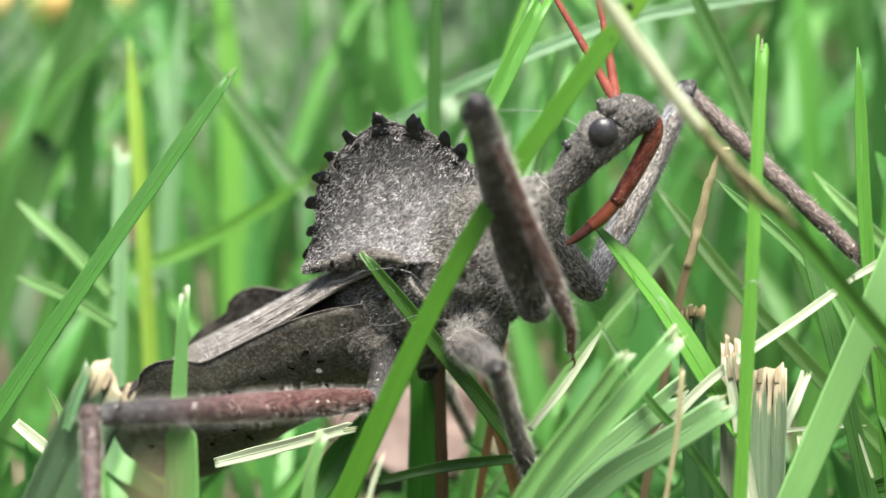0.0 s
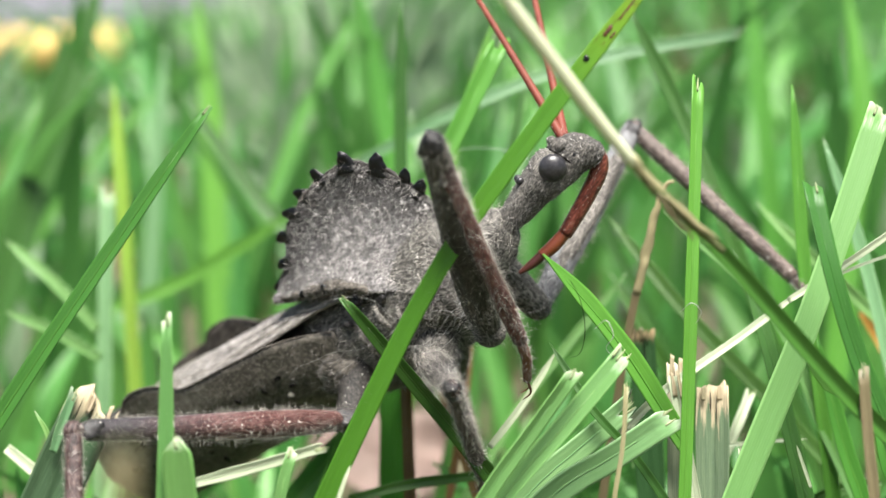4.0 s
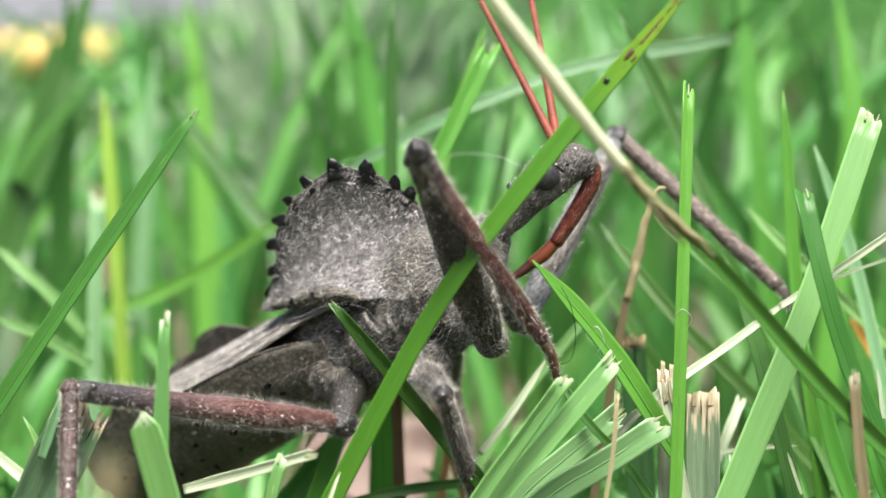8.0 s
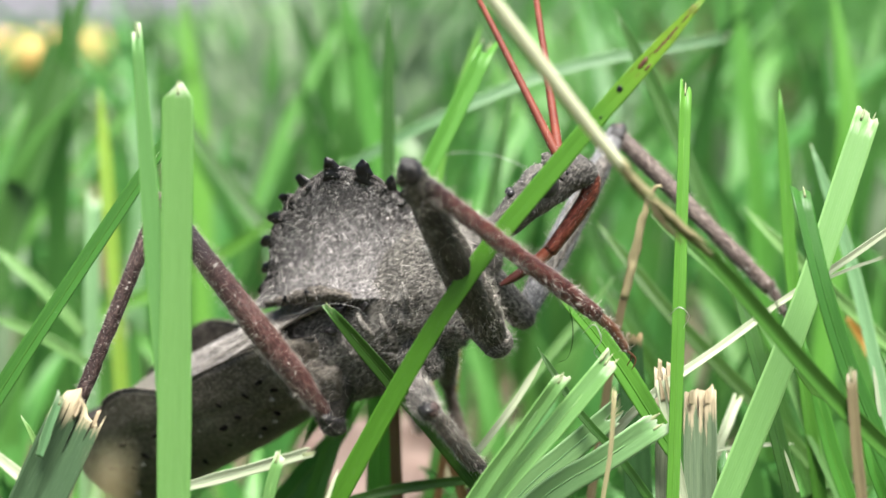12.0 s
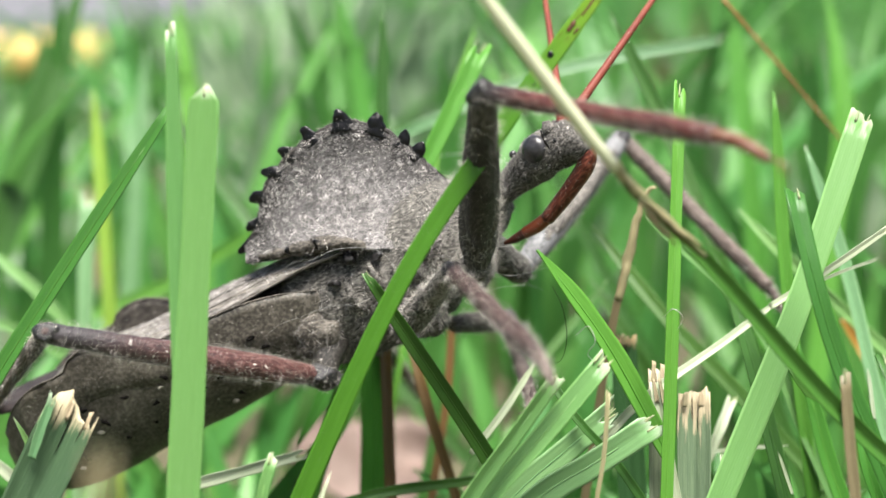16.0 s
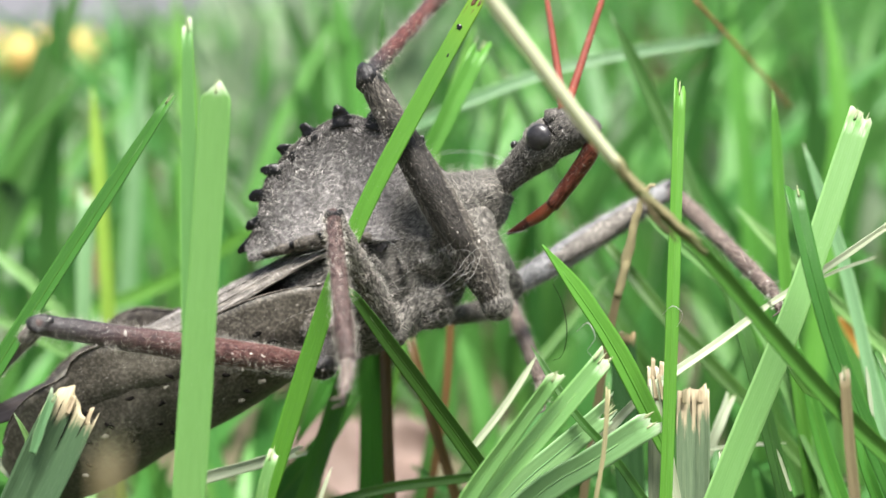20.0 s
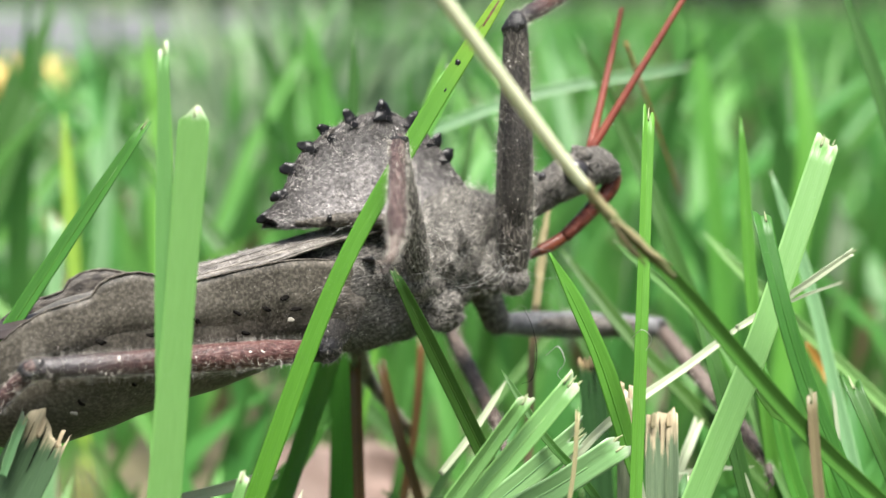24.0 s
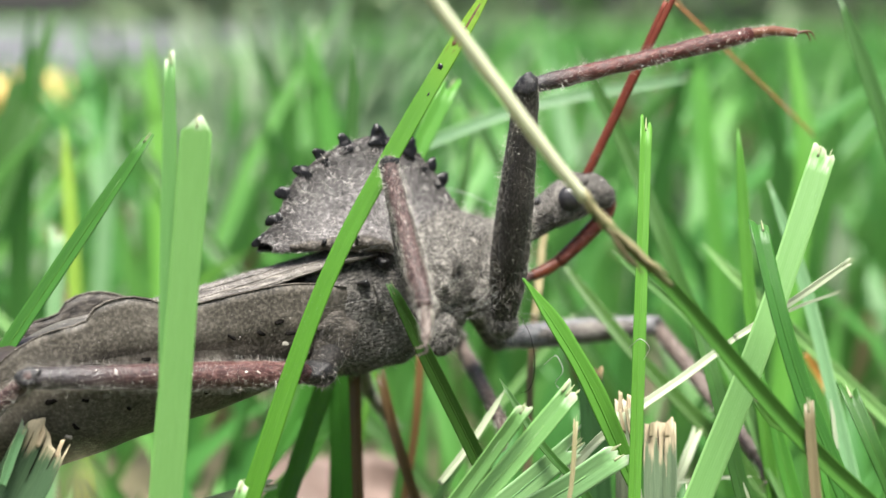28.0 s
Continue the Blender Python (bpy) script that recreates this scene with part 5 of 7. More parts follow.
blade([(-27.3, -7.6, 0.0), (-21.6, -5.1, 15.1), (-20.5, -4.6, 18.2), (-21.3, -4.3, 19.8)], 0.40, PALE, tip='point', twist=0, fold=0.42, label='small curled green grass blade')
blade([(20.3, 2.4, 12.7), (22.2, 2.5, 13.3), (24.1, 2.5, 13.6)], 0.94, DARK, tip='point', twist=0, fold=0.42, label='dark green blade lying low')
blade([(25.2, -10.8, 0.0), (21.8, -9.2, 16.2), (21.1, -8.9, 18.1), (20.7, -7.1, 22.5)], 0.71, BRIGHT, tip='point', twist=0, fold=0.42, label='fresh green grass blade with a pointed tip')
blade([(-25.8, 39.6, 15.7), (-24.8, 39.6, 15.4), (-23.8, 39.5, 14.8)], 1.40, GLAUC, tip='torn', twist=0, fold=0.42, label='small pale torn scrap of leaf')
blade([(-18.7, -11.3, 19.7), (-18.2, -11.1, 21.2), (-17.7, -10.8, 22.5)], 0.46, GLAUC, tip='torn', twist=0, fold=0.42, label='pale torn flap of sheath on a thick stub')
blade([(24.9, 11.9, 21.3), (25.9, 11.6, 19.6), (26.7, 10.3, 17.9)], 0.58, AMBER, tip='point', twist=0, fold=0.42, label='small amber withered leaf among the blades')
blade([(27.4, -6.2, 0.0), (20.4, -5.5, 20.3), (18.9, -5.3, 21.2), (18.0, -5.1, 22.6)], 0.57, MID, tip='torn', twist=0, fold=0.42, label='short green blade with a torn tip')
blade([(15.5, -9.6, 0.0), (14.6, -7.2, 15.6), (14.4, -6.8, 18.4)], 0.34, STRAW, tip='torn', twist=0, fold=0.42, label='thin bleached grass sliver')
blade([(5.5, -13.9, 0.0), (7.6, -12.0, 17.5), (8.0, -11.6, 19.9), (8.2, -11.1, 22.7)], 0.24, TAN, tip='torn', twist=0, fold=0.42, label='thin tan dry grass stalk')
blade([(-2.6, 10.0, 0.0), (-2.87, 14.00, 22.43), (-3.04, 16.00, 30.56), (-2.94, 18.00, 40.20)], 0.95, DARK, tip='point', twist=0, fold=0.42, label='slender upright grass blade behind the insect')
blade([(-11.5, -0.7, 0.0), (-1.1, 5.4, 29.8), (1.0, 6.6, 34.1), (2.9, 7.7, 37.9)], 1.15, BRIGHT, tip='torn', twist=0, fold=0.42, label='green grass blade with a forked mown tip')
blade([(-5.4, 6.0, 0.0), (-0.0, 15.3, 28.9), (1.1, 17.2, 33.9), (2.9, 19.0, 38.8)], 0.42, BRIGHT, tip='point', twist=0, fold=0.42, label='narrow green grass blade')
blade([(-6.31, 22.00, 29.14), (-0.36, 22.00, 32.32), (8.50, 23.00, 35.70), (19.41, 24.00, 37.70)], 0.78, GLAUC, tip='cut', twist=0, fold=0.42, label='long grass stem leaning across behind the insect')
blade([(26.5, 6.0, 0.0), (16.25, 12.00, 27.49), (14.39, 14.00, 32.42), (10.84, 16.00, 39.91)], 1.1, DARK, tip='point', twist=0, fold=0.42, label='fresh green grass blade with a pointed tip')
blade([(22.9, 29.1, 0.0), (9.8, 38.2, 26.3), (6.9, 40.2, 32.1), (2.3, 43.7, 40.6)], 1.12, DARK, tip='point', twist=0, fold=0.42, label='fresh green grass blade with a pointed tip')
blade([(9.4, 28.2, 0.0), (-10.1, 40.1, 19.1), (-14.7, 42.9, 23.6), (-21.8, 46.5, 32.7)], 1.33, DARK, tip='point', twist=0, fold=0.42, label='fresh green grass blade with a pointed tip')
blade([(-20.0, 55.9, 0.0), (-21.3, 62.3, 18.2), (-22.0, 66.2, 29.2), (-23.6, 70.1, 40.4)], 2.39, BRIGHT, tip='point', twist=0, fold=0.42, label='fresh green grass blade with a pointed tip')
blade([(0.0, 56.1, 0.0), (-4.6, 63.0, 22.7), (-6.2, 65.3, 30.2), (-8.1, 68.0, 40.4)], 2.17, BRIGHT, tip='point', twist=0, fold=0.42, label='fresh green grass blade with a pointed tip')
blade([(-2.5, 14.6, 0.0), (3.0, 22.7, 24.5), (4.4, 24.8, 30.7), (5.2, 26.5, 35.1)], 0.83, DARK, tip='torn', twist=0, fold=0.42, label='olive green grass stalk behind the insect')
blade([(-26.2, 48.3, 0.0), (-25.7, 51.0, 11.3), (-25.0, 54.4, 25.4), (-24.4, 57.2, 35.8)], 1.54, GLAUC, tip='point', twist=0, fold=0.42, label='pale bluish grass blade out of focus')
blade([(-23.7, 19.1, 0.0), (-23.6, 22.9, 13.0), (-23.6, 25.3, 21.1), (-23.7, 27.3, 26.6)], 1.16, GLAUC, tip='torn', twist=0, fold=0.42, label='pale grass blade with a whitish mown tip')
blade([(-21.3, 24.2, 0.0), (-23.0, 30.1, 19.3), (-23.7, 32.3, 26.8), (-24.5, 34.6, 33.9)], 1.14, YELLOW, tip='point', twist=0, fold=0.42, label='yellowing grass blade spotted with brown')
blade([(-26.3, 35.7, 16.5), (-20.1, 37.1, 18.8), (-11.6, 38.9, 23.9)], 1.11, BRIGHT, tip='point', twist=0, fold=0.42, label='fresh green grass blade with a pointed tip')
blade([(-23.1, 19.8, 18.7), (-26.1, 21.3, 21.5), (-29.7, 22.8, 24.2)], 0.82, PALE, tip='point', twist=0, fold=0.42, label='pale grass stem leaning')
blade([(-22.1, 15.6, 17.8), (-25.5, 16.9, 19.4), (-28.4, 17.1, 20.5)], 0.79, PALE, tip='point', twist=0, fold=0.42, label='pale grass stem leaning')
blade([(-42.4, 46.4, 0.0), (-37.8, 51.9, 16.1), (-34.4, 55.9, 27.7), (-30.1, 61.4, 42.5)], 3.41, DARK, tip='point', twist=0, fold=0.42, label='broad dark grass blade out of focus')
blade([(-47.4, 59.4, 0.0), (-40.5, 62.4, 18.3), (-36.4, 64.3, 29.4), (-34.8, 65.7, 38.0)], 2.05, DARK, tip='point', twist=0, fold=0.42, label='dark grass blade out of focus')
blade([(28.8, 47.3, 0.0), (27.7, 51.7, 16.8), (27.0, 54.5, 27.5), (26.0, 58.8, 40.8)], 1.93, BRIGHT, tip='point', twist=0, fold=0.42, label='fresh green grass blade with a pointed tip')
blade([(28.5, 36.2, 0.0), (31.5, 42.4, 22.1), (32.7, 44.9, 30.7), (31.9, 48.6, 40.9)], 2.06, BRIGHT, tip='point', twist=0, fold=0.42, label='fresh green grass blade with a pointed tip')
blade([(23.9, 12.4, 0.0), (14.5, 15.1, 15.6), (12.4, 15.7, 19.1), (10.0, 17.4, 23.1)], 0.93, DARK, tip='point', twist=0, fold=0.42, label='fresh green grass blade with a pointed tip')
blade([(37.4, -0.7, 0.0), (29.9, 7.3, 29.0), (27.9, 9.4, 36.8), (25.8, 11.4, 43.4)], 1.19, DARK, tip='point', twist=0, fold=0.42, label='fresh green grass blade with a pointed tip')
blade([(48.3, -0.2, 0.0), (24.5, 8.5, 22.1), (19.7, 10.3, 26.6), (18.3, 11.6, 28.1)], 0.88, PALE, tip='point', twist=0, fold=0.42, label='yellowish green grass blade leaning over')
blade([(30.1, -14.5, 0.0), (23.4, -12.1, 18.7), (22.1, -11.6, 21.8), (21.3, -10.3, 24.0)], 0.91, DARK, tip='torn', twist=0, fold=0.42, label='dark grass stub with a torn tip')
blade([(20.4, -9.8, 0.0), (9.2, -7.7, 18.0), (7.0, -7.3, 20.5), (4.9, -5.8, 23.6)], 0.51, DARK, tip='point', twist=0, fold=0.42, label='thin dark grass blade')
blade([(-3.4, 7.4, 0.0), (-3.9, 7.3, 21.8), (-5.5, 7.0, 19.1), (-7.8, 5.5, 15.2)], 1.96, BRIGHT, tip='point', twist=0, fold=0.42, label='broad shaded grass blade')
blade([(-8.4, -51.0, 0.0), (-7.9, -50.0, 20.0), (-7.6, -49.5, 31.0)], 0.6, STALK, tip='torn', twist=0, fold=0.42, label='withered brown grass stalk standing close by')


stem = tagged(new("dry_grass"), "dry straw-coloured grass stem running into a dark green blade", "grass", "grass blades")
v, f, u = tube([(0.68, -21.68, 42.88), (2.22, -21.06, 40.83), (6.16, -19.20, 35.73), (7.58, -18.58, 34.03)], [0.25, 0.28, 0.29, 0.24], 30, 10)
part("dry_stalk", mesh_from("dry_stalk", v, f, DRYSTEM, u), stem, "pale dry stalk")
v, f, u = tube([(7.30, -18.70, 34.41), (8.67, -18.0, 32.76), (9.75, -17.5, 31.75), (10.7, -17.1, 30.85), (11.6, -16.7, 30.05)], [0.16, 0.24, 0.26, 0.22, 0.14], 40, 10)
part("withered_sheath", mesh_from("withered_sheath", roughen(v, 0.12, 0.8), f, OLIVE, u), stem, "withered olive sheath")
for pts, mat, label in (([(8.9, -18.35, 32.7), (9.9, -18.0, 31.75), (10.9, -17.6, 30.95), (11.4, -17.4, 30.65)], TAN, "grey torn flap of the sheath"), ([(8.6, -18.3, 32.7), (9.4, -18.0, 31.6), (10.3, -17.6, 30.7)], STALK, "brown torn flap of the sheath")):
    v, f, u = tube(pts, [0.05, 0.12, 0.1, 0.03], 16, 6, 0.4)
    part("torn_flap", mesh_from("torn_flap", roughen(v, 0.08, 0.5), f, mat, u), stem, label)
green, line = blade_mesh([(43.0, -13.7, 0.0), (22.5, -12.9, 18.5), (17.97, -14.00, 22.75), (11.59, -16.10, 29.92), (9.30, -17.34, 32.22)], 0.95, MID, "point", 0, 0.5, 90)
part("lower_blade", green, stem, "dark green blade", pose(*[c * MM for c in (43.0, -13.7, 0.0)]))
v, f, u = tube([(7.40, -18.64, 34.30), (8.67, -17.96, 32.76), (9.34, -17.59, 32.08)], [0.22, 0.27, 0.24], 12, 10)
part("node", mesh_from("node", roughen(v, 0.1, 0.5), f, TAN, u), stem, "tan swollen node")

bent_stalk = blade([(7.0, 3.0, 0.0), (8.6, 2.5, 14.0), (9.85, 2.0, 23.2), (10.9, 1.8, 28.4)], 0.5, STALK, 'taper', 0, 0.3, label='withered grass stalk with a tan hooked top, pushed by the insect')
v, f, u = tube([(3.1, -1.05, 24.4), (3.7, -1.15, 27.2), (4.2, -1.3, 29.6), (4.6, -1.4, 30.5), (5.0, -1.5, 30.7)], [0.2, 0.26, 0.27, 0.18, 0.08], 24, 8, 0.6)
part("withered_top", mesh_from("withered_top", roughen(v, 0.14, 0.6), f, TAN, u), bent_stalk, "tan frayed top")

saddle_blade = blade([(-11.9, -11.0, 4.3), (-5.2, -11.0, 17.4), (0.4, -11.0, 27.6), (5.0, -10.95, 33.7), (11.7, -10.9, 41.7)], 1.02, SPOTTED, 'point', (-10, 15), 0.1, label='long bright green grass blade with brown spots, pushed by the insect')
prop_blade = blade([(10.26, -4.0, 4.73), (2.19, -6.0, 16.37), (-5.24, -8.2, 26.27)], 0.90, DARK, 'taper', 0, label='dark green grass blade with a frayed tip against the insect')
beside_blade = blade([(11.8, -5.8, 18.1), (8.2, -6.4, 23.8), (4.5, -7.1, 28.3)], 1.30, BRIGHT, 'point', -40, label="green grass blade beside the insect's head")
leaning_blade = blade([(-32.1, -10.9, 4.6), (-22.0, -8.3, 20.7), (-11.9, -5.8, 35.5)], 0.95, MID, 'taper', 10, label='dark green grass blade leaning over with a torn tip')
sprung_thin_blade = blade([(-12.0, -16.4, 0.0), (-12.6, -14.2, 20.4), (-13.1, -11.9, 39.7)], 0.90, SPRUNG, 'taper', 0, 0.12, label='thin pale green grass blade, sunk in the soil until it springs upright')
sprung_broad_blade = blade([(-12.4, -16.4, 0.0), (-11.8, -14.4, 19.1), (-11.2, -12.4, 37.1)], 1.55, SPRUNG, 'round', 0, 0.12, label='broad pale green grass blade, sunk in the soil until it springs upright')



def blade_spot(shoot, along, across, length, width, mat, label, seed):
    """A fungus spot lying on a blade: along and across from 0 to 1 of its length and width."""
    ob = [c for c in shoot.children if c.name.startswith("blade")][0]
    co = ob.data.vertices
    i, k = int(along * 29), int(across * 8)
    at, up, side = co[i * 18 + k].co / MM, (co[min(29, i + 1) * 18 + k].co - co[(i - 1) * 18 + k].co).normalized(), (co[i * 18 + 8].co - co[i * 18].co).normalized()
    out = side.cross(up).normalized()
    rng = random.Random(seed)
    rim = [1 + rng.uniform(-0.28, 0.28) for _ in range(18)]
    ring = lambda r, lift: [tuple(at + out * lift + up * (length / 2 * r * rim[j] * math.cos(j * math.pi / 9)) + side * (width / 2 * r * rim[j] * math.sin(j * math.pi / 9))) for j in range(18)]
    verts = ring(1.0, -0.01) + ring(0.92, 0.014) + ring(0.4, 0.018)
    faces = [(h + j, h + (j + 1) % 18, h + 18 + (j + 1) % 18, h + 18 + j) for h in (0, 18) for j in range(18)] + [tuple(range(36, 54))]
    return part("spot", mesh_from("spot", verts, faces, mat), ob, label)


for along, across, length, width, mat in ((0.953, 0.6, 2.0, 0.46, SPOTBROWN), (0.972, 0.5, 1.4, 0.34, SPOTBROWN), (0.91, 0.4, 0.7, 0.24, SPOTBROWN), (0.93, 0.8, 0.4, 0.14, SPOTBROWN), (0.87, 0.45, 0.32, 0.26, TOOTH), (0.83, 0.65, 0.22, 0.08, TOOTH), (0.98, 0.5, 0.3, 0.16, SPOTBROWN)):
    blade_spot(saddle_blade, along, across, length, width, mat, "black spot" if mat == TOOTH else "brown blotch", int(along * 1000))

# loose fibres caught in the grass
for pts, mat, label in (([(6.9, -8.7, 24.9), (7.4, -9.6, 25.5), (7.7, -9.7, 24.8), (7.4, -9.3, 24.1), (7.9, -8.9, 23.5)], SILK, "fine curled white plant fibre"), ([(5.8, -7.8, 27.1), (6.2, -9.0, 26.3), (6.4, -9.2, 25.0), (6.2, -8.4, 23.6), (5.8, -7.9, 23.3)], PIT, "thin dark curled hair on a grass blade"), ([(11.1, -8.1, 25.6), (11.5, -9.0, 26.2), (12.0, -8.6, 25.7), (11.8, -8.2, 25.0)], SILK, "fine curled white plant fibre"), ([(-1.2, 13.6, 30.6), (1.0, 10.7, 31.5), (3.2, 7.7, 31.7), (5.2, 5.5, 31.1)], SILK, "fine white thread stretched over the grass")):
    v, f, _ = tube(pts, [0.012, 0.02, 0.01], 40, 6)
    tagged(new("plant_fibre", mesh_from("plant_fibre", v, f, mat)), label, "fibre", "loose fibres")

# mown stubs
stub([(11.5, -7.8, 0.0), (11.5, -5.2, 15.6), (11.4, -4.1, 22.2)], 1.1, STUBSTRAW, 2, TORNTOP, 0.80, 'bleached mown grass stub with a torn straw top', 101)
stub([(13.5, -7.3, 0.0), (13.4, -4.7, 15.4), (13.4, -3.8, 20.8)], 1.85, STUBPALE, 2, TORNTOP, 0.25, 'bleached mown grass stub with a torn straw top', 102)
stub([(12.1, -0.4, 0.0), (11.0, 1.6, 13.3), (10.39, 2.6, 22.4)], 1.72, STUBBROWN, 3, STALK, 0.16, 'dark green mown grass stub with a browned top', 103)
stub([(-27.5, -13.9, 0.0), (-19.0, -11.1, 17.1), (-16.6, -10.3, 22.0)], 2.90, STUB, 2, TORNTOP, 0.30, 'thick dark green mown grass stub with a tan torn top', 104)
stub([(15.1, -8.4, 0.0), (12.0, -6.0, 16.9), (11.2, -5.3, 21.7)], 0.70, STRAW, 3, TORNTOP, 0.60, 'split straw grass stub', 105)

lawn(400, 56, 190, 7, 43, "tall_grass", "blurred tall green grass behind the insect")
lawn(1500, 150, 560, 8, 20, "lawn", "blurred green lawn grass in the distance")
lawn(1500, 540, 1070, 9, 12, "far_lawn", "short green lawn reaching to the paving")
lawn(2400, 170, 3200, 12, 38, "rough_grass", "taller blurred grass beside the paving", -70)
lawn(90, 75, 620, 21, 27, "dead_grass", "scattered brown dead blades in the lawn", mat=DRYLAWN)
# pale blades, partly standing for whitish spots of light in the blurred lawn
lawn(240, 70, 420, 31, 36, "pale_grass", "scattered pale bluish blades in the lawn", mat=PALELAWN)
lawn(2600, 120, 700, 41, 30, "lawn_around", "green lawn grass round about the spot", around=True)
# pale tuft put behind the insect to brighten that patch
lawn(110, 300, 600, 71, 48, "pale_tuft", "tuft of pale grass brightening the lawn", mat=PALELAWN, disc=(-14, 165, 20))
lawn(26, 300, 600, 51, 38, "dry_tuft", "tuft of brown dead grass in the lawn", mat=DRYLAWN, disc=(47, 200, 6))
# added mostly out of view, to block light bounced off the soil
lawn(420, 26, 60, 61, 12.5, "undergrowth", "short dense grass added to darken the soil", disc=(2, 4, 34))
lawn(160, 26, 60, 4, 17, "low_grass", "short green lawn grass under the insect")


# ---- what moves ----
def rod(a, b, up=(0.0, -1.0, 0.12)):
    """A pose at a whose x axis points to b."""
    a, b = Vector(a) * MM, Vector(b) * MM
    x = (b - a).normalized()
    y = x.cross(Vector(up)).normalized() * -1
    z = x.cross(y)
    m = Matrix((x, y, z)).transposed().to_4x4()
    m.translation = a
    return m


def motions():
    def swing(ob, rest, rows):
        rest = Vector(rest)
        at = ob.location.copy()
        walk(ob, [(t, Matrix.Translation(at) @ rest.rotation_difference(Vector(v)).to_matrix().to_4x4()) for t, v in rows])

    def slide(ob, rest, rows):
        rest = Vector(rest)
        walk(ob, [(t, Matrix.Translation(Vector(b) * MM) @ rest.rotation_difference(Vector(v) - Vector(b)).to_matrix().to_4x4()) for t, b, v in rows])

    swing(saddle_blade, (25.45, 0.15, 37.42), [(0.0, (23.0, 0.17, 38.98)), (2.0, (23.8, 0.17, 38.49)), (3.0, (23.8, 0.17, 38.49)), (6.0, (23.75, 0.16, 38.52)), (6.5, (24.6, 0.15, 37.97)), (7.0, (25.45, 0.15, 37.42)), (8.0, (25.32, 0.15, 37.51)), (10.0, (25.45, 0.15, 37.42)), (11.0, (26.08, 0.15, 36.98)), (11.5, (26.43, 0.15, 36.73)), (12.0, (26.15, 0.15, 36.93)), (12.5, (23.80, 0.16, 38.49)), (14.5, (31.34, 0.15, 32.64)), (15.0, (30.92, 0.15, 33.04)), (15.5, (26.40, 0.15, 36.76)), (16.0, (22.86, 0.16, 39.06)), (16.5, (17.20, 9.67, 40.72)), (17.0, (17.62, 9.66, 40.55)), (18.0, (17.79, 9.72, 40.46)), (19.0, (18.23, 9.61, 40.29)), (20.0, (18.21, 9.46, 40.33)), (21.0, (18.49, 9.42, 40.22)), (21.5, (20.24, 9.23, 39.41)), (23.5, (19.91, 8.97, 39.64)), (25.0, (19.51, 8.89, 39.85)), (28.0, (18.86, 8.95, 40.15))])
    swing(bent_stalk, (4.2, -1.3, 29.6), [(0.0, (4.2, -1.3, 29.6)), (20.0, (4.2, -1.3, 29.6)), (21.0, (4.0, -1.0, 29.6)), (23.5, (1.4, 6.0, 27.0)), (28.0, (1.4, 6.0, 27.0))])
    swing(prop_blade, (-15.50, -4.19, 21.54), [(0.0, (-15.77, 0.84, 20.59)), (2.0, (-15.39, -4.36, 21.80)), (3.0, (-15.47, -4.41, 21.76)), (6.0, (-15.51, -4.46, 21.88)), (8.0, (-15.46, -4.28, 21.72)), (10.0, (-15.50, -4.19, 21.54)), (12.5, (-15.68, -4.42, 21.61)), (14.5, (-15.48, -4.34, 21.58)), (15.0, (-15.10, -4.40, 22.01)), (15.5, (-13.94, -4.05, 22.56)), (16.0, (-13.35, -3.99, 22.97)), (16.5, (-13.62, -4.06, 22.01)), (17.0, (-13.50, -4.24, 21.92)), (18.0, (-14.28, -4.33, 21.61)), (19.0, (-14.28, -4.36, 21.46)), (20.0, (-13.65, -4.43, 21.36)), (21.0, (-12.90, -4.48, 20.61)), (21.5, (-11.46, -4.58, 20.20)), (23.5, (-10.31, -4.51, 23.36)), (25.0, (-10.06, -4.85, 22.92)), (28.0, (-10.29, -4.93, 23.05))])
    swing(beside_blade, (-7.36, -1.29, 10.19), [(0.0, (-7.02, 3.98, 9.47)), (2.0, (-7.32, -1.28, 10.39)), (3.0, (-7.45, -1.33, 10.46)), (6.0, (-7.56, -1.60, 10.41)), (8.0, (-7.51, -1.37, 10.33)), (10.0, (-7.36, -1.29, 10.19)), (12.5, (-7.32, -1.58, 10.00)), (14.5, (-6.86, -1.68, 9.04)), (15.0, (-6.74, -1.77, 9.35)), (15.5, (-6.80, -1.24, 10.84)), (16.0, (-7.03, -1.20, 11.12)), (17.0, (-7.04, -1.31, 11.01)), (18.0, (-6.73, -1.33, 11.38)), (20.0, (-6.92, -1.35, 11.46)), (21.5, (-6.62, -1.31, 11.32)), (23.5, (-5.19, -1.63, 13.06)), (25.0, (-5.62, -2.09, 12.08)), (28.0, (-6.07, -2.31, 11.13))])
    swing(leaning_blade, (20.25, 5.11, 30.93), [(0.0, (19.80, 10.37, 30.26)), (3.0, (20.43, 4.78, 30.70)), (6.0, (20.37, 4.71, 30.88)), (8.0, (20.28, 4.92, 30.79)), (10.0, (20.25, 5.11, 30.93)), (11.5, (20.31, 4.80, 30.78)), (12.5, (19.46, 4.80, 30.61)), (14.5, (18.82, 4.80, 29.93)), (15.0, (18.88, 4.73, 30.31)), (16.0, (19.20, 5.01, 30.49)), (17.0, (19.37, 4.96, 30.77)), (18.0, (19.43, 4.99, 30.98)), (20.0, (19.38, 4.98, 31.13)), (21.5, (19.45, 5.04, 31.17)), (23.5, (19.59, 4.68, 31.16)), (25.0, (19.64, 4.39, 31.08)), (28.0, (19.75, 4.19, 30.94))])
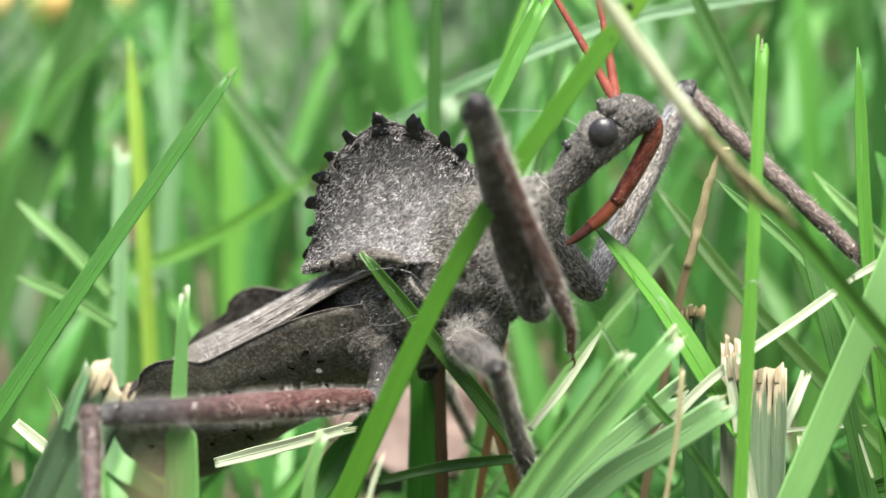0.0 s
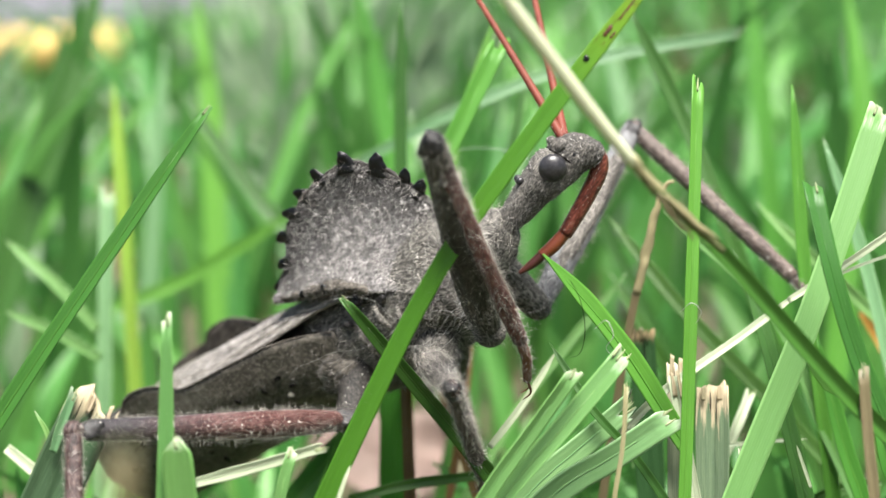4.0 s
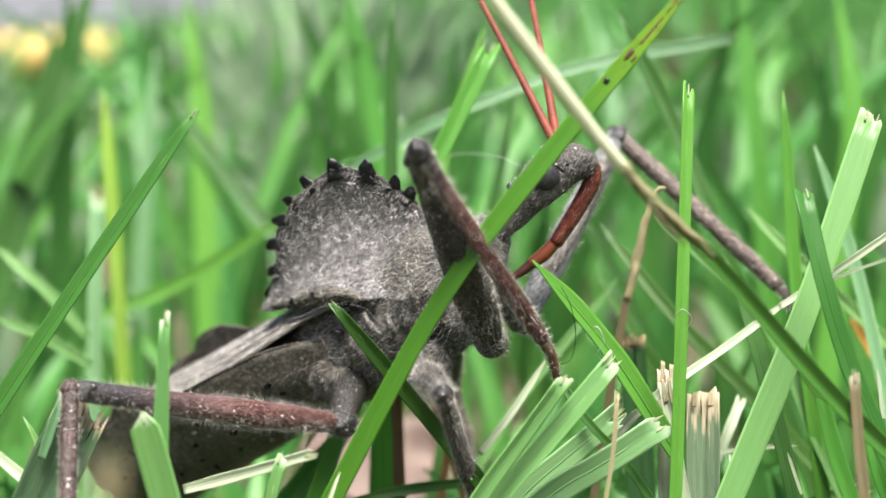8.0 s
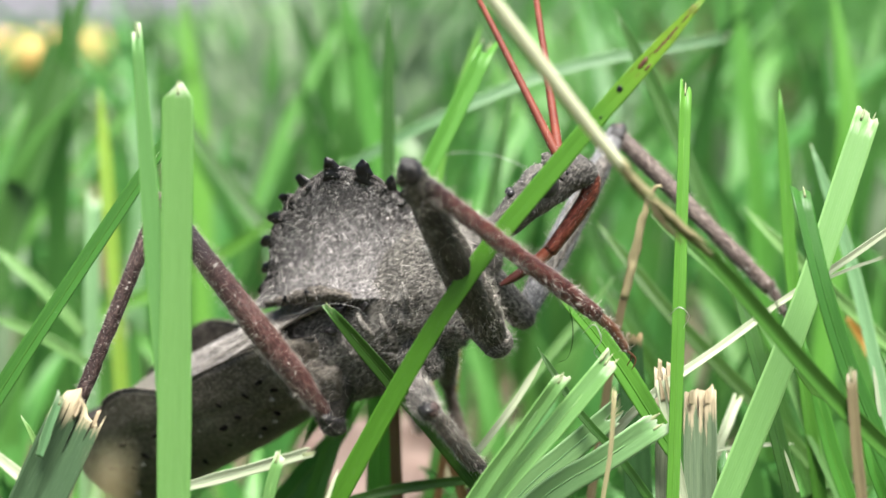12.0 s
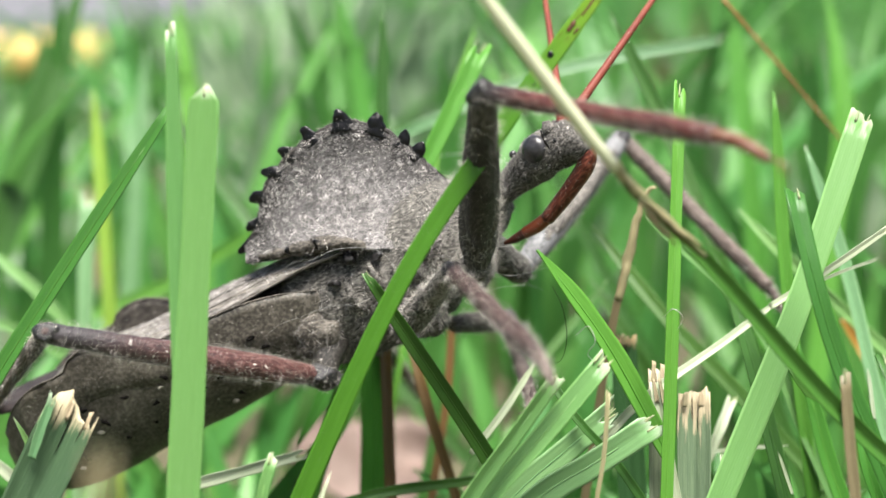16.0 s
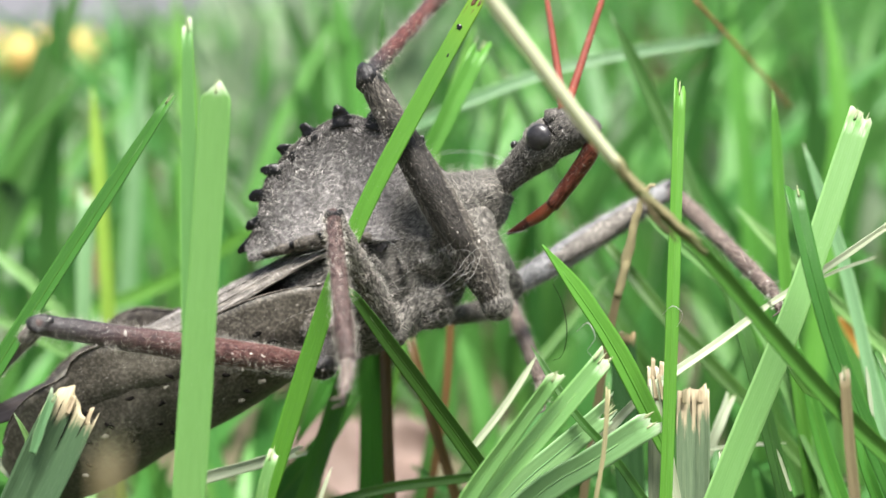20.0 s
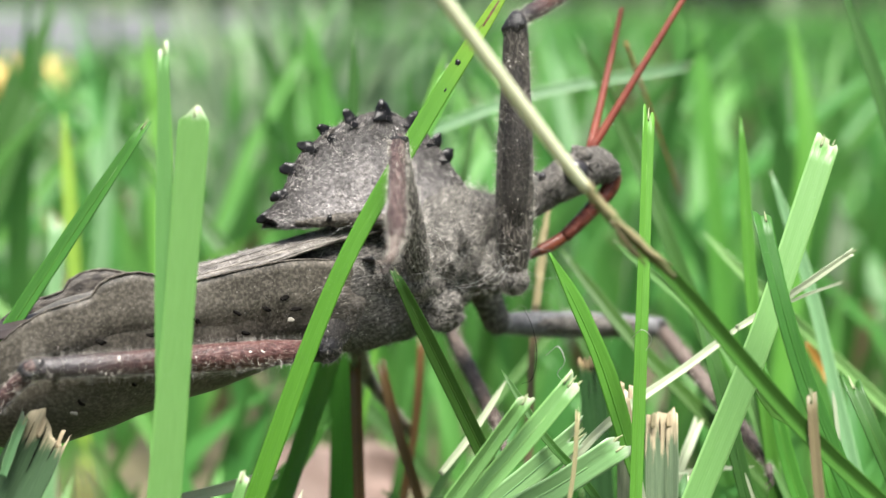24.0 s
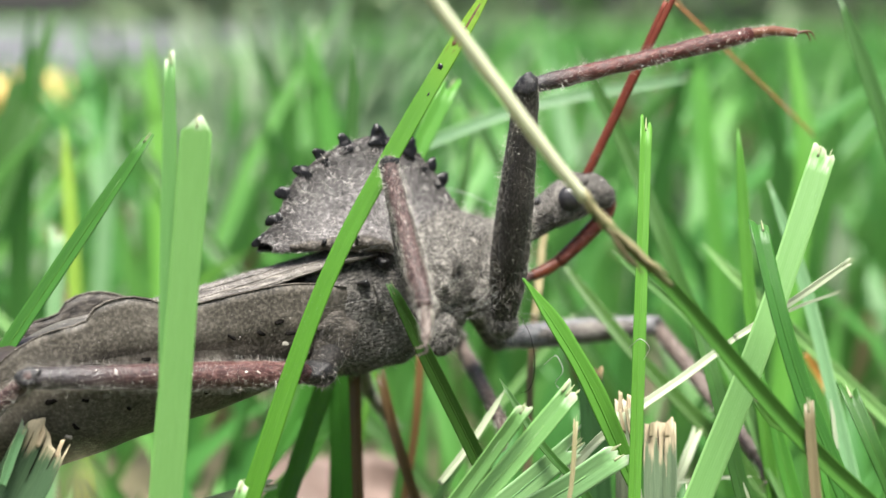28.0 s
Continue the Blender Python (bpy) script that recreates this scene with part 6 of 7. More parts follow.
    # sunk into the soil before 11.5 s so only the tops show to the camera
    slide(sprung_thin_blade, (-1.13, 4.43, 39.68), [(0.0, (-15.95, -13.50, -14.10), (-13.76, -9.01, 25.53)), (3.0, (-14.48, -17.99, -13.04), (-12.81, -14.26, 26.70)), (6.0, (-12.09, -17.22, -12.98), (-12.84, -14.17, 26.84)), (8.0, (-14.27, -17.27, -12.75), (-12.31, -13.97, 27.01)), (10.0, (-15.50, -17.19, -12.21), (-11.52, -13.76, 27.38)), (11.0, (-15.53, -17.29, -11.44), (-11.44, -13.74, 28.13)), (11.4, (-15.40, -17.44, -10.65), (-11.45, -13.75, 28.92)), (11.5, (-12.01, -16.37, 0.00), (-14.53, -12.06, 39.63)), (12.0, (-10.61, -16.37, 0.00), (-13.43, -11.91, 39.67)), (12.5, (-10.61, -16.37, 0.00), (-13.14, -11.95, 39.68)), (14.5, (-10.61, -16.37, 0.00), (-11.98, -11.83, 39.68)), (15.0, (-10.61, -16.37, 0.00), (-12.01, -11.95, 39.70)), (17.0, (-10.61, -16.37, 0.00), (-11.21, -11.80, 39.67)), (19.0, (-10.61, -16.37, 0.00), (-11.21, -11.81, 39.67)), (20.0, (-10.61, -16.37, 0.00), (-10.96, -11.84, 39.67)), (21.5, (-10.61, -16.37, 0.00), (-10.82, -11.79, 39.66)), (23.5, (-10.61, -16.37, 0.00), (-10.80, -12.20, 39.70)), (25.0, (-10.61, -16.37, 0.00), (-10.62, -12.52, 39.73)), (28.0, (-10.61, -16.37, 0.00), (-10.39, -12.72, 39.74))])
    slide(sprung_broad_blade, (1.19, 3.98, 37.09), [(0.0, (-13.22, -11.65, -17.43), (-13.84, -10.13, 19.86)), (3.0, (-12.19, -15.45, -16.07), (-12.67, -15.22, 21.25)), (6.0, (-3.81, -12.97, -14.81), (-12.69, -15.06, 21.38)), (8.0, (-4.47, -15.61, -13.57), (-13.34, -14.69, 22.68)), (10.0, (-8.07, -16.70, -12.01), (-12.99, -14.17, 24.91)), (11.0, (-9.38, -17.06, -9.99), (-13.03, -13.92, 27.02)), (11.4, (-10.33, -17.24, -8.65), (-12.91, -13.82, 28.43)), (11.5, (-12.39, -16.37, 0.00), (-12.43, -12.45, 37.12)), (12.0, (-12.39, -16.37, 0.00), (-11.54, -12.35, 37.10)), (12.5, (-12.39, -16.37, 0.00), (-11.20, -12.39, 37.09)), (14.5, (-12.39, -16.37, 0.00), (-10.38, -12.28, 37.05)), (15.0, (-12.39, -16.37, 0.00), (-10.29, -12.40, 37.06)), (17.0, (-12.39, -16.37, 0.00), (-9.84, -12.25, 37.01)), (19.0, (-12.39, -16.37, 0.00), (-9.69, -12.26, 37.00)), (20.0, (-12.39, -16.37, 0.00), (-9.61, -12.30, 37.00)), (21.5, (-12.39, -16.37, 0.00), (-9.47, -12.25, 36.98)), (23.5, (-12.39, -16.37, 0.00), (-9.36, -12.66, 37.02)), (25.0, (-12.39, -16.37, 0.00), (-9.19, -12.96, 37.03)), (28.0, (-12.39, -16.37, 0.00), (-9.10, -13.14, 37.04))])
    track = {t: pose(x * MM, y * MM, z * MM, roll, -pitch, yaw) for t, x, y, z, yaw, pitch, roll in [
        (0.0, -2.29, 0.00, 23.45, -27.00, 23.98, 12.59),
        (2.0, -2.32, 0.00, 23.35, -27.00, 24.19, 12.58),
        (3.0, -2.34, 0.00, 23.46, -27.00, 23.93, 12.85),
        (6.0, -2.33, 0.00, 23.41, -27.00, 23.80, 12.72),
        (7.0, -2.33, 0.00, 23.40, -27.00, 23.94, 12.80),
        (8.0, -2.33, 0.00, 23.40, -27.00, 24.07, 12.89),
        (10.0, -2.31, 0.00, 23.30, -27.00, 24.21, 13.06),
        (10.5, -2.36, 0.00, 23.29, -27.03, 24.00, 13.08),
        (11.0, -2.47, 0.00, 23.28, -27.06, 23.52, 13.02),
        (11.5, -2.56, 0.00, 23.28, -27.00, 22.95, 12.89),
        (12.0, -2.59, 0.00, 23.30, -26.77, 22.46, 12.58),
        (12.3, -2.60, 0.00, 23.33, -26.40, 22.20, 12.26),
        (12.5, -2.60, 0.00, 23.34, -26.00, 22.03, 12.00),
        (14.5, -2.46, 0.00, 23.43, -16.00, 20.61, 8.11),
        (15.0, -2.46, 0.00, 24.00, -13.00, 20.38, 7.01),
        (15.5, -2.71, 0.00, 25.12, -9.00, 19.84, 5.20),
        (16.0, -2.69, 0.00, 25.50, -6.00, 19.80, 3.27),
        (16.5, -2.53, 0.00, 25.69, -4.00, 20.36, 1.49),
        (17.0, -2.49, 0.00, 25.73, -3.00, 21.39, -0.17),
        (18.0, -2.26, 0.00, 25.47, -3.00, 20.61, -0.31),
        (19.0, -2.53, 0.00, 25.48, -2.00, 20.83, -0.41),
        (20.0, -2.61, 0.00, 25.56, 0.00, 20.99, -0.44),
        (21.0, -2.32, 0.00, 25.37, 4.00, 18.71, -4.24),
        (21.5, -1.58, 0.00, 25.74, 13.00, 13.16, -6.25),
        (23.5, -0.82, 0.00, 26.95, 20.00, 6.14, -7.67),
        (25.0, -1.04, 0.00, 26.68, 20.00, 6.37, -7.54),
        (26.0, -1.08, 0.00, 26.47, 20.00, 6.33, -7.46),
        (27.0, -1.09, 0.00, 26.31, 20.00, 6.20, -7.40),
        (28.0, -1.09, 0.00, 26.18, 20.00, 6.03, -7.37),
    ]}
    walk(bug, list(track.items()))

    def carry(ob, rows, up=(0.0, -1.0, 0.12)):
        walk(ob, [(t, track[t].inverted() @ rod(a, b, up)) for t, a, b in rows])

    def leg(thigh, shin, rows, coxa=None, anchor=(0, 0, 0)):
        carry(thigh, [(t, a, b) for t, a, b, c in rows])
        carry(shin, [(t, b, c) for t, a, b, c in rows])
        if coxa:
            carry(coxa, [(t, a, (track[t] @ (Vector(anchor) * MM)) / MM) for t, a, b, c in rows])

    carry(head, [
        (0.0, (2.56, -3.11, 28.77), (5.84, -2.99, 33.31)),
        (2.0, (2.51, -3.10, 28.70), (5.93, -2.93, 33.13)),
        (3.0, (2.51, -3.12, 28.78), (5.81, -2.93, 33.30)),
        (6.0, (2.53, -3.12, 28.72), (5.93, -2.93, 33.17)),
        (8.0, (2.51, -3.12, 28.73), (6.01, -2.95, 33.10)),
        (10.0, (2.51, -3.12, 28.65), (6.31, -2.99, 32.75)),
        (11.5, (2.37, -3.16, 28.50), (6.06, -3.01, 32.70)),
        (12.5, (2.47, -3.07, 28.47), (6.36, -2.94, 32.50)),
        (14.5, (3.22, -2.01, 28.44), (7.13, -2.51, 32.42)),
        (15.0, (3.35, -1.67, 28.99), (7.24, -3.41, 32.63)),
        (15.5, (3.26, -1.18, 30.07), (6.68, -3.11, 34.06)),
        (16.0, (3.34, -0.78, 30.45), (6.57, -3.29, 34.29)),
        (16.5, (3.48, -0.49, 30.70), (6.59, -2.89, 34.69)),
        (17.0, (3.44, -0.30, 30.85), (6.68, -2.73, 34.72)),
        (18.0, (3.75, -0.30, 30.51), (7.14, -2.02, 34.62)),
        (19.0, (3.46, -0.19, 30.55), (6.87, -1.69, 34.72)),
        (20.0, (3.37, 0.02, 30.64), (6.76, -1.86, 34.68)),
        (21.0, (3.83, 0.62, 30.20), (7.85, 1.30, 34.03)),
        (21.5, (4.92, 0.53, 29.94), (9.25, 1.58, 33.34)),
        (23.5, (5.79, 1.51, 30.31), (10.15, 2.39, 33.70)),
        (25.0, (5.56, 1.50, 30.07), (9.93, 2.37, 33.46)),
        (28.0, (5.52, 1.48, 29.52), (9.97, 2.33, 32.81)),
    ], (0.0, 0.0, 1.0))
    leg(fore_thigh, fore_shin, [
        (0.0, (1.98, -5.59, 24.23), (-0.85, -13.91, 34.35), (3.31, -7.39, 24.40)),
        (2.0, (2.01, -5.59, 24.10), (-0.68, -13.87, 34.29), (3.53, -7.35, 24.36)),
        (3.0, (1.94, -5.58, 24.16), (-0.76, -13.84, 34.36), (3.45, -7.84, 24.11)),
        (6.0, (2.14, -5.58, 24.03), (-0.69, -13.70, 34.30), (3.35, -7.04, 24.40)),
        (8.0, (2.52, -5.58, 23.90), (-0.97, -13.39, 34.22), (4.91, -7.85, 24.54)),
        (10.0, (2.62, -5.57, 23.63), (-0.75, -14.07, 33.43), (5.81, -8.10, 24.47)),
        (11.5, (2.65, -5.57, 23.65), (-0.26, -14.78, 32.94), (7.01, -8.72, 24.63)),
        (12.5, (3.09, -5.51, 23.93), (-2.12, -13.02, 33.73), (8.57, -10.26, 27.66)),
        (14.5, (2.20, -4.58, 23.44), (5.17, -15.49, 30.64), (13.13, -23.94, 25.75)),
        (15.0, (2.34, -4.28, 23.67), (5.31, -15.01, 31.13), (13.69, -22.86, 25.93)),
        (15.5, (2.41, -3.89, 25.41), (3.98, -13.44, 34.67), (13.26, -21.48, 31.85)),
        (16.0, (2.31, -3.61, 27.40), (2.28, -13.19, 36.77), (10.95, -22.28, 35.74)),
        (16.5, (3.04, -3.45, 25.62), (-1.91, -3.11, 38.06), (5.26, 6.68, 41.44)),
        (17.0, (3.32, -3.40, 25.34), (-1.90, -2.98, 37.67), (4.34, 7.38, 41.21)),
        (18.0, (3.52, -3.41, 25.28), (-2.01, -3.01, 37.48), (5.33, 6.76, 40.54)),
        (19.0, (3.53, -3.28, 25.24), (-3.17, -2.96, 36.84), (3.45, 7.22, 40.20)),
        (20.0, (3.35, -3.02, 25.07), (-3.22, -2.78, 36.75), (1.20, 8.09, 41.33)),
        (21.0, (3.50, -2.68, 24.78), (-2.62, -2.30, 36.69), (1.52, 8.49, 41.71)),
        (21.5, (5.21, -1.55, 24.70), (0.67, -1.06, 37.30), (6.05, 9.14, 42.35)),
        (23.5, (5.96, -0.70, 27.49), (5.33, -0.56, 40.95), (12.25, 9.19, 44.92)),
        (25.0, (5.58, -0.69, 26.19), (6.81, -0.55, 39.80), (16.72, 5.90, 44.23)),
        (26.0, (5.46, -0.68, 25.81), (6.40, -2.54, 39.05), (17.66, 1.06, 43.41)),
        (27.0, (5.42, -0.68, 25.58), (6.44, -3.21, 38.70), (18.30, -0.28, 41.76)),
        (28.0, (5.41, -0.68, 25.42), (6.23, -4.83, 38.13), (18.03, -1.27, 40.74)),
    ], fore_coxa, (5.6, -1.6, 0.6))
    leg(mid_thigh, mid_shin, [
        (0.0, (-1.42, -3.52, 22.05), (0.15, -11.94, 22.83), (1.90, -4.63, 15.92)),
        (2.0, (-1.23, -3.52, 22.13), (0.10, -12.00, 22.72), (1.56, -4.18, 16.33)),
        (3.0, (-0.97, -3.50, 22.21), (0.10, -12.02, 22.79), (1.65, -4.40, 16.18)),
        (6.0, (-1.13, -3.51, 22.16), (0.01, -12.00, 22.85), (1.60, -4.09, 16.61)),
        (8.0, (-0.89, -3.50, 21.82), (0.11, -11.99, 22.82), (1.55, -4.45, 16.10)),
        (10.0, (-1.21, -3.50, 21.40), (0.54, -11.84, 22.54), (2.37, -4.73, 15.46)),
        (11.5, (-1.20, -3.48, 20.81), (-0.31, -11.95, 22.04), (2.42, -4.27, 15.91)),
        (12.5, (-1.18, -3.47, 20.98), (-0.17, -11.96, 21.91), (2.44, -3.80, 16.38)),
        (14.5, (-1.39, -3.29, 21.38), (2.96, -10.71, 21.14), (4.51, -2.46, 15.35)),
        (15.0, (-1.12, -3.23, 21.66), (3.48, -10.49, 21.91), (5.10, -2.20, 16.19)),
        (15.5, (-0.75, -3.15, 23.50), (2.99, -10.65, 25.42), (6.22, -3.26, 19.17)),
        (16.0, (-1.28, -3.12, 24.10), (0.94, -10.28, 28.31), (4.29, -19.74, 26.50)),
        (16.5, (-0.84, -3.12, 24.39), (-4.07, -6.15, 31.77), (4.82, -7.68, 27.00)),
        (17.0, (-1.29, -3.16, 24.27), (-4.63, -6.57, 31.43), (-0.99, -15.50, 28.13)),
        (18.0, (-1.82, -3.16, 23.78), (-5.07, -5.52, 31.38), (-5.84, -14.72, 27.05)),
        (19.0, (-1.82, -3.12, 23.75), (-5.10, -7.66, 30.27), (-4.92, -16.64, 25.45)),
        (20.0, (-2.01, -3.02, 23.60), (-4.74, -7.68, 30.30), (-3.71, -16.51, 25.30)),
        (21.0, (-1.44, -3.01, 23.68), (-3.98, -7.86, 30.31), (-3.02, -16.77, 25.43)),
        (21.5, (-0.53, -2.65, 24.19), (-2.00, -7.94, 30.80), (-1.72, -16.91, 25.94)),
        (23.5, (0.87, -2.40, 27.42), (-0.27, -6.46, 34.91), (-0.32, -16.19, 31.83)),
        (25.0, (0.75, -2.39, 27.05), (-0.36, -6.06, 34.75), (-0.15, -14.91, 29.69)),
        (28.0, (1.02, -2.38, 26.74), (-0.63, -6.04, 34.35), (1.0, -14.19, 28.64)),
    ], mid_coxa, (2.0, -1.6, -0.6))
    leg(hind_thigh, hind_shin, [
        (0.0, (-5.38, -3.20, 18.96), (-17.28, -12.60, 20.83), (-15.44, -21.16, 12.16)),
        (2.0, (-5.32, -3.20, 18.65), (-17.40, -12.60, 21.14), (-16.01, -19.33, 10.54)),
        (3.0, (-5.36, -3.20, 18.97), (-17.42, -12.60, 21.01), (-16.06, -19.63, 10.59)),
        (6.0, (-5.40, -3.20, 18.80), (-17.26, -12.60, 21.23), (-16.15, -20.34, 11.08)),
        (7.0, (-5.32, -3.20, 18.85), (-17.27, -12.50, 21.20), (-16.18, -20.20, 11.20)),
        (8.0, (-5.13, -3.20, 19.07), (-17.16, -11.50, 23.04), (-16.26, -19.02, 12.50)),
        (10.0, (-5.07, -2.50, 18.75), (-16.79, -8.50, 24.90), (-16.21, -17.90, 14.02)),
        (10.5, (-5.19, -1.90, 18.56), (-16.52, -8.07, 25.39), (-15.70, -19.20, 15.30)),
        (11.0, (-5.42, -1.29, 18.39), (-15.36, -7.44, 27.14), (-15.10, -18.60, 16.70)),
        (11.5, (-5.59, -0.98, 18.34), (-14.77, -5.22, 28.87), (-16.42, -14.62, 16.66)),
        (12.0, (-5.68, -0.97, 18.50), (-14.02, -3.00, 30.60), (-19.80, -8.50, 15.90)),
        (12.3, (-5.72, -1.01, 18.63), (-13.80, -6.25, 29.61), (-23.18, -3.77, 17.52)),
        (12.5, (-5.72, -1.05, 18.69), (-15.01, -6.58, 28.50), (-24.19, -4.55, 16.17)),
        (14.5, (-5.28, -1.76, 19.03), (-15.86, -9.32, 25.67), (-23.99, 0.21, 16.53)),
        (15.0, (-5.29, -1.98, 19.39), (-17.56, -8.08, 24.43), (-24.26, 3.46, 16.54)),
        (15.5, (-5.42, -3.00, 21.05), (-18.46, -8.25, 24.99), (-24.75, 3.44, 16.99)),
        (16.0, (-5.59, -3.23, 21.57), (-18.26, -9.47, 25.27), (-24.73, 2.53, 17.91)),
        (16.5, (-5.42, -3.43, 21.77), (-18.22, -9.53, 25.27), (-24.55, 2.55, 17.91)),
        (17.0, (-5.30, -3.58, 21.97), (-18.32, -9.34, 25.22), (-24.50, 2.80, 17.83)),
        (18.0, (-5.38, -3.57, 21.90), (-18.22, -9.60, 25.35), (-24.67, 2.68, 18.44)),
        (19.0, (-5.64, -3.61, 21.88), (-18.25, -10.00, 25.55), (-25.45, 2.31, 19.46)),
        (20.0, (-5.69, -3.75, 22.10), (-18.46, -9.91, 25.55), (-24.99, 2.65, 19.24)),
        (21.0, (-5.18, -4.12, 21.96), (-18.01, -10.14, 25.48), (-24.25, 2.04, 18.21)),
        (21.5, (-4.76, -4.93, 23.23), (-18.56, -9.43, 24.82), (-28.28, -9.43, 12.75)),
        (23.5, (-3.96, -5.41, 24.62), (-17.30, -11.33, 24.80), (-27.87, -11.33, 13.46)),
        (25.0, (-3.87, -5.17, 24.23), (-17.00, -11.53, 24.92), (-27.99, -11.53, 14.00)),
        (28.0, (-4.13, -5.22, 23.77), (-17.34, -11.34, 24.84), (-28.82, -11.34, 14.43)),
    ], hind_coxa, (-2.6, -1.2, -0.6))
    leg(far_fore_thigh, far_fore_shin, [
        (0.0, (5.04, -0.13, 23.86), (10.40, 6.56, 33.09), (18.87, 2.90, 25.12)),
        (2.0, (5.01, -0.13, 24.43), (10.55, 7.23, 33.03), (18.92, 3.82, 24.84)),
        (3.0, (4.83, -0.12, 24.49), (10.42, 7.41, 32.91), (18.74, 3.00, 25.15)),
        (6.0, (4.55, -0.13, 23.47), (10.17, 5.56, 33.21), (18.80, 2.21, 25.28)),
        (8.0, (4.34, -0.12, 23.74), (9.91, 6.35, 33.01), (18.49, 3.01, 25.00)),
        (10.0, (4.60, -0.11, 23.74), (10.18, 6.49, 32.91), (18.59, 3.13, 24.75)),
        (11.5, (4.49, -0.12, 23.87), (10.06, 6.51, 33.02), (18.37, 3.16, 24.74)),
        (12.5, (4.52, -0.03, 23.93), (10.09, 6.64, 33.06), (18.31, 3.31, 24.69)),
        (14.5, (4.05, 1.21, 23.68), (10.36, 7.08, 32.88), (18.52, 3.74, 24.45)),
        (15.0, (4.35, 1.58, 24.86), (10.74, 9.09, 32.71), (18.82, 5.74, 24.20)),
        (15.5, (4.57, 2.04, 25.46), (10.98, 10.26, 32.54), (19.14, 6.93, 24.10)),
        (16.0, (4.79, 2.36, 26.03), (11.22, 11.13, 32.38), (19.45, 7.80, 24.02)),
        (16.5, (4.64, 2.54, 25.84), (11.29, 11.01, 32.39), (19.56, 7.66, 24.06)),
        (17.0, (4.49, 2.59, 25.72), (11.34, 10.71, 32.49), (19.65, 7.35, 24.21)),
        (18.0, (4.88, 2.58, 25.97), (11.34, 11.16, 32.57), (18.90, 4.62, 25.58)),
        (19.0, (4.42, 2.71, 25.30), (11.69, 11.15, 31.20), (19.00, 4.19, 24.36)),
        (20.0, (4.39, 2.98, 24.82), (13.98, 9.74, 29.41), (17.82, -1.13, 25.42)),
        (21.0, (4.56, 3.30, 24.36), (13.87, 10.23, 29.25), (17.92, -0.55, 25.23)),
        (21.5, (5.28, 4.29, 23.69), (13.83, 11.96, 28.87), (18.76, 1.70, 24.50)),
        (23.5, (5.30, 4.92, 23.93), (15.72, 11.80, 22.26), (20.23, 1.82, 16.89)),
        (25.0, (5.50, 4.93, 23.53), (15.69, 12.27, 22.43), (19.50, 1.83, 17.39)),
        (28.0, (5.47, 4.94, 23.53), (15.65, 12.34, 22.97), (19.94, 2.47, 17.24)),
    ], far_fore_coxa, (5.6, 1.6, 0.6))
    leg(far_mid_thigh, far_mid_shin, [
        (0.0, (0.60, 1.94, 22.00), (0.45, 7.60, 18.60), (2.30, 8.60, 9.20)),
        (12.5, (0.60, 1.96, 22.00), (0.45, 7.60, 18.60), (2.30, 8.60, 9.20)),
        (14.5, (1.64, 2.50, 21.91), (3.83, 8.82, 19.87), (4.05, -1.34, 19.10)),
        (15.0, (1.62, 2.63, 22.14), (4.09, 8.85, 20.07), (4.29, -1.33, 19.49)),
        (15.5, (1.47, 2.78, 22.60), (4.29, 8.99, 21.02), (4.72, -1.13, 19.78)),
        (16.0, (1.31, 2.85, 23.02), (4.50, 8.99, 21.93), (5.15, -1.01, 20.01)),
        (16.5, (1.11, 2.87, 23.44), (4.66, 8.87, 22.86), (5.53, -0.95, 20.25)),
        (17.0, (1.11, 2.83, 23.48), (4.66, 8.83, 22.91), (5.58, -0.99, 20.33)),
        (18.0, (1.18, 2.83, 23.42), (4.76, 8.82, 22.85), (5.73, -1.03, 20.37)),
        (19.0, (1.19, 2.87, 23.39), (4.77, 8.86, 22.82), (5.82, -1.00, 20.43)),
        (20.0, (1.14, 2.98, 23.24), (4.72, 8.96, 22.67), (5.87, -0.91, 20.37)),
        (21.0, (1.75, 2.97, 23.32), (4.07, 9.54, 22.64), (5.20, -0.28, 20.09)),
        (21.5, (2.10, 3.20, 23.27), (3.79, 9.95, 22.56), (4.91, 0.18, 19.87)),
        (23.5, (1.43, 3.22, 25.84), (2.41, 9.56, 23.04), (5.09, 0.67, 18.82)),
        (25.0, (2.04, 3.23, 25.88), (3.11, 9.60, 23.19), (5.51, 0.41, 19.47)),
        (28.0, (2.21, 3.23, 25.14), (3.41, 9.66, 22.63), (5.35, -0.00, 19.99)),
    ])
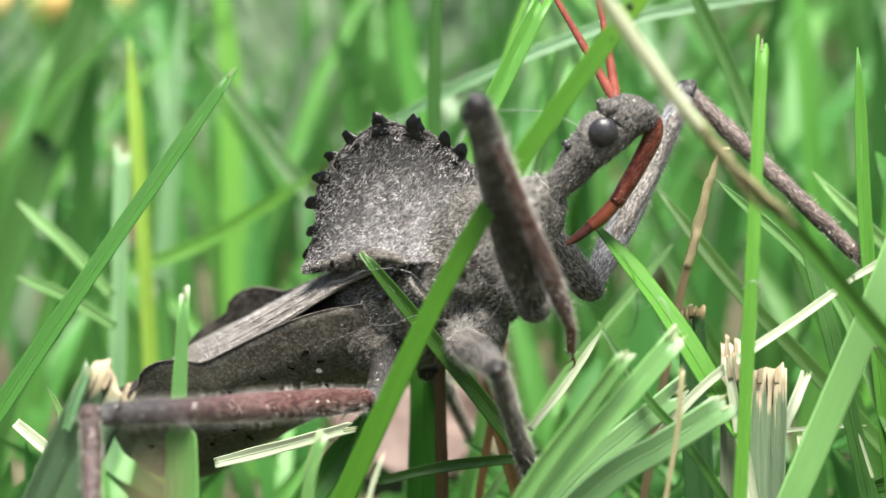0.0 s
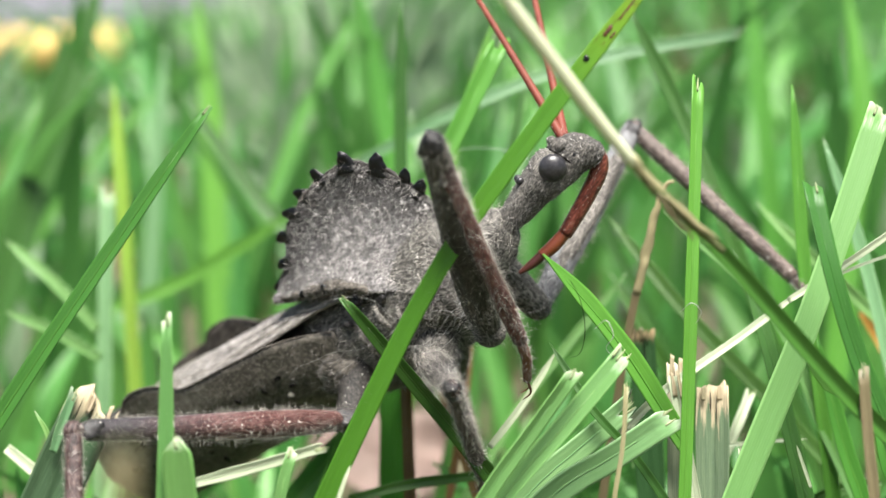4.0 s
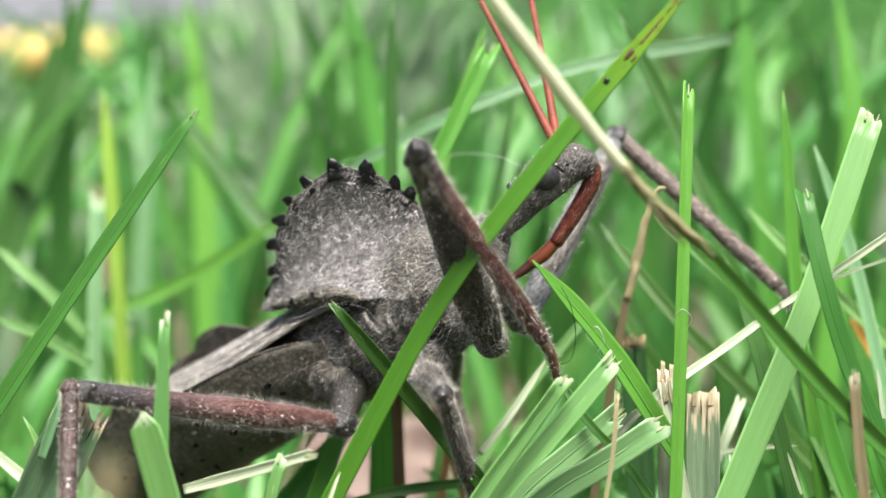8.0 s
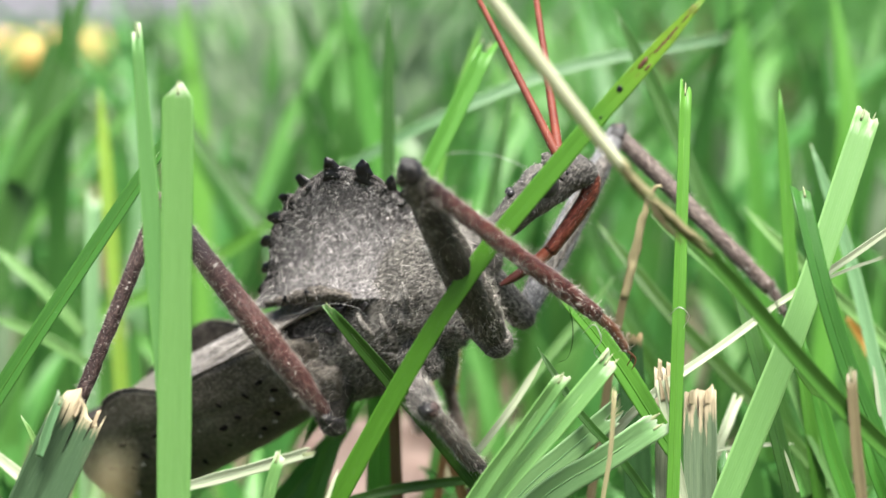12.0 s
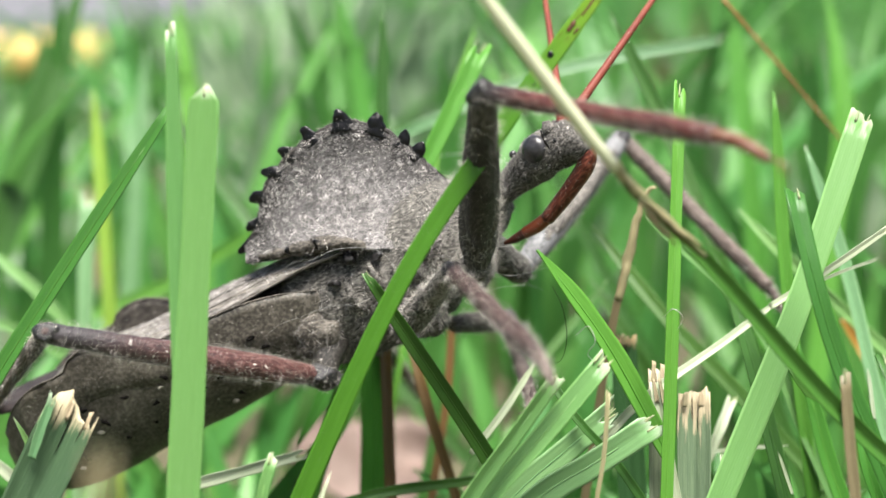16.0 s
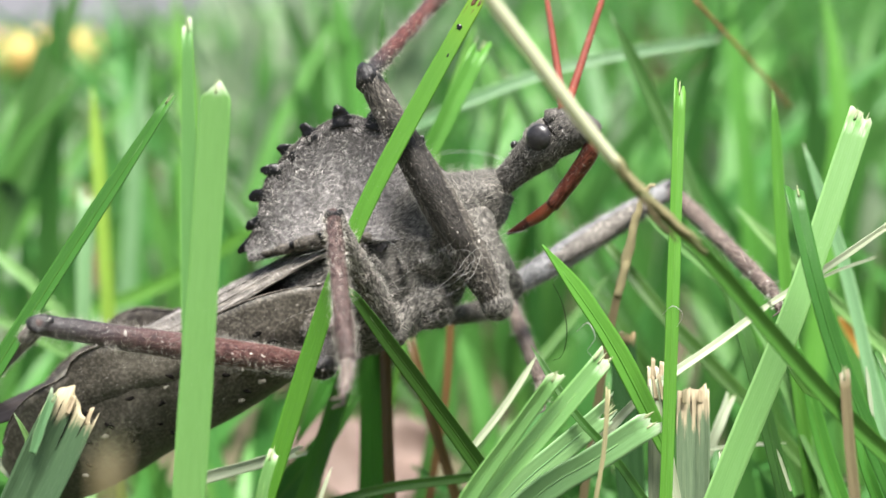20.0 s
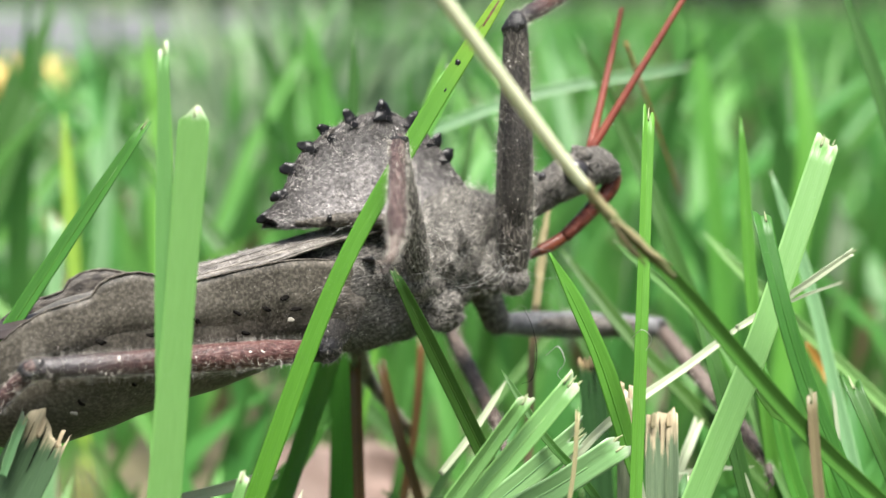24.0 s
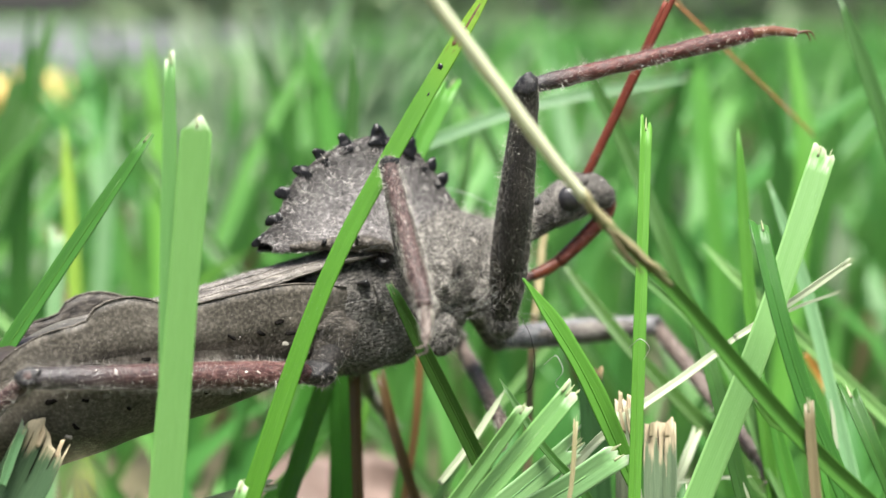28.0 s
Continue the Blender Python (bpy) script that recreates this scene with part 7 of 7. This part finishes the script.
    leg(far_hind_thigh, far_hind_shin, [
        (0.0, (-3.03, 4.02, 18.58), (-2.17, 12.23, 14.99), (-0.39, 20.06, 9.04)),
        (2.0, (-2.76, 4.01, 18.67), (-1.87, 12.25, 15.16), (-0.14, 20.13, 9.24)),
        (3.0, (-2.75, 4.03, 19.42), (-1.87, 12.31, 16.00), (-0.21, 20.28, 10.19)),
        (6.0, (-1.96, 4.03, 20.68), (-0.94, 12.37, 17.45), (0.67, 20.53, 11.91)),
        (8.0, (-2.67, 4.03, 20.31), (-1.67, 12.38, 17.10), (-0.19, 20.62, 11.63)),
        (10.0, (-2.89, 4.03, 20.18), (-1.86, 12.39, 17.01), (-0.46, 20.71, 11.63)),
        (11.5, (-3.40, 4.06, 20.19), (-2.35, 12.43, 17.06), (-1.02, 20.80, 11.76)),
        (12.5, (-3.63, 4.04, 20.22), (-2.58, 12.42, 17.13), (-1.31, 20.85, 11.89)),
        (14.5, (-3.37, 3.79, 21.36), (-2.52, 12.31, 18.59), (-0.86, 20.76, 13.50)),
        (15.0, (-3.38, 3.69, 21.65), (-2.60, 12.24, 18.96), (-0.84, 20.69, 13.90)),
        (15.5, (-3.31, 3.52, 22.04), (-2.60, 12.10, 19.43), (-0.79, 20.56, 14.41)),
        (16.0, (-3.26, 3.34, 22.09), (-2.55, 11.93, 19.48), (-0.73, 20.39, 14.47)),
        (16.5, (-3.24, 3.19, 22.12), (-2.53, 11.78, 19.52), (-0.72, 20.25, 14.53)),
        (17.0, (-3.25, 3.08, 22.17), (-2.53, 11.67, 19.58), (-0.71, 20.14, 14.60)),
        (18.0, (-3.17, 3.07, 22.11), (-2.42, 11.66, 19.52), (-0.56, 20.12, 14.53)),
        (19.0, (-3.17, 3.04, 22.09), (-2.42, 11.62, 19.50), (-0.56, 20.09, 14.51)),
        (20.0, (-3.22, 2.98, 21.98), (-2.47, 11.56, 19.38), (-0.62, 20.02, 14.38)),
        (21.0, (-3.57, 2.64, 22.41), (-2.81, 11.01, 19.19), (-0.68, 19.23, 13.92)),
        (21.5, (-3.69, 2.10, 22.66), (-2.93, 10.35, 19.15), (-0.66, 18.46, 13.75)),
        (23.5, (-3.19, 1.52, 24.27), (-2.27, 9.21, 19.70), (0.68, 16.79, 13.87)),
        (25.0, (-2.72, 1.53, 24.52), (-1.81, 9.25, 19.97), (0.75, 17.26, 14.57)),
        (28.0, (-2.75, 1.53, 24.20), (-1.97, 9.25, 19.64), (-0.28, 17.97, 15.04)),
    ])
    carry(feeler_a, [
        (0.0, (5.84, -2.99, 33.31), (3.44, 6.21, 37.78)),
        (2.0, (5.93, -2.93, 33.13), (2.92, 5.20, 39.05)),
        (3.0, (5.81, -2.93, 33.30), (1.99, 4.40, 39.77)),
        (6.0, (5.93, -2.93, 33.17), (1.63, 2.59, 41.00)),
        (8.0, (6.01, -2.95, 33.10), (2.18, 3.33, 40.60)),
        (10.0, (6.31, -2.99, 32.75), (2.29, 2.92, 40.45)),
        (11.5, (6.06, -3.01, 32.70), (2.26, 2.87, 40.53)),
        (12.5, (6.36, -2.94, 32.50), (2.34, 2.47, 40.55)),
        (14.5, (7.13, -2.51, 32.42), (4.45, 3.60, 40.52)),
        (15.0, (7.24, -3.41, 32.63), (5.25, 3.18, 40.56)),
        (15.5, (6.68, -3.11, 34.06), (5.67, 5.09, 40.54)),
        (16.0, (6.57, -3.29, 34.29), (6.25, 5.13, 40.55)),
        (16.5, (6.59, -2.89, 34.69), (6.71, 5.84, 40.52)),
        (17.0, (6.68, -2.73, 34.72), (6.61, 5.98, 40.59)),
        (18.0, (7.14, -2.02, 34.62), (7.14, 6.65, 40.54)),
        (19.0, (6.87, -1.69, 34.72), (6.85, 7.07, 40.52)),
        (20.0, (6.76, -1.86, 34.68), (6.48, 6.94, 40.41)),
        (21.0, (7.85, 1.30, 34.03), (7.86, 9.63, 40.43)),
        (21.5, (9.25, 1.58, 33.34), (10.75, 9.16, 40.45)),
        (23.5, (10.15, 2.39, 33.70), (12.49, 8.89, 41.62)),
        (25.0, (9.93, 2.37, 33.46), (13.12, 8.99, 40.96)),
        (28.0, (9.97, 2.33, 32.81), (14.09, 1.52, 42.44)),
    ])
    carry(feeler_b, [
        (0.0, (5.84, -2.99, 33.31), (5.67, 6.51, 37.78)),
        (2.0, (5.93, -2.93, 33.13), (4.32, 5.60, 39.04)),
        (3.0, (5.81, -2.93, 33.30), (4.48, 5.24, 39.75)),
        (6.0, (5.93, -2.93, 33.17), (4.70, 3.99, 40.97)),
        (8.0, (6.01, -2.95, 33.10), (4.96, 4.36, 40.57)),
        (10.0, (6.31, -2.99, 32.75), (5.15, 4.10, 40.42)),
        (11.5, (6.06, -3.01, 32.70), (5.29, 3.98, 40.50)),
        (12.5, (6.36, -2.94, 32.50), (5.48, 3.78, 40.51)),
        (14.5, (7.13, -2.51, 32.42), (9.21, 3.85, 40.51)),
        (15.0, (7.24, -3.41, 32.63), (10.90, 2.41, 40.56)),
        (15.5, (6.68, -3.11, 34.06), (11.68, 3.46, 40.55)),
        (16.0, (6.57, -3.29, 34.29), (11.86, 3.26, 40.56)),
        (16.5, (6.59, -2.89, 34.69), (11.26, 4.49, 40.53)),
        (17.0, (6.68, -2.73, 34.72), (10.70, 4.99, 40.60)),
        (18.0, (7.14, -2.02, 34.62), (10.28, 6.06, 40.55)),
        (19.0, (6.87, -1.69, 34.72), (9.77, 6.57, 40.52)),
        (20.0, (6.76, -1.86, 34.68), (9.49, 6.51, 40.41)),
        (21.0, (7.85, 1.30, 34.03), (10.72, 9.11, 40.44)),
        (21.5, (9.25, 1.58, 33.34), (12.75, 8.45, 40.46)),
        (23.5, (10.15, 2.39, 33.70), (14.71, 7.56, 41.63)),
        (25.0, (9.93, 2.37, 33.46), (16.00, 1.15, 41.94)),
        (28.0, (9.97, 2.33, 32.81), (14.33, 1.47, 42.33)),
    ])
    carry(feeler_end, [
        (0.0, (9.84, 22.15, 45.56), (17.66, 30.21, 39.01)),
        (2.0, (10.75, 16.75, 46.88), (18.58, 24.88, 40.43)),
        (3.0, (11.12, 16.61, 47.51), (18.96, 24.78, 41.12)),
        (6.0, (13.01, 16.06, 48.44), (21.04, 24.14, 42.18)),
        (8.0, (12.75, 16.32, 47.72), (20.81, 24.37, 41.46)),
        (10.0, (13.07, 16.35, 47.27), (21.21, 24.34, 41.03)),
        (11.5, (12.94, 16.03, 47.16), (21.13, 23.99, 40.96)),
        (12.5, (12.98, 16.01, 47.05), (21.19, 23.97, 40.87)),
        (14.5, (17.44, 14.87, 40.33), (23.70, 24.91, 34.93)),
        (15.0, (16.73, 14.75, 40.37), (25.35, 17.79, 31.13)),
        (15.5, (17.22, 15.04, 40.37), (25.78, 18.58, 31.24)),
        (16.0, (17.71, 15.02, 40.38), (26.21, 19.00, 31.39)),
        (16.5, (17.54, 15.09, 40.37), (26.01, 19.76, 31.67)),
        (17.0, (16.33, 14.92, 40.47), (24.53, 19.42, 31.45)),
        (18.0, (16.25, 14.75, 40.10), (24.36, 20.43, 31.67)),
        (19.0, (16.42, 14.81, 40.41), (24.06, 21.69, 32.46)),
        (20.0, (16.02, 14.77, 40.29), (23.77, 22.42, 33.20)),
        (21.0, (15.66, 14.85, 40.36), (22.44, 23.33, 33.21)),
        (21.5, (14.33, 14.85, 40.38), (20.28, 23.60, 32.84)),
        (23.5, (13.56, 13.89, 39.59), (18.26, 20.69, 29.56)),
        (25.0, (13.78, 13.33, 38.91), (18.69, 20.39, 29.16)),
        (28.0, (16.45, 13.62, 42.70), (26.03, 16.32, 34.33)),
    ])



motions()
